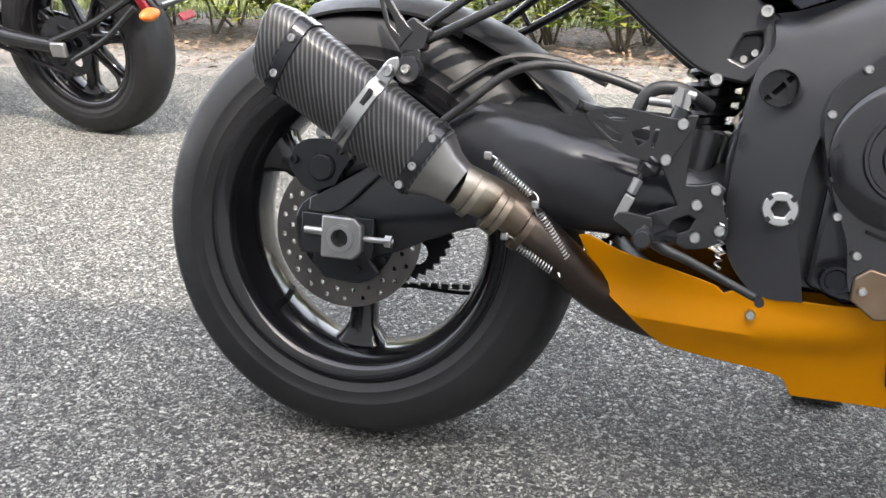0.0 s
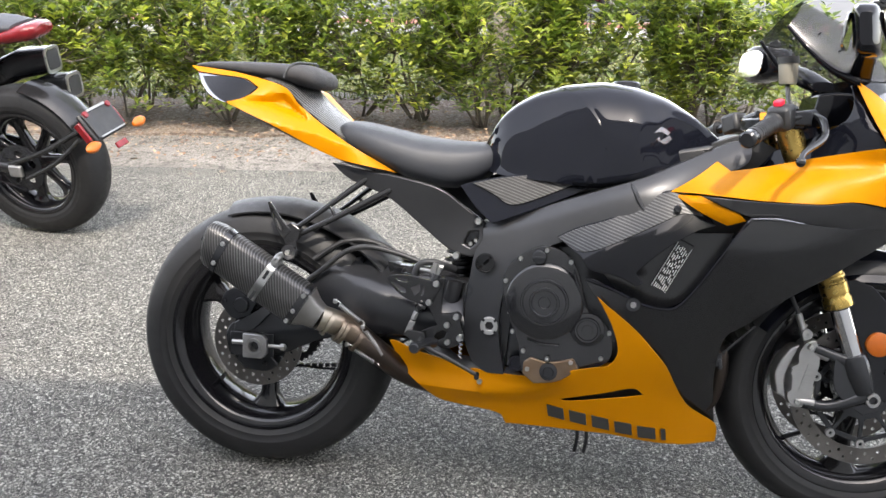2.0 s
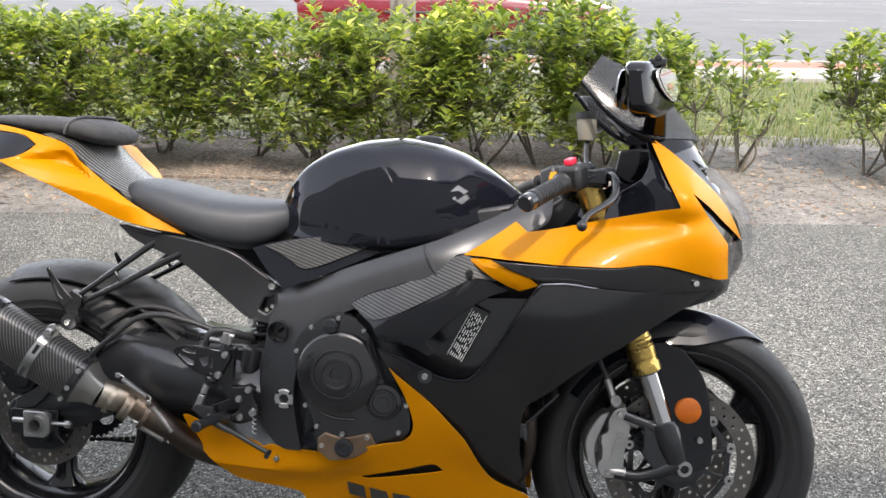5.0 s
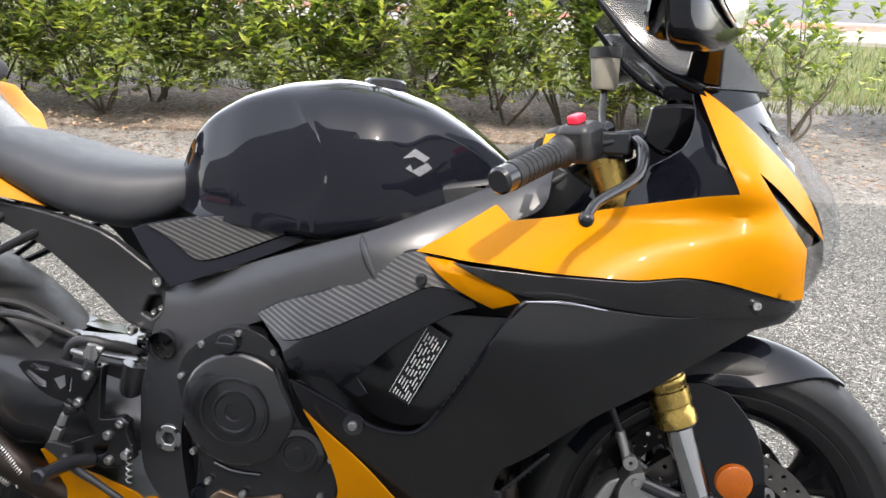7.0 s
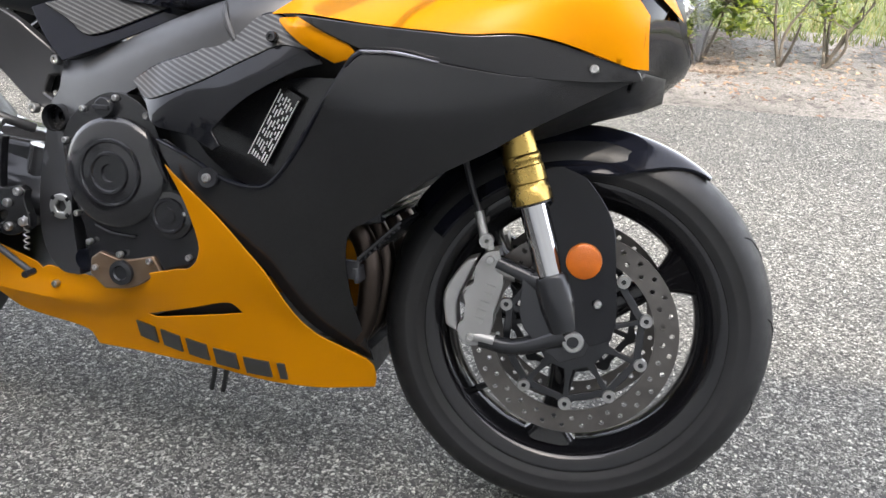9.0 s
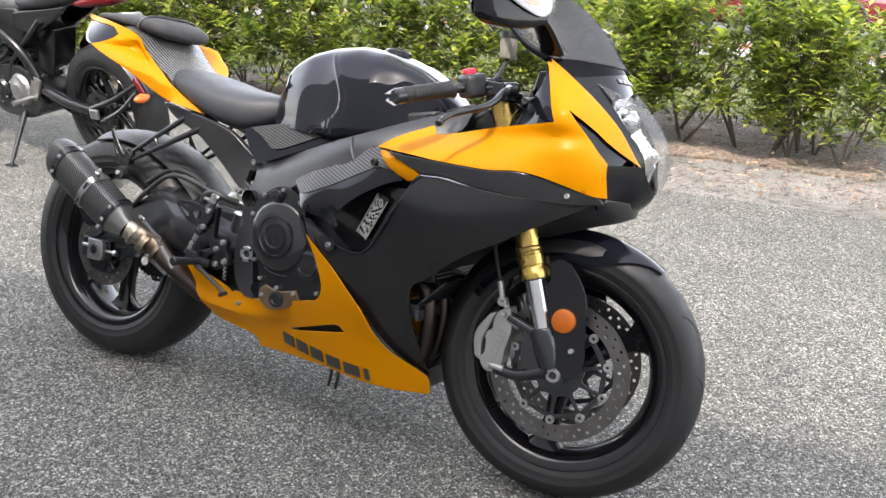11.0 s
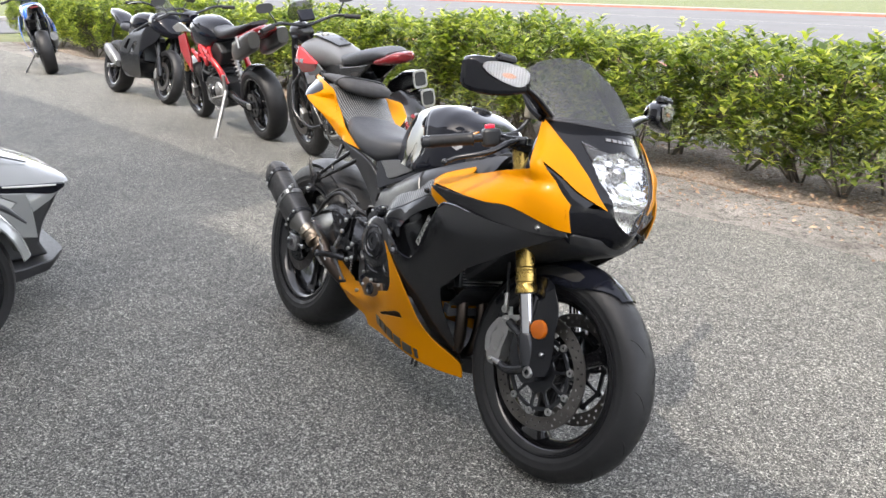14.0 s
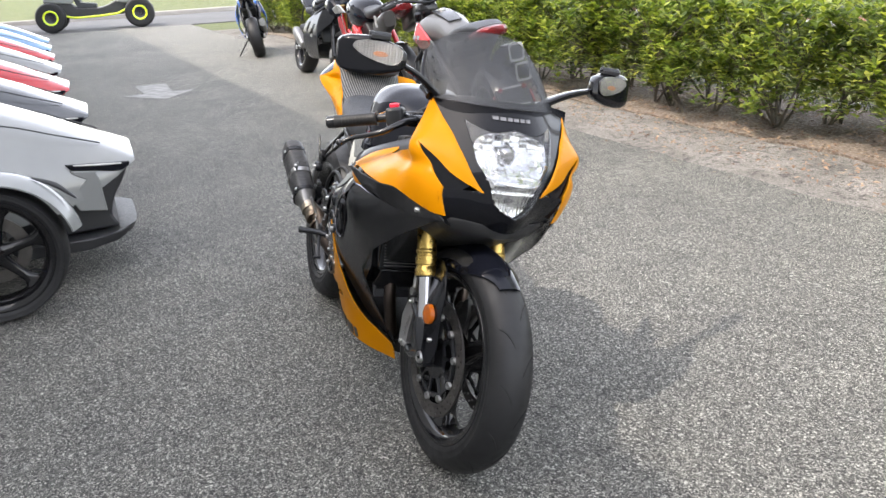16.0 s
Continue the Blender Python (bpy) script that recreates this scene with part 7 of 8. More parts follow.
for s in BOTH:
    off = Matrix.Translation((0, 0, 0) if s < 0 else (-0.05, 0.085, -0.006))
    rows = []
    for y, x1, x0, z0, z1 in ((0.236, 1.3, 1.272, 1.035, 1.07), (0.25, 1.303, 1.25, 1.024, 1.084), (0.29, 1.286, 1.226, 1.01, 1.097), (0.33, 1.269, 1.213, 1.004, 1.1), (0.365, 1.252, 1.206, 1.006, 1.096), (0.384, 1.24, 1.205, 1.013, 1.089), (0.392, 1.23, 1.209, 1.022, 1.078)):
        rows.append([((x0 + x1) / 2 + a - 0.12 * b, s * y, (z0 + z1) / 2 + b) for a, b in rounded((x1 - x0) / 2, (z1 - z0) / 2, 28, 5.0)])
    mirror = part("mirror", moved(loft(rows), off), BLACK_COWL, bike, "black fairing mirror with built-in indicator", 35)
    part("mirror_glass", moved(loft([[(0.0, a, b) for a, b in rounded(0.056, 0.034, 28, 3.2)], [(0.003, a, b) for a, b in rounded(0.056, 0.034, 28, 3.2)]]), off @ Matrix.Translation((1.209, s * 0.312, 1.052)) @ pose(0, 0, 0, 0, 6, s * 20)), CHROME, mirror)
    part("fold_hinge", moved(merge(box(1.262, s * 0.3, 1.1, 0.03, 0.05, 0.012), rod((1.262, s * 0.272, 1.107), (1.262, s * 0.328, 1.107), 0.006)), off), BLACK_CAST, mirror, bevel=0.002)
    leaf = [(s * y, z) for y, z in ((0.364, 1.07), (0.356, 1.083), (0.322, 1.09), (0.27, 1.087), (0.249, 1.075), (0.253, 1.052), (0.272, 1.038), (0.308, 1.042), (0.345, 1.055))]
    ind = part("indicator_lens", moved(panel_mesh(leaf, lambda u, v: (mirror_front(abs(u)) + 0.006 - 0.12 * (v - 1.052), u, v), lambda u, v: (-1, 0, 0), 0.002, 0.01, 4, 70), off), GLASS, mirror, "clear striped indicator lens", 30)
    ind.visible_shadow = False
    part("lens_reflector", moved(panel_mesh(leaf, lambda u, v: (mirror_front(abs(u)) + 0.001 + 0.0006 * math.cos(u * 900) - 0.12 * (v - 1.052), u, v), lambda u, v: (-1, 0, 0), 0.002, 0.0025, 4, 70), off), SIGNAL_REFLECTOR, ind, "silvered ribbed reflector", 20)
    bulb = [(s * 0.3 + 0.017 * math.cos(q), 1.06 + 0.0065 * math.sin(q)) for q in [2 * math.pi * i / 14 for i in range(14)]]
    part("indicator_bulb", moved(panel_mesh(bulb, lambda u, v: (mirror_front(abs(u)) + 0.0035 - 0.12 * (v - 1.052), u, v), lambda u, v: (-1, 0, 0), 0.002, 0.006, 1, 70), off), AMBER_BULB, ind, "amber bulb behind the lens")
    stalk = []
    a0, a1 = Vector((1.285, s * 0.14, 0.978)), off @ Vector((1.275, s * 0.255, 1.045))
    for q in span(0, 1, 6):
        c = a0.lerp(a1, q) + Vector((0, 0, 0.01 * math.sin(q * 3.14)))
        k = 0.02 - 0.007 * q
        stalk.append([(c.x + a * 1.2, c.y, c.z + b * 0.7) for a, b in rounded(k, k * 0.8, 16, 3.0)])
    part("mirror_stalk", loft(stalk), BLACK_COWL, mirror)


# ---- the other motorcycles ----
def paint(name, colour, rough=0.25, coat=0.8):
    return surface(name, colour, rough, vary=0.06, grain=25, coat=coat, dust=0.02)


SILVER_PAINT, RED_PAINT = paint("silver_paint", (0.085, 0.087, 0.09), 0.45, 0.15), paint("red_paint", (0.42, 0.015, 0.02))
WHITE_PAINT, BLUE_PAINT = paint("white_paint", (0.205, 0.213, 0.208)), paint("blue_paint", (0.02, 0.12, 0.5))
GREY_PAINT, PALE_BLUE = paint("grey_paint", (0.05, 0.055, 0.06)), paint("pale_blue_paint", (0.12, 0.25, 0.4))


def street_bike(m, label, wb, Rr, Rf, half, lean, turns=5):
    """What every parked machine has: wheels, fork, swingarm, engine, bars, stand."""
    b = group_of("motorcycle", m @ pose(0, 0, 0, -lean, 0, 0), label, "motorcycle", "motorcycles parked along the hedge")
    t0 = [radians(360 / turns * i + 20) for i in range(turns)]
    rw, _ = wheel("rear_wheel", 0, Rr, half, Rr, t0, "black cast wheel", b)
    fw, _ = wheel("front_wheel", wb, Rf, half * 0.7, Rf, t0, "black cast wheel", b)
    for s in BOTH:
        part("brake_disc", slab(ring_of(wb, Rf, 0.155, 40), s * 0.07, s * 0.075, 1, 180, 0, [ring_of(wb, Rf, 0.11, 32)]), DISC, fw, "steel brake disc")
        arm = part("swingarm_leg", tube([(0.0, s * 0.115, Rr), (0.25, s * 0.12, Rr + 0.03), (0.52, s * 0.1, Rr + 0.09)], [0.026, 0.03, 0.034], 10, 4), BLACK_SATIN, b)
        part("axle_block", box(0, s * 0.14, Rr, 0.06, 0.02, 0.05), ALLOY, arm, bevel=0.006)
        leg = part("fork_leg", tube([(wb, s * 0.1, Rf), (wb - 0.07, s * 0.1, Rf + 0.2)], 0.028, 14, 1, False), BLACK_CAST, b)
        part("fork_tube", tube([(wb - 0.065, s * 0.1, Rf + 0.19), (wb - 0.23, s * 0.1, 0.96)], 0.024, 14, 1, False), GOLD if "red trellis" in label else BLACK_SATIN, leg)
        part("caliper", slab([(wb - 0.17, Rf + 0.04), (wb - 0.12, Rf + 0.08), (wb - 0.1, Rf - 0.03), (wb - 0.15, Rf - 0.06)], s * 0.06, s * 0.11), ALLOY, leg, bevel=0.008)
    eng = part("engine", slab([(0.44, 0.32), (0.55, 0.24), (0.82, 0.24), (0.92, 0.32), (0.94, 0.42), (0.84, 0.5), (0.6, 0.52), (0.46, 0.47)], -0.14, 0.14), BLACK_CAST, b, "black engine", bevel=0.02)
    part("cylinder", slab([(0.64, 0.48), (0.86, 0.46), (0.98, 0.66), (0.78, 0.72)], -0.1, 0.1), BLACK_CAST, eng, bevel=0.01)
    part("cylinder_head", slab([(0.77, 0.68), (0.97, 0.63), (1.0, 0.71), (0.82, 0.76)], -0.125, 0.125), FRAME_GREY, eng, bevel=0.012)
    for k in range(7):
        part("cooling_fin", box(0.765 + 0.0145 * k, 0, 0.515 + 0.025 * k, 0.2, 0.25, 0.007, pose(0, 0, 0, 0, 16, 0)), BLACK_CAST, eng, bevel=0.0015)
    for s in BOTH:
        for cx, cz, r in ((0.6, 0.39, 0.088), (0.79, 0.37, 0.07)):
            prof = [(0, 0.03), (r * 0.4, 0.03), (r * 0.5, 0.022), (r * 0.86, 0.018), (r, 0.0)]
            lid = part("engine_cover", lathe([(q, s * w) for q, w in prof], 28, (cx, s * 0.14, cz)), ALLOY if r > 0.08 and s > 0 else BLACK_CAST, eng)
            bolts(lid, [(cx + r * 0.9 * math.cos(a), s * 0.155, cz + r * 0.9 * math.sin(a)) for a in (0.5, 1.55, 2.6, 3.65, 4.7, 5.75)], 0.007, (0, s, 0))
        part("hose", tube([(0.92, s * 0.11, 0.62), (0.88, s * 0.155, 0.56), (0.74, s * 0.15, 0.54), (0.66, s * 0.12, 0.6)], 0.012, 8, 5), BLACK_PLASTIC, eng)
        part("peg_bracket", slab([(0.4, 0.46), (0.46, 0.48), (0.53, 0.38), (0.5, 0.34), (0.46, 0.36)], s * 0.135, s * 0.148), ALLOY, eng, bevel=0.002)
        part("spar", tube([(0.46, s * 0.12, 0.46), (0.52, s * 0.14, 0.6), (0.66, s * 0.15, 0.7), (1.0, s * 0.11, 0.84), (1.22, s * 0.05, 0.9)], [0.03, 0.026, 0.024, 0.026, 0.03], 10, 5), RED_PAINT if "red trellis" in label else BLACK_SATIN, b)
    part("airbox", slab([(0.46, 0.74), (0.56, 0.62), (0.72, 0.68), (0.98, 0.78), (0.9, 0.82), (0.55, 0.82)], -0.11, 0.11), BLACK_PLASTIC, b, bevel=0.015)
    part("shock", merge(tube([(0.36, 0, 0.42), (0.48, 0, 0.74)], 0.016, 10, 1), tube([(0.37 + 0.0019 * k + 0.03 * math.cos(k * 0.8), 0.03 * math.sin(k * 0.8), 0.46 + 0.0042 * k) for k in range(56)], 0.0055, 6, 1, False)), ALLOY, b)
    part("header_pipe", tube([(0.98, 0.06, 0.55), (1.06, 0.07, 0.45), (0.98, 0.1, 0.27), (0.7, 0.12, 0.22)], 0.022, 12, 5), ALLOY, eng)
    part("chain", tube([(0.0, 0.105, Rr - 0.1), (0.3, 0.1, Rr - 0.02), (0.5, 0.1, Rr + 0.04)], 0.008, 6, 5), BLACK_CAST, rw)
    part("sprocket", slab(ring_of(0, Rr, 0.105, 36), 0.1, 0.106, 1, 180, 0, [ring_of(0.06 * math.cos(a), Rr + 0.06 * math.sin(a), 0.02, 8) for a in (0.3, 1.56, 2.8, 4.07, 5.3)]), BLACK_CAST, rw)
    bar = part("handlebar", tube([(wb - 0.36, -0.38, 1.04), (wb - 0.28, -0.22, 1.07), (wb - 0.25, 0, 1.03), (wb - 0.28, 0.22, 1.07), (wb - 0.36, 0.38, 1.04)], 0.012, 10, 6), BLACK_CAST, b)
    for s in BOTH:
        part("grip", tube([(wb - 0.365, s * 0.39, 1.04), (wb - 0.315, s * 0.28, 1.06)], 0.018, 12, 1, False), RUBBER, bar)
        part("lever", tube([(wb - 0.27, s * 0.25, 1.07), (wb - 0.26, s * 0.32, 1.06), (wb - 0.29, s * 0.39, 1.03)], 0.006, 8, 4), ALLOY, bar)
        part("mirror_stem", tube([(wb - 0.29, s * 0.24, 1.07), (wb - 0.3, s * 0.3, 1.17)], 0.006, 8, 1), BLACK_CAST, bar)
        part("mirror_head", moved(loft([[(x, a * k, c * k) for a, c in rounded(0.065, 0.035, 16)] for x, k in ((-0.01, 0.95), (0.0, 1.0), (0.02, 0.5))]), Matrix.Translation((wb - 0.3, s * 0.32, 1.19))), BLACK_PLASTIC, bar)
    part("footpeg", rod((0.5, 0.15, 0.36), (0.49, 0.27, 0.36), 0.013), ALLOY, b)
    part("radiator", box(0.99, 0, 0.56, 0.04, 0.26, 0.26, pose(0, 0, 0, 0, -15, 0)), BLACK_CAST, b, bevel=0.006)
    return b, rw, fw, eng


def kick_stand(b, a, foot, material, r=0.012):
    f = Vector(foot)
    part("side_stand", merge(tube([a, tuple(Vector(a).lerp(f, 0.5)), foot], [r * 1.2, r, r * 0.9], 10, 3), box(f.x, f.y, f.z, 0.07, 0.04, 0.012)), material, b, "side stand", bevel=0.002)


# naked machine with silver and red tank
b2, rw2, fw2, eng2 = street_bike(pose(-1.62, 1.5, 0, 0, 0, 175.5), "black naked motorcycle with silver and red tank", 1.56, 0.335, 0.335, 0.08, 7, 7)
ft2 = cushion("fuel_tank", [(0.5, 0.8, 0.845, 0.08), (0.56, 0.77, 0.885, 0.105), (0.72, 0.75, 0.93, 0.12), (0.86, 0.74, 0.95, 0.15), (1.02, 0.74, 0.965, 0.172), (1.14, 0.76, 0.945, 0.165), (1.22, 0.8, 0.9, 0.11)], SILVER_PAINT, "silver fuel tank", 36, 2.3, b2)
part("tank_pad", panel_mesh([(0.66, -0.045), (0.9, -0.06), (1.1, -0.05), (1.16, -0.03), (1.16, 0.03), (1.1, 0.05), (0.9, 0.06), (0.66, 0.045)], lambda u, v: (u, v, 0.93 + 0.052 * math.sin((u - 0.66) * 4.2) - 0.9 * v * v), lambda u, v: (0, 0, -1), 0.008, 0.03, 3, 40), BLACK_SATIN, ft2, "dark tank top panel")
part("filler_cap", moved(lathe([(0, 0.006), (0.026, 0.006), (0.03, 0.0), (0.03, -0.02)], 24), Matrix.Translation((0.98, 0, 0.985)) @ pose(0, 0, 0, 90, 0, 0)), ALLOY, ft2)
side_panel("tank_side", [(0.8, 0.815), (0.92, 0.86), (1.08, 0.915), (1.22, 0.9), (1.27, 0.82), (1.2, 0.73), (1.02, 0.735), (0.88, 0.76)], lambda x, z: 0.15 + 0.18 * max(0, x - 0.8) - 0.75 * max(0, x - 1.08) - 0.5 * abs(z - 0.81), RED_PAINT, 0.016, 0.02, parent=ft2, label="red tank side panel", bevel=0.005)
side_panel("side_trim", [(0.74, 0.775), (0.8, 0.812), (0.88, 0.757), (1.02, 0.732), (1.0, 0.715), (0.84, 0.735)], lambda x, z: 0.142, SILVER_PAINT, 0.012, 0.02, parent=ft2, bevel=0.004)
for i in range(3):
    side_panel("lettering_block", [(0.97 + 0.06 * i, 0.835), (1.015 + 0.06 * i, 0.84), (1.015 + 0.06 * i, 0.815), (0.97 + 0.06 * i, 0.81)], lambda x, z: 0.153 + 0.18 * max(0, x - 0.8) - 0.75 * max(0, x - 1.08) - 0.5 * abs(z - 0.81), DECAL_SILVER, 0.003, 0, (1,), parent=b2, bevel=0, n=1, corner=10)
cushion("seat", [(-0.1, 0.9, 0.935, 0.08), (0.05, 0.87, 0.95, 0.12), (0.25, 0.83, 0.93, 0.135), (0.45, 0.81, 0.89, 0.12), (0.56, 0.82, 0.88, 0.09)], VINYL, "black flat seat", 24, 3, b2)
cushion("tail_lamp", [(-0.2, 0.89, 0.93, 0.05), (-0.15, 0.865, 0.935, 0.09), (0.0, 0.85, 0.9, 0.11), (0.06, 0.86, 0.88, 0.1)], RED_LENS, "red tail unit", 20, 3, b2)
for s in BOTH:
    part("side_cover", slab([(0.08, 0.86), (0.3, 0.83), (0.55, 0.8), (0.58, 0.72), (0.42, 0.7), (0.26, 0.76), (0.14, 0.82)], s * 0.12, s * 0.095), BLACK_SATIN, b2, bevel=0.008)
    for pts in ([(0.3, 0.78), (0.62, 0.55), (0.72, 0.4)], [(1.25, 0.9), (0.9, 0.72), (0.55, 0.62)], [(1.25, 0.8), (1.1, 0.5), (0.9, 0.3)]):
        part("frame_tube", tube([(x, s * 0.13, z) for x, z in pts], 0.016, 10, 4), BLACK_SATIN, b2)
    part("crash_bar", tube([(1.2, s * 0.1, 0.75), (1.28, s * 0.19, 0.62), (1.2, s * 0.24, 0.45), (1.05, s * 0.2, 0.34), (0.9, s * 0.16, 0.36)], 0.014, 10, 6), BLACK_CAST, b2, "black crash bar")
part("front_mudguard", arc_shell(1.56, 0.335, lambda q: 0.352, radians(60), radians(130), lambda q: 0.07, 20, 10, 0.02), SILVER_PAINT, b2, "silver front mudguard")
part("headlamp", moved(lathe([(0, -0.075), (0.06, -0.07), (0.082, -0.05), (0.085, 0.0), (0.07, 0.06), (0.03, 0.08), (0, 0.08)], 28), Matrix.Translation((1.43, 0, 0.97)) @ pose(0, 0, 0, 0, 0, 90)), BLACK_SATIN, b2, "round black headlamp")
part("gauge", box(1.3, 0, 1.1, 0.03, 0.12, 0.09, pose(0, 0, 0, 0, 30, 0)), BLACK_GLOSS, b2, bevel=0.01)
part("fly_screen", moved(loft([[(0, a, c) for a, c in rounded(0.1, 0.08, 20)], [(0.004, a, c) for a, c in rounded(0.1, 0.08, 20)]]), Matrix.Translation((1.4, 0, 1.13)) @ pose(0, 0, 0, 0, -30, 0)), SMOKE, b2)
part("shock_guard", slab([(0.3, 0.72), (0.42, 0.76), (0.52, 0.5), (0.4, 0.46)], -0.07, 0.07), BLACK_SATIN, b2, bevel=0.01)
# rear mudguard, plate holder and lamps on an arm from the axle
rear_guard = part("rear_mudguard", arc_shell(0, 0.335, lambda q: 0.36, radians(152), radians(100), lambda q: 0.085, 16, 10, 0.025), BLACK_SATIN, b2, "black tyre hugger")
for s in BOTH:
    part("holder_arm", merge(tube([(0.03, s * 0.13, 0.36), (-0.16, s * 0.125, 0.43), (-0.33, s * 0.1, 0.52)], 0.012, 8, 4), tube([(-0.04, s * 0.13, 0.3), (-0.2, s * 0.125, 0.38), (-0.32, s * 0.1, 0.48)], 0.01, 8, 4)), BLACK_SATIN, rear_guard)
PM = Matrix.Translation((-0.38, 0, 0.535)) @ pose(0, 0, 0, 0, 33, 0)
holder = part("plate_holder", moved(box(0.015, 0, 0, 0.02, 0.21, 0.13), PM), BLACK_PLASTIC, rear_guard, "black number plate holder", bevel=0.008)
part("plate_face", moved(box(0.0, 0, 0, 0.008, 0.185, 0.115), PM), BLACK_PLASTIC, holder, bevel=0.004)
part("plate_bar", moved(box(-0.005, 0, 0.062, 0.006, 0.12, 0.01), PM), ALLOY, holder)
part("plate_bar", moved(box(-0.005, 0, -0.055, 0.006, 0.16, 0.006), PM), ALLOY, holder)
for s in BOTH:
    part("red_reflector", moved(lathe([(0, -0.008), (0.013, -0.006), (0.015, 0.0), (0.015, 0.006)], 16), PM @ Matrix.Translation((-0.004, s * 0.075, 0.052)) @ pose(0, 0, 0, 0, 0, -90)), RED_LENS, holder)
    part("side_reflector", moved(box(0.03, s * 0.115, -0.005, 0.03, 0.014, 0.085), PM), RED_LENS, holder, bevel=0.004)
    rows = [[(x - 0.01, s * (0.12 + y), z - 0.075) for x, z in rounded(0.014 * k, 0.018 * k, 14, 2.3)] for y, k in ((0.0, 0.5), (0.015, 0.9), (0.035, 1.25), (0.06, 1.1), (0.08, 0.6), (0.086, 0.15))]
    part("indicator", moved(loft(rows), PM), AMBER, holder, "orange indicator")
part("red_reflector", moved(box(0.0, 0.0, -0.115, 0.012, 0.07, 0.028), PM), RED_LENS, holder, bevel=0.004)
for dx, dz in ((-0.13, -0.07), (-0.03, 0.04)):
    part("muffler", loft([[(x, -0.15 + a, z + c) for a, c in rounded(w, w * 1.15, 20, 4)] for x, z, w in ((-0.05 - dx * 0.2 + dx, 0.7 + dz, 0.048), (0.1 + dx, 0.68 + dz, 0.055), (0.3 + dx, 0.6 + dz, 0.055), (0.42 + dx, 0.54 + dz, 0.03))]), BLACK_CAST, b2, "dark upswept silencer")
    ends = [[(-0.05 + 0.8 * dx - q, -0.15 + a, 0.7 + dz + c) for a, c in rounded(w, w * 1.15, 20, 5)] for q, w in ((0.0, 0.049), (0.006, 0.049), (0.006, 0.038), (-0.02, 0.038))]
    part("silencer_rim", loft(ends), STEEL, b2, "bright outlet rim")
    part("outlet", loft([[(-0.057 + 0.8 * dx + q, -0.15 + a, 0.7 + dz + c) for a, c in rounded(0.037, 0.042, 20, 5)] for q in (0.0, 0.004)]), BLACK_PLASTIC, b2)
kick_stand(b2, (0.62, 0.14, 0.26), (0.5, 0.36, 0.045), BLACK_CAST)

# supermoto style machine with a red trellis frame
CAN_GREY = paint("silencer_grey", (0.035, 0.034, 0.034), 0.3, 0.3)
b3, rw3, fw3, eng3 = street_bike(pose(-4.02, 1.62, 0, 0, 0, 181), "black and white motorcycle with red trellis frame", 1.55, 0.318, 0.3, 0.085, 8, 5)
cushion("fuel_tank", [(0.55, 0.82, 0.9, 0.1), (0.7, 0.74, 1.0, 0.15), (0.95, 0.72, 1.04, 0.16), (1.12, 0.75, 1.0, 0.13), (1.2, 0.8, 0.94, 0.08)], BLACK_GLOSS, "black fuel tank", 24, 2.6, b3)
side_panel("tank_cover", [(0.92, 0.92), (1.12, 0.99), (1.28, 0.95), (1.24, 0.9), (1.05, 0.91)], lambda x, z: 0.165, WHITE_PAINT, 0.02, 0.03, parent=b3, label="white side panel", bevel=0.006)
side_panel("shroud", [(1.1, 0.9), (1.25, 0.86), (1.3, 0.7), (1.2, 0.52), (1.12, 0.7)], lambda x, z: 0.15, RED_PAINT, 0.015, 0.03, parent=b3, label="red and black shroud", bevel=0.005)
cushion("seat", [(-0.2, 1.0, 1.03, 0.08), (0.0, 0.94, 1.0, 0.11), (0.3, 0.87, 0.96, 0.13), (0.55, 0.85, 0.95, 0.1), (0.7, 0.87, 0.97, 0.08)], VINYL, "black seat", 24, 3, b3)
cushion("tail", [(-0.38, 0.95, 1.0, 0.06), (-0.3, 0.92, 1.0, 0.1), (-0.1, 0.86, 0.96, 0.11), (0.1, 0.84, 0.92, 0.11)], RED_LENS, "dark red tail", 20, 3, b3)
for s in BOTH:
    TR = RED_PAINT
    zig = [(1.06, 0.74), (0.94, 0.64), (0.86, 0.78), (0.76, 0.62), (0.64, 0.78), (0.6, 0.62)]
    for p, q in zip(zig, zig[1:]):
        part("trellis_tube", rod((p[0], s * 0.155, p[1]), (q[0], s * 0.15, q[1]), 0.017), TR, b3, "red trellis tube")
    part("trellis_tube", rod((1.08, s * 0.15, 0.72), (0.6, s * 0.15, 0.66), 0.015), TR, b3, "red trellis tube")
    part("silencer", loft([[(x, s * 0.13 + a, z + c) for a, c in rounded(w, w * 1.25, 18, 3.2)] for x, z, w in ((-0.33, 0.9, 0.05), (-0.3, 0.89, 0.062), (0.0, 0.8, 0.065), (0.1, 0.76, 0.035))]), CAN_GREY, b3, "high-mounted dark grey silencer")
    part("silencer_strap", tube([(-0.16, s * 0.205, 0.93), (-0.19, s * 0.21, 0.84)], 0.012, 8, 1), STEEL, b3)
part("hugger", arc_shell(0, 0.318, lambda q: 0.342, radians(100), radians(40), lambda q: 0.075, 20, 10, 0.03), BLACK_SATIN, b3)
part("front_mudguard", arc_shell(1.55, 0.3, lambda q: 0.318, radians(50), radians(120), lambda q: 0.065, 18, 10, 0.02), WHITE_PAINT, b3, "white front mudguard")
part("headlamp_cowl", loft([[(x, a, z + c) for a, c in rounded(w, h, 18, 3)] for x, z, w, h in ((1.25, 0.97, 0.05, 0.06), (1.38, 0.96, 0.1, 0.1), (1.46, 0.93, 0.08, 0.07), (1.49, 0.91, 0.03, 0.03))]), BLACK_GLOSS, b3)
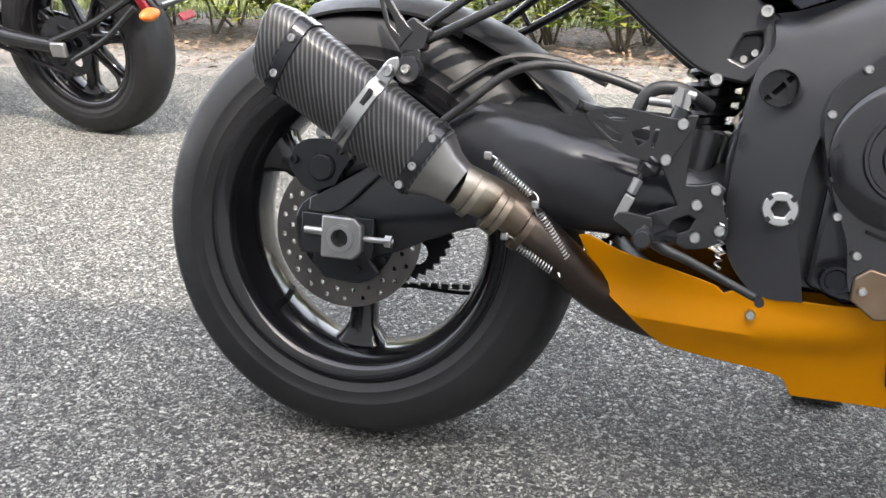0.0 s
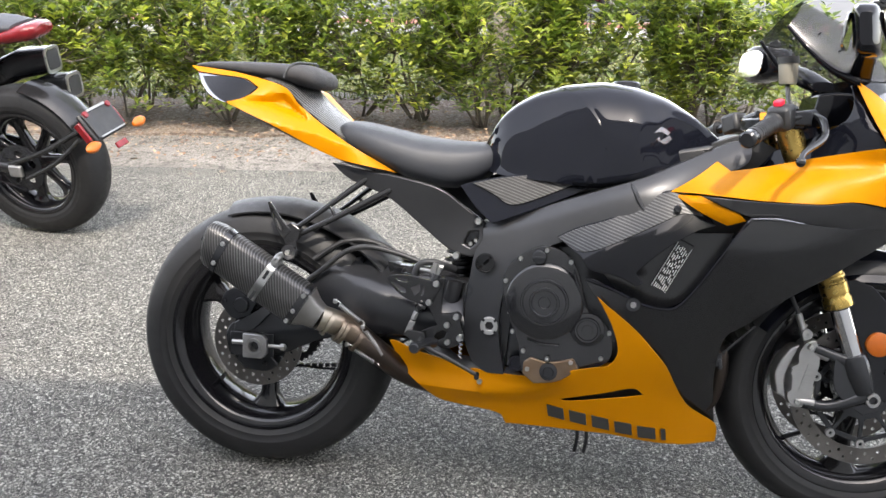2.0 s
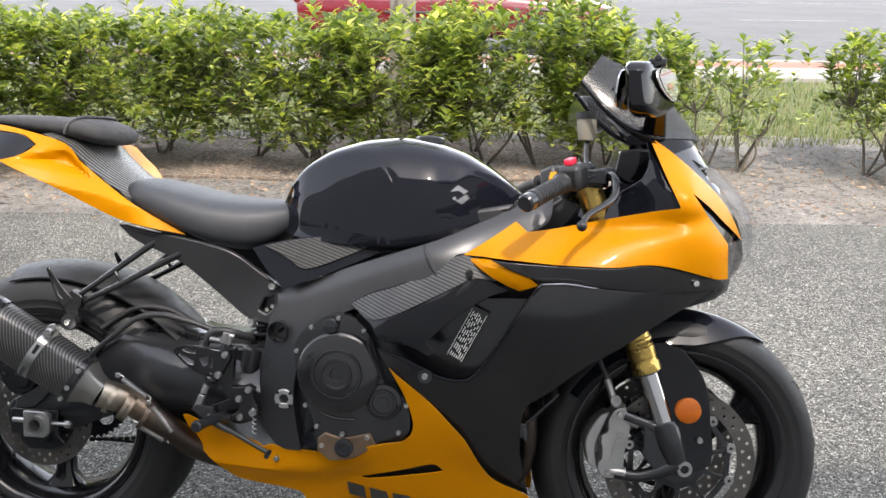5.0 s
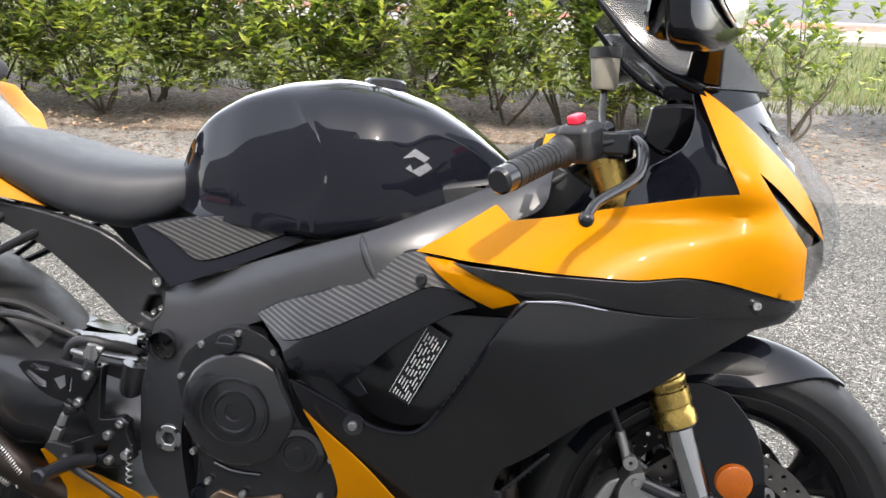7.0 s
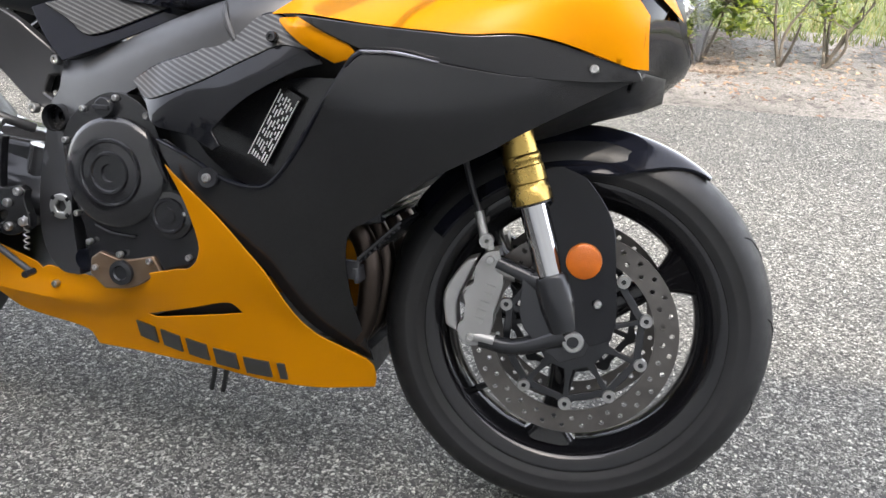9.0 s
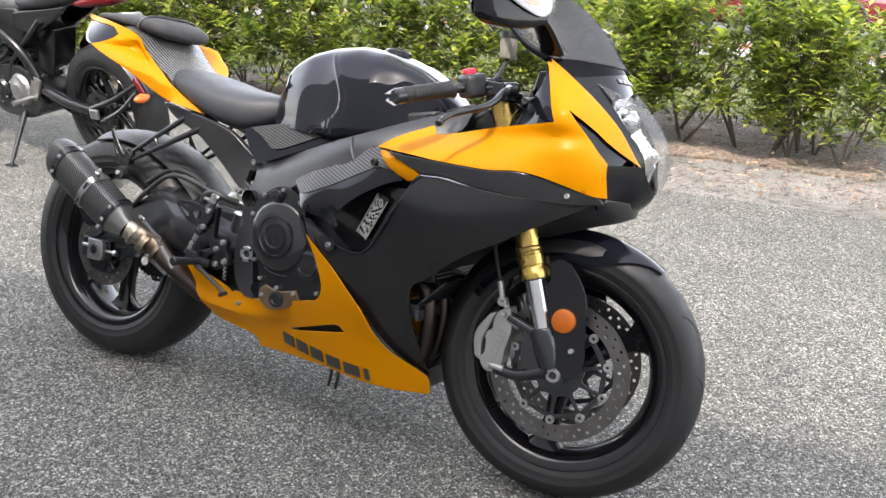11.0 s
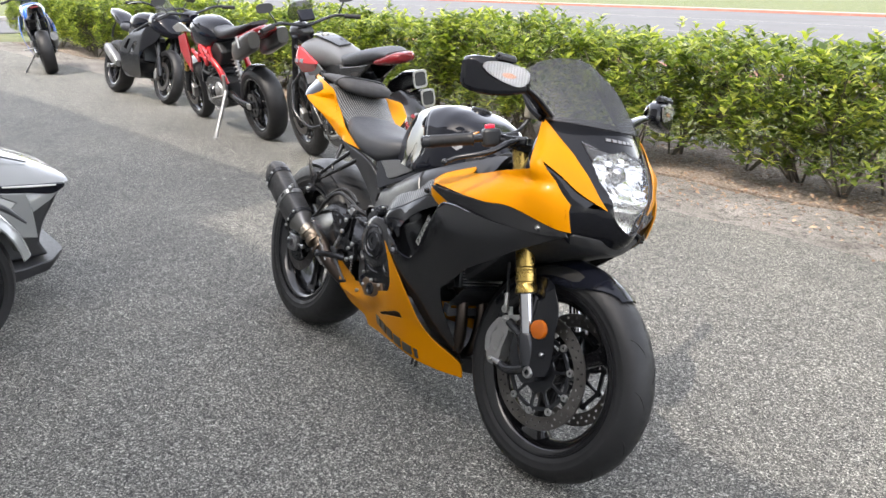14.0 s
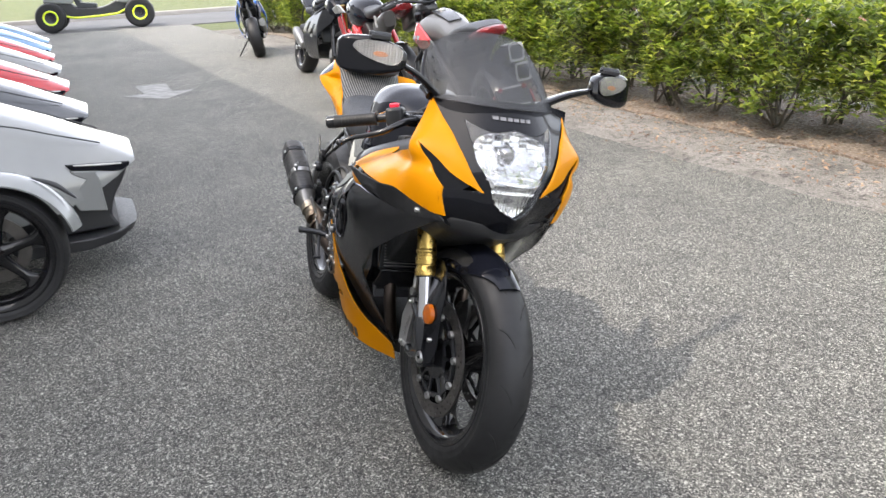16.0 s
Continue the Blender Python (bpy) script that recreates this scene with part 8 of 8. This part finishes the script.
kick_stand(b3, (0.42, 0.15, 0.42), (0.32, 0.37, 0.05), ALLOY, 0.017)
part("heel_plate", slab([(0.4, 0.4), (0.46, 0.4), (0.44, 0.56), (0.38, 0.56)], 0.15, 0.165), ALLOY, b3, bevel=0.004)


def faired(m, label, main, second, lean):
    """A fully faired sport machine."""
    b, rw, fw, eng = street_bike(m, label, 1.42, 0.316, 0.3, 0.09, lean, 5)
    side_panel("side_fairing", [(0.55, 0.3), (0.75, 0.24), (1.05, 0.24), (1.12, 0.4), (1.2, 0.55), (1.38, 0.68), (1.4, 0.8), (1.2, 0.82), (1.0, 0.76), (0.8, 0.72), (0.62, 0.6)], lambda x, z: 0.24 - 0.35 * max(0, x - 1.15) - 0.9 * (z - 0.56) ** 2, main, 0.006, 0.03, parent=b, label="smooth side fairing", bevel=0.002, holes=[[(0.84, 0.5), (0.98, 0.64), (1.06, 0.64), (0.94, 0.48)], [(0.7, 0.56), (0.8, 0.66), (0.86, 0.66), (0.78, 0.54)]])
    cushion("nose", [(1.15, 0.78, 0.98, 0.16), (1.3, 0.74, 0.99, 0.17), (1.42, 0.72, 0.9, 0.13), (1.5, 0.74, 0.8, 0.05)], second, "pointed nose cowl", 24, 2.6, b)
    cushion("fuel_tank", [(0.5, 0.76, 0.84, 0.09), (0.6, 0.74, 0.94, 0.15), (0.8, 0.74, 0.98, 0.17), (1.0, 0.8, 0.94, 0.13), (1.06, 0.83, 0.88, 0.06)], second, "fuel tank", 24, 2.6, b)
    cushion("seat", [(0.15, 0.8, 0.85, 0.08), (0.3, 0.74, 0.84, 0.13), (0.5, 0.74, 0.83, 0.1)], VINYL, "rider seat", 20, 3, b)
    cushion("tail", [(-0.26, 0.96, 1.0, 0.05), (-0.15, 0.9, 1.0, 0.09), (0.05, 0.82, 0.96, 0.11), (0.25, 0.76, 0.86, 0.11)], BLACK_GLOSS, "pointed black tail", 20, 2.8, b)
    part("tail_lamp", box(-0.25, 0, 0.965, 0.03, 0.1, 0.025), RED_LENS, b, bevel=0.006)
    part("windscreen", loft([[(x, a, z + 0.1 * math.sqrt(max(0, 1 - (a / w) ** 2)) - 0.1) for a in span(-w, w, 10)] + [(x, a, z + 0.1 * math.sqrt(max(0, 1 - (a / w) ** 2)) - 0.104) for a in span(w, -w, 10)] for x, z, w in ((1.38, 0.99, 0.13), (1.27, 1.08, 0.13), (1.17, 1.14, 0.11))]), SMOKE, b)
    part("silencer", loft([[(x, -0.16 + a, z + c) for a, c in rounded(w, w * 1.2, 18, 3)] for x, z, w in ((0.02, 0.52, 0.05), (0.25, 0.42, 0.055), (0.36, 0.36, 0.03))]), ALLOY, b)
    part("plate_bracket", tube([(-0.15, 0, 0.9), (-0.28, 0, 0.75), (-0.3, 0, 0.65)], 0.012, 8, 3), BLACK_PLASTIC, b)
    return b


faired(pose(-8.1, 1.42, 0, 0, 0, 6), "black sport motorcycle with glossy fairing", BLACK_COWL, BLACK_GLOSS, 9)
b5 = faired(pose(-10.75, 1.2, 0, 0, 0, 172), "blue sport motorcycle with black tail", BLUE_PAINT, BLUE_PAINT, 9)
kick_stand(b5, (0.5, 0.14, 0.28), (0.35, 0.34, 0.055), BLACK_CAST)

# ---- three-wheelers along the building ----
DARK_TRIM = surface("dark_trim", (0.02, 0.021, 0.023), 0.45, vary=0.2, bump=0.2)


def trike(m, main, fender, label):
    t = group_of("three_wheeler", m, label, "three-wheeler", "three-wheelers along the building")
    st = [(-1.0, 0.3, 0.86, 0.4), (-0.6, 0.38, 0.92, 0.32), (-0.25, 0.4, 0.86, 0.3), (0.0, 0.39, 0.785, 0.3), (0.18, 0.36, 0.71, 0.33), (0.34, 0.345, 0.632, 0.4), (0.44, 0.345, 0.588, 0.46), (0.505, 0.325, 0.555, 0.505), (0.53, 0.29, 0.54, 0.515)]
    rows = []
    for x, w, hi, lo in st:
        ring = []
        for i in range(33):
            a = math.pi * i / 32
            c, s_ = math.cos(a), math.sin(a)
            ring.append((x, w * math.copysign(abs(c) ** 0.55, c), lo + (hi - lo) * abs(s_) ** 0.8))
        rows.append(ring)
    hood = part("hood", loft(rows), main, t, "sloping painted hood", 35)
    for s in BOTH:
        part("hood_seam", tube([(-0.4, s * 0.36, 0.83), (0.03, s * 0.32, 0.735), (0.21, s * 0.29, 0.672), (0.394, s * 0.22, 0.602)], 0.0035, 6, 6), DARK_TRIM, hood)
        part("headlamp", slab([(0.235, 0.54), (0.36, 0.53), (0.505, 0.522), (0.5, 0.505), (0.449, 0.485), (0.355, 0.5), (0.26, 0.508)], s * 0.345, s * 0.12), BLACK_GLOSS, t, "slim dark headlamp", bevel=0.008)
        part("lamp_strip", tube([(0.27, s * 0.347, 0.534), (0.38, s * 0.347, 0.525), (0.47, s * 0.347, 0.52)], [0.003, 0.005, 0.003], 8, 3), PALE_LENS, t, "pale lamp strip")
        part("cheek", slab([(0.249, 0.512), (0.354, 0.5), (0.367, 0.45), (0.378, 0.311), (0.262, 0.326), (0.231, 0.387), (0.312, 0.465), (0.26, 0.495)], s * 0.35, s * 0.31, 3, 25), main, t, "painted cheek panel", bevel=0.008)
        part("wheel_arm", merge(tube([(-0.05, s * 0.25, 0.32), (0.0, s * 0.6, 0.3)], 0.022, 10, 1), tube([(0.1, s * 0.25, 0.26), (0.0, s * 0.6, 0.25)], 0.018, 10, 1)), DARK_TRIM, t)
        wm = Matrix.Translation((-0.075, s * 0.68, 0))
        rim, tyre = wheel("front_wheel", 0, 0.285, 0.085, 0.285, [radians(60 * i + 12) for i in range(6)], "black alloy wheel", t)
        rim.matrix_basis = wm
        part("brake_disc", slab(ring_of(0, 0.285, 0.14, 36), -0.05 * s, -0.044 * s, 1, 180, 0, [ring_of(0, 0.285, 0.09, 24)]), DISC, rim)
        fg = part("fender", moved(arc_shell(0, 0.285, lambda q: 0.335 - 0.01 * q, radians(128), radians(12), lambda q: 0.108 - 0.03 * q * q, 30, 12, 0.035, 0.006), wm @ Matrix.Translation((0.03, 0, 0.0))), fender, t, "painted wheel fender")
        part("fender_lamp", moved(box(0.02, s * 0.02, 0.618, 0.09, 0.1, 0.014), wm), AMBER, fg, bevel=0.004)
        part("fender_trim", tube([(0.12, s * 0.7, 0.575), (0.2, s * 0.7, 0.535), (0.27, s * 0.7, 0.47)], [0.004, 0.012, 0.004], 8, 4), DARK_TRIM, fg)
    part("front_bumper", loft([[(x, w * v, z + 0.0) for v in span(-1, 1, 8)] + [(x - 0.02, w * v, z - h) for v in span(1, -1, 8)] for x, w, z, h in ((0.0, 0.4, 0.2, 0.05), (0.3, 0.4, 0.205, 0.05), (0.42, 0.35, 0.21, 0.045), (0.49, 0.24, 0.215, 0.035), (0.505, 0.15, 0.216, 0.03))]), DARK_TRIM, t, "dark lower bumper", bevel=0.006)
    part("nose_grille", slab([(0.0, 0.52), (0.36, 0.5), (0.5, 0.505), (0.46, 0.43), (0.417, 0.36), (0.39, 0.28), (0.42, 0.22), (0.0, 0.2)], -0.3, 0.3, 3, 30), DARK_TRIM, t, bevel=0.012)
    part("windscreen", loft([[(x, a, z - 1.2 * a * a) for a in span(-w, w, 8)] + [(x - 0.006, a, z - 1.2 * a * a) for a in span(w, -w, 8)] for x, z, w in ((-0.32, 0.9, 0.2), (-0.45, 1.05, 0.19), (-0.55, 1.16, 0.14))]), SMOKE, t)
    part("dash", box(-0.55, 0, 0.92, 0.3, 0.5, 0.12), DARK_TRIM, t, bevel=0.03)
    bar = part("handlebar", tube([(-0.75, -0.42, 1.02), (-0.62, -0.25, 1.06), (-0.6, 0, 1.0), (-0.62, 0.25, 1.06), (-0.75, 0.42, 1.02)], 0.016, 10, 5), DARK_TRIM, t)
    for s in BOTH:
        part("mirror", loft([[(-0.5 + x, s * 0.5 + a, 0.98 + c) for a, c in rounded(0.085 * k, 0.05 * k, 16, 2.6)] for x, k in ((-0.03, 0.9), (0.0, 1.0), (0.05, 0.7), (0.07, 0.2))]), DARK_TRIM, t)
        part("mirror_arm", tube([(-0.5, s * 0.4, 0.95), (-0.48, s * 0.3, 0.88)], 0.014, 8, 1), DARK_TRIM, t)
    part("seat", loft([[(x, a, z + c) for a, c in rounded(w, 0.05, 18, 3)] for x, z, w in ((-0.85, 0.78, 0.1), (-1.0, 0.76, 0.17), (-1.3, 0.76, 0.19), (-1.5, 0.86, 0.17), (-1.75, 0.88, 0.14))]), VINYL, t, "black saddle")
    part("rear_body", loft([[(x, a, z + c) for a, c in rounded(w, h, 18, 3)] for x, z, w, h in ((-0.9, 0.55, 0.28, 0.2), (-1.3, 0.52, 0.24, 0.18), (-1.7, 0.65, 0.2, 0.14), (-1.95, 0.75, 0.1, 0.06))]), main, t)
    wheel("rear_wheel", -1.66, 0.3, 0.1, 0.3, [radians(72 * i) for i in range(5)], "black alloy wheel", t)
    return t


trike(pose(-1.04, -1.26, 0, 0, 0, 93), WHITE_PAINT, WHITE_PAINT, "silver-white three-wheeler with black front wheels")
for x, y, main, fend, lab in ((-2.6, -1.52, GREY_PAINT, GREY_PAINT, "dark grey three-wheeler parked beside a white one"), (-4.15, -1.72, RED_PAINT, DARK_TRIM, "red three-wheeler with dark trim"), (-5.7, -1.88, WHITE_PAINT, RED_PAINT, "white three-wheeler with red fenders"), (-7.25, -2.05, RED_PAINT, RED_PAINT, "red three-wheeler in the parked row"), (-8.8, -2.2, PALE_BLUE, WHITE_PAINT, "pale blue three-wheeler in the parked row"), (-10.4, -2.35, PALE_BLUE, PALE_BLUE, "pale blue three-wheeler with blue fenders")):
    trike(pose(x, y, 0, 0, 0, 93), main, fend, lab)

# ---- off-road buggy on the entrance lane ----
LIME = paint("lime_paint", (0.6, 0.75, 0.03))
bug = group_of("off_road_buggy", pose(-23.4, -1.6, 0, 0, 0, 90), "white and black off-road buggy with lime rims", "buggy")
for x, y in ((-1.15, -0.68), (-1.15, 0.68), (1.15, -0.68), (1.15, 0.68)):
    tw = part("wheel", moved(lathe([(0.18, -0.13), (0.3, -0.15), (0.36, -0.14), (0.39, -0.1), (0.4, 0), (0.39, 0.1), (0.36, 0.14), (0.3, 0.15), (0.18, 0.13)], 36), Matrix.Translation((x, y, 0.4))), RUBBER, bug, "knobby black tyre")
    part("rim_ring", moved(lathe([(0.15, -0.135), (0.185, -0.15), (0.2, -0.14), (0.19, 0.14), (0.185, 0.15), (0.15, 0.135)], 28), Matrix.Translation((x, y, 0.4))), LIME, tw, "lime bead ring")
    part("rim", moved(lathe([(0.0, -0.1), (0.05, -0.12), (0.06, -0.08), (0.15, -0.12), (0.155, 0.12), (0.06, 0.08), (0, 0.1)], 20), Matrix.Translation((x, y, 0.4))), DARK_TRIM, tw)
    part("suspension_arm", rod((x * 0.8, y * 0.3, 0.5), (x, y * 0.85, 0.4), 0.03), DARK_TRIM, bug)
part("tub", slab([(-1.2, 0.5), (-0.9, 0.38), (0.8, 0.38), (1.2, 0.55), (1.35, 0.75), (0.8, 0.9), (0.2, 0.6), (-0.5, 0.62), (-0.8, 0.95), (-1.3, 0.9)], -0.45, 0.45), DARK_TRIM, bug, bevel=0.03)
part("front_panel", slab([(0.55, 0.72), (0.9, 0.98), (1.3, 0.85), (1.4, 0.72), (1.1, 0.62)], -0.5, 0.5), WHITE_PAINT, bug, "white front bodywork", bevel=0.03)
part("rear_panel", slab([(-1.3, 0.8), (-0.6, 0.72), (-0.4, 0.98), (-1.2, 1.1)], -0.5, 0.5), WHITE_PAINT, bug, "white rear bodywork", bevel=0.03)
for s in BOTH:
    part("side_bar", tube([(-0.8, s * 0.56, 0.42), (-0.5, s * 0.6, 0.36), (0.5, s * 0.6, 0.4), (0.8, s * 0.56, 0.5)], 0.03, 10, 4), LIME, bug, "lime side bar")
    part("cage_tube", tube([(0.7, s * 0.5, 0.9), (0.2, s * 0.5, 1.6), (-0.6, s * 0.5, 1.65), (-1.0, s * 0.5, 1.0)], 0.028, 10, 4), DARK_TRIM, bug)
    part("seat", slab([(-0.45, 0.6), (0.05, 0.6), (0.05, 0.7), (-0.35, 0.75), (-0.5, 1.25), (-0.65, 1.25)], s * 0.1, s * 0.42), VINYL, bug, bevel=0.04)

# ---- red saloon on the road ----
CAR_RED, TINT = paint("car_red", (0.12, 0.004, 0.012), 0.2, 1.0), surface("tinted_glass", (0.01, 0.012, 0.014), 0.05, coat=1.0)
car = group_of("car", pose(-0.31, 12.2, -0.02, 0, 0, 0), "dark red saloon car on the road", "car")
rows = []
for x, lo, hi, w in ((-2.42, 0.45, 0.72, 0.6), (-2.36, 0.32, 0.9, 0.78), (-2.1, 0.24, 0.98, 0.85), (-1.4, 0.22, 0.98, 0.87), (-0.4, 0.22, 0.96, 0.88), (0.6, 0.22, 0.95, 0.88), (1.3, 0.22, 0.9, 0.87), (2.0, 0.26, 0.8, 0.83), (2.36, 0.34, 0.7, 0.72), (2.44, 0.45, 0.6, 0.55)):
    rows.append([(x, a, (lo + hi) / 2 + c) for a, c in rounded(w, (hi - lo) / 2, 32, 4.5)])
body = part("body", loft(rows), CAR_RED, car, "dark red bodywork", 40)
rows = [[(x, a, z + c) for a, c in rounded(w, h, 28, 4)] for x, z, w, h in ((-1.75, 0.95, 0.7, 0.03), (-1.2, 1.14, 0.68, 0.22), (-0.3, 1.18, 0.68, 0.26), (0.35, 1.15, 0.68, 0.24), (1.15, 0.95, 0.72, 0.03))]
part("cabin", loft(rows), TINT, body, "dark tinted windows", 50)
part("roof", loft([[(x, a, z + c) for a, c in rounded(w, 0.02, 24, 4)] for x, z, w in ((-1.25, 1.37, 0.6), (-0.4, 1.44, 0.64), (0.35, 1.4, 0.6))]), CAR_RED, body)
for s in BOTH:
    for x in (-1.42, 1.32):
        cw = part("wheel", moved(lathe([(0.2, -0.1), (0.29, -0.1), (0.315, -0.06), (0.315, 0.06), (0.29, 0.1), (0.2, 0.1)], 36), Matrix.Translation((x, s * 0.79, 0.31))), RUBBER, car, "car tyre")
        part("hubcap", moved(lathe([(0, -0.09), (0.06, -0.105), (0.17, -0.1), (0.2, -0.07), (0.2, 0.07), (0.17, 0.1), (0.06, 0.105), (0, 0.09)], 24), Matrix.Translation((x, s * 0.79, 0.31))), ALLOY, cw)
        part("wheel_arch", tube([(x + 0.37 * math.cos(a), s * 0.872, 0.31 + 0.37 * math.sin(a)) for a in span(0.1, math.pi - 0.1, 14)], 0.02, 8, 1, False), DARK_TRIM, body)
    part("headlamp", box(2.33, s * 0.58, 0.62, 0.16, 0.26, 0.12), PALE_LENS, body, bevel=0.03)
    part("tail_lamp", box(-2.35, s * 0.68, 0.8, 0.12, 0.22, 0.14), RED_LENS, body, bevel=0.03)
    part("door_seam", tube([(-0.3, s * 0.884, 0.9), (-0.3, s * 0.884, 0.35)], 0.006, 6, 1), DARK_TRIM, body)
    part("side_moulding", tube([(-1.0, s * 0.885, 0.62), (0.95, s * 0.885, 0.62)], 0.018, 8, 1), DARK_TRIM, body)
    part("wing_mirror", box(0.75, s * 0.95, 1.0, 0.12, 0.16, 0.12), DARK_TRIM, body, bevel=0.03)
part("number_plate", box(-2.44, 0, 0.7, 0.02, 0.3, 0.14), WHITE_PAINT, body)
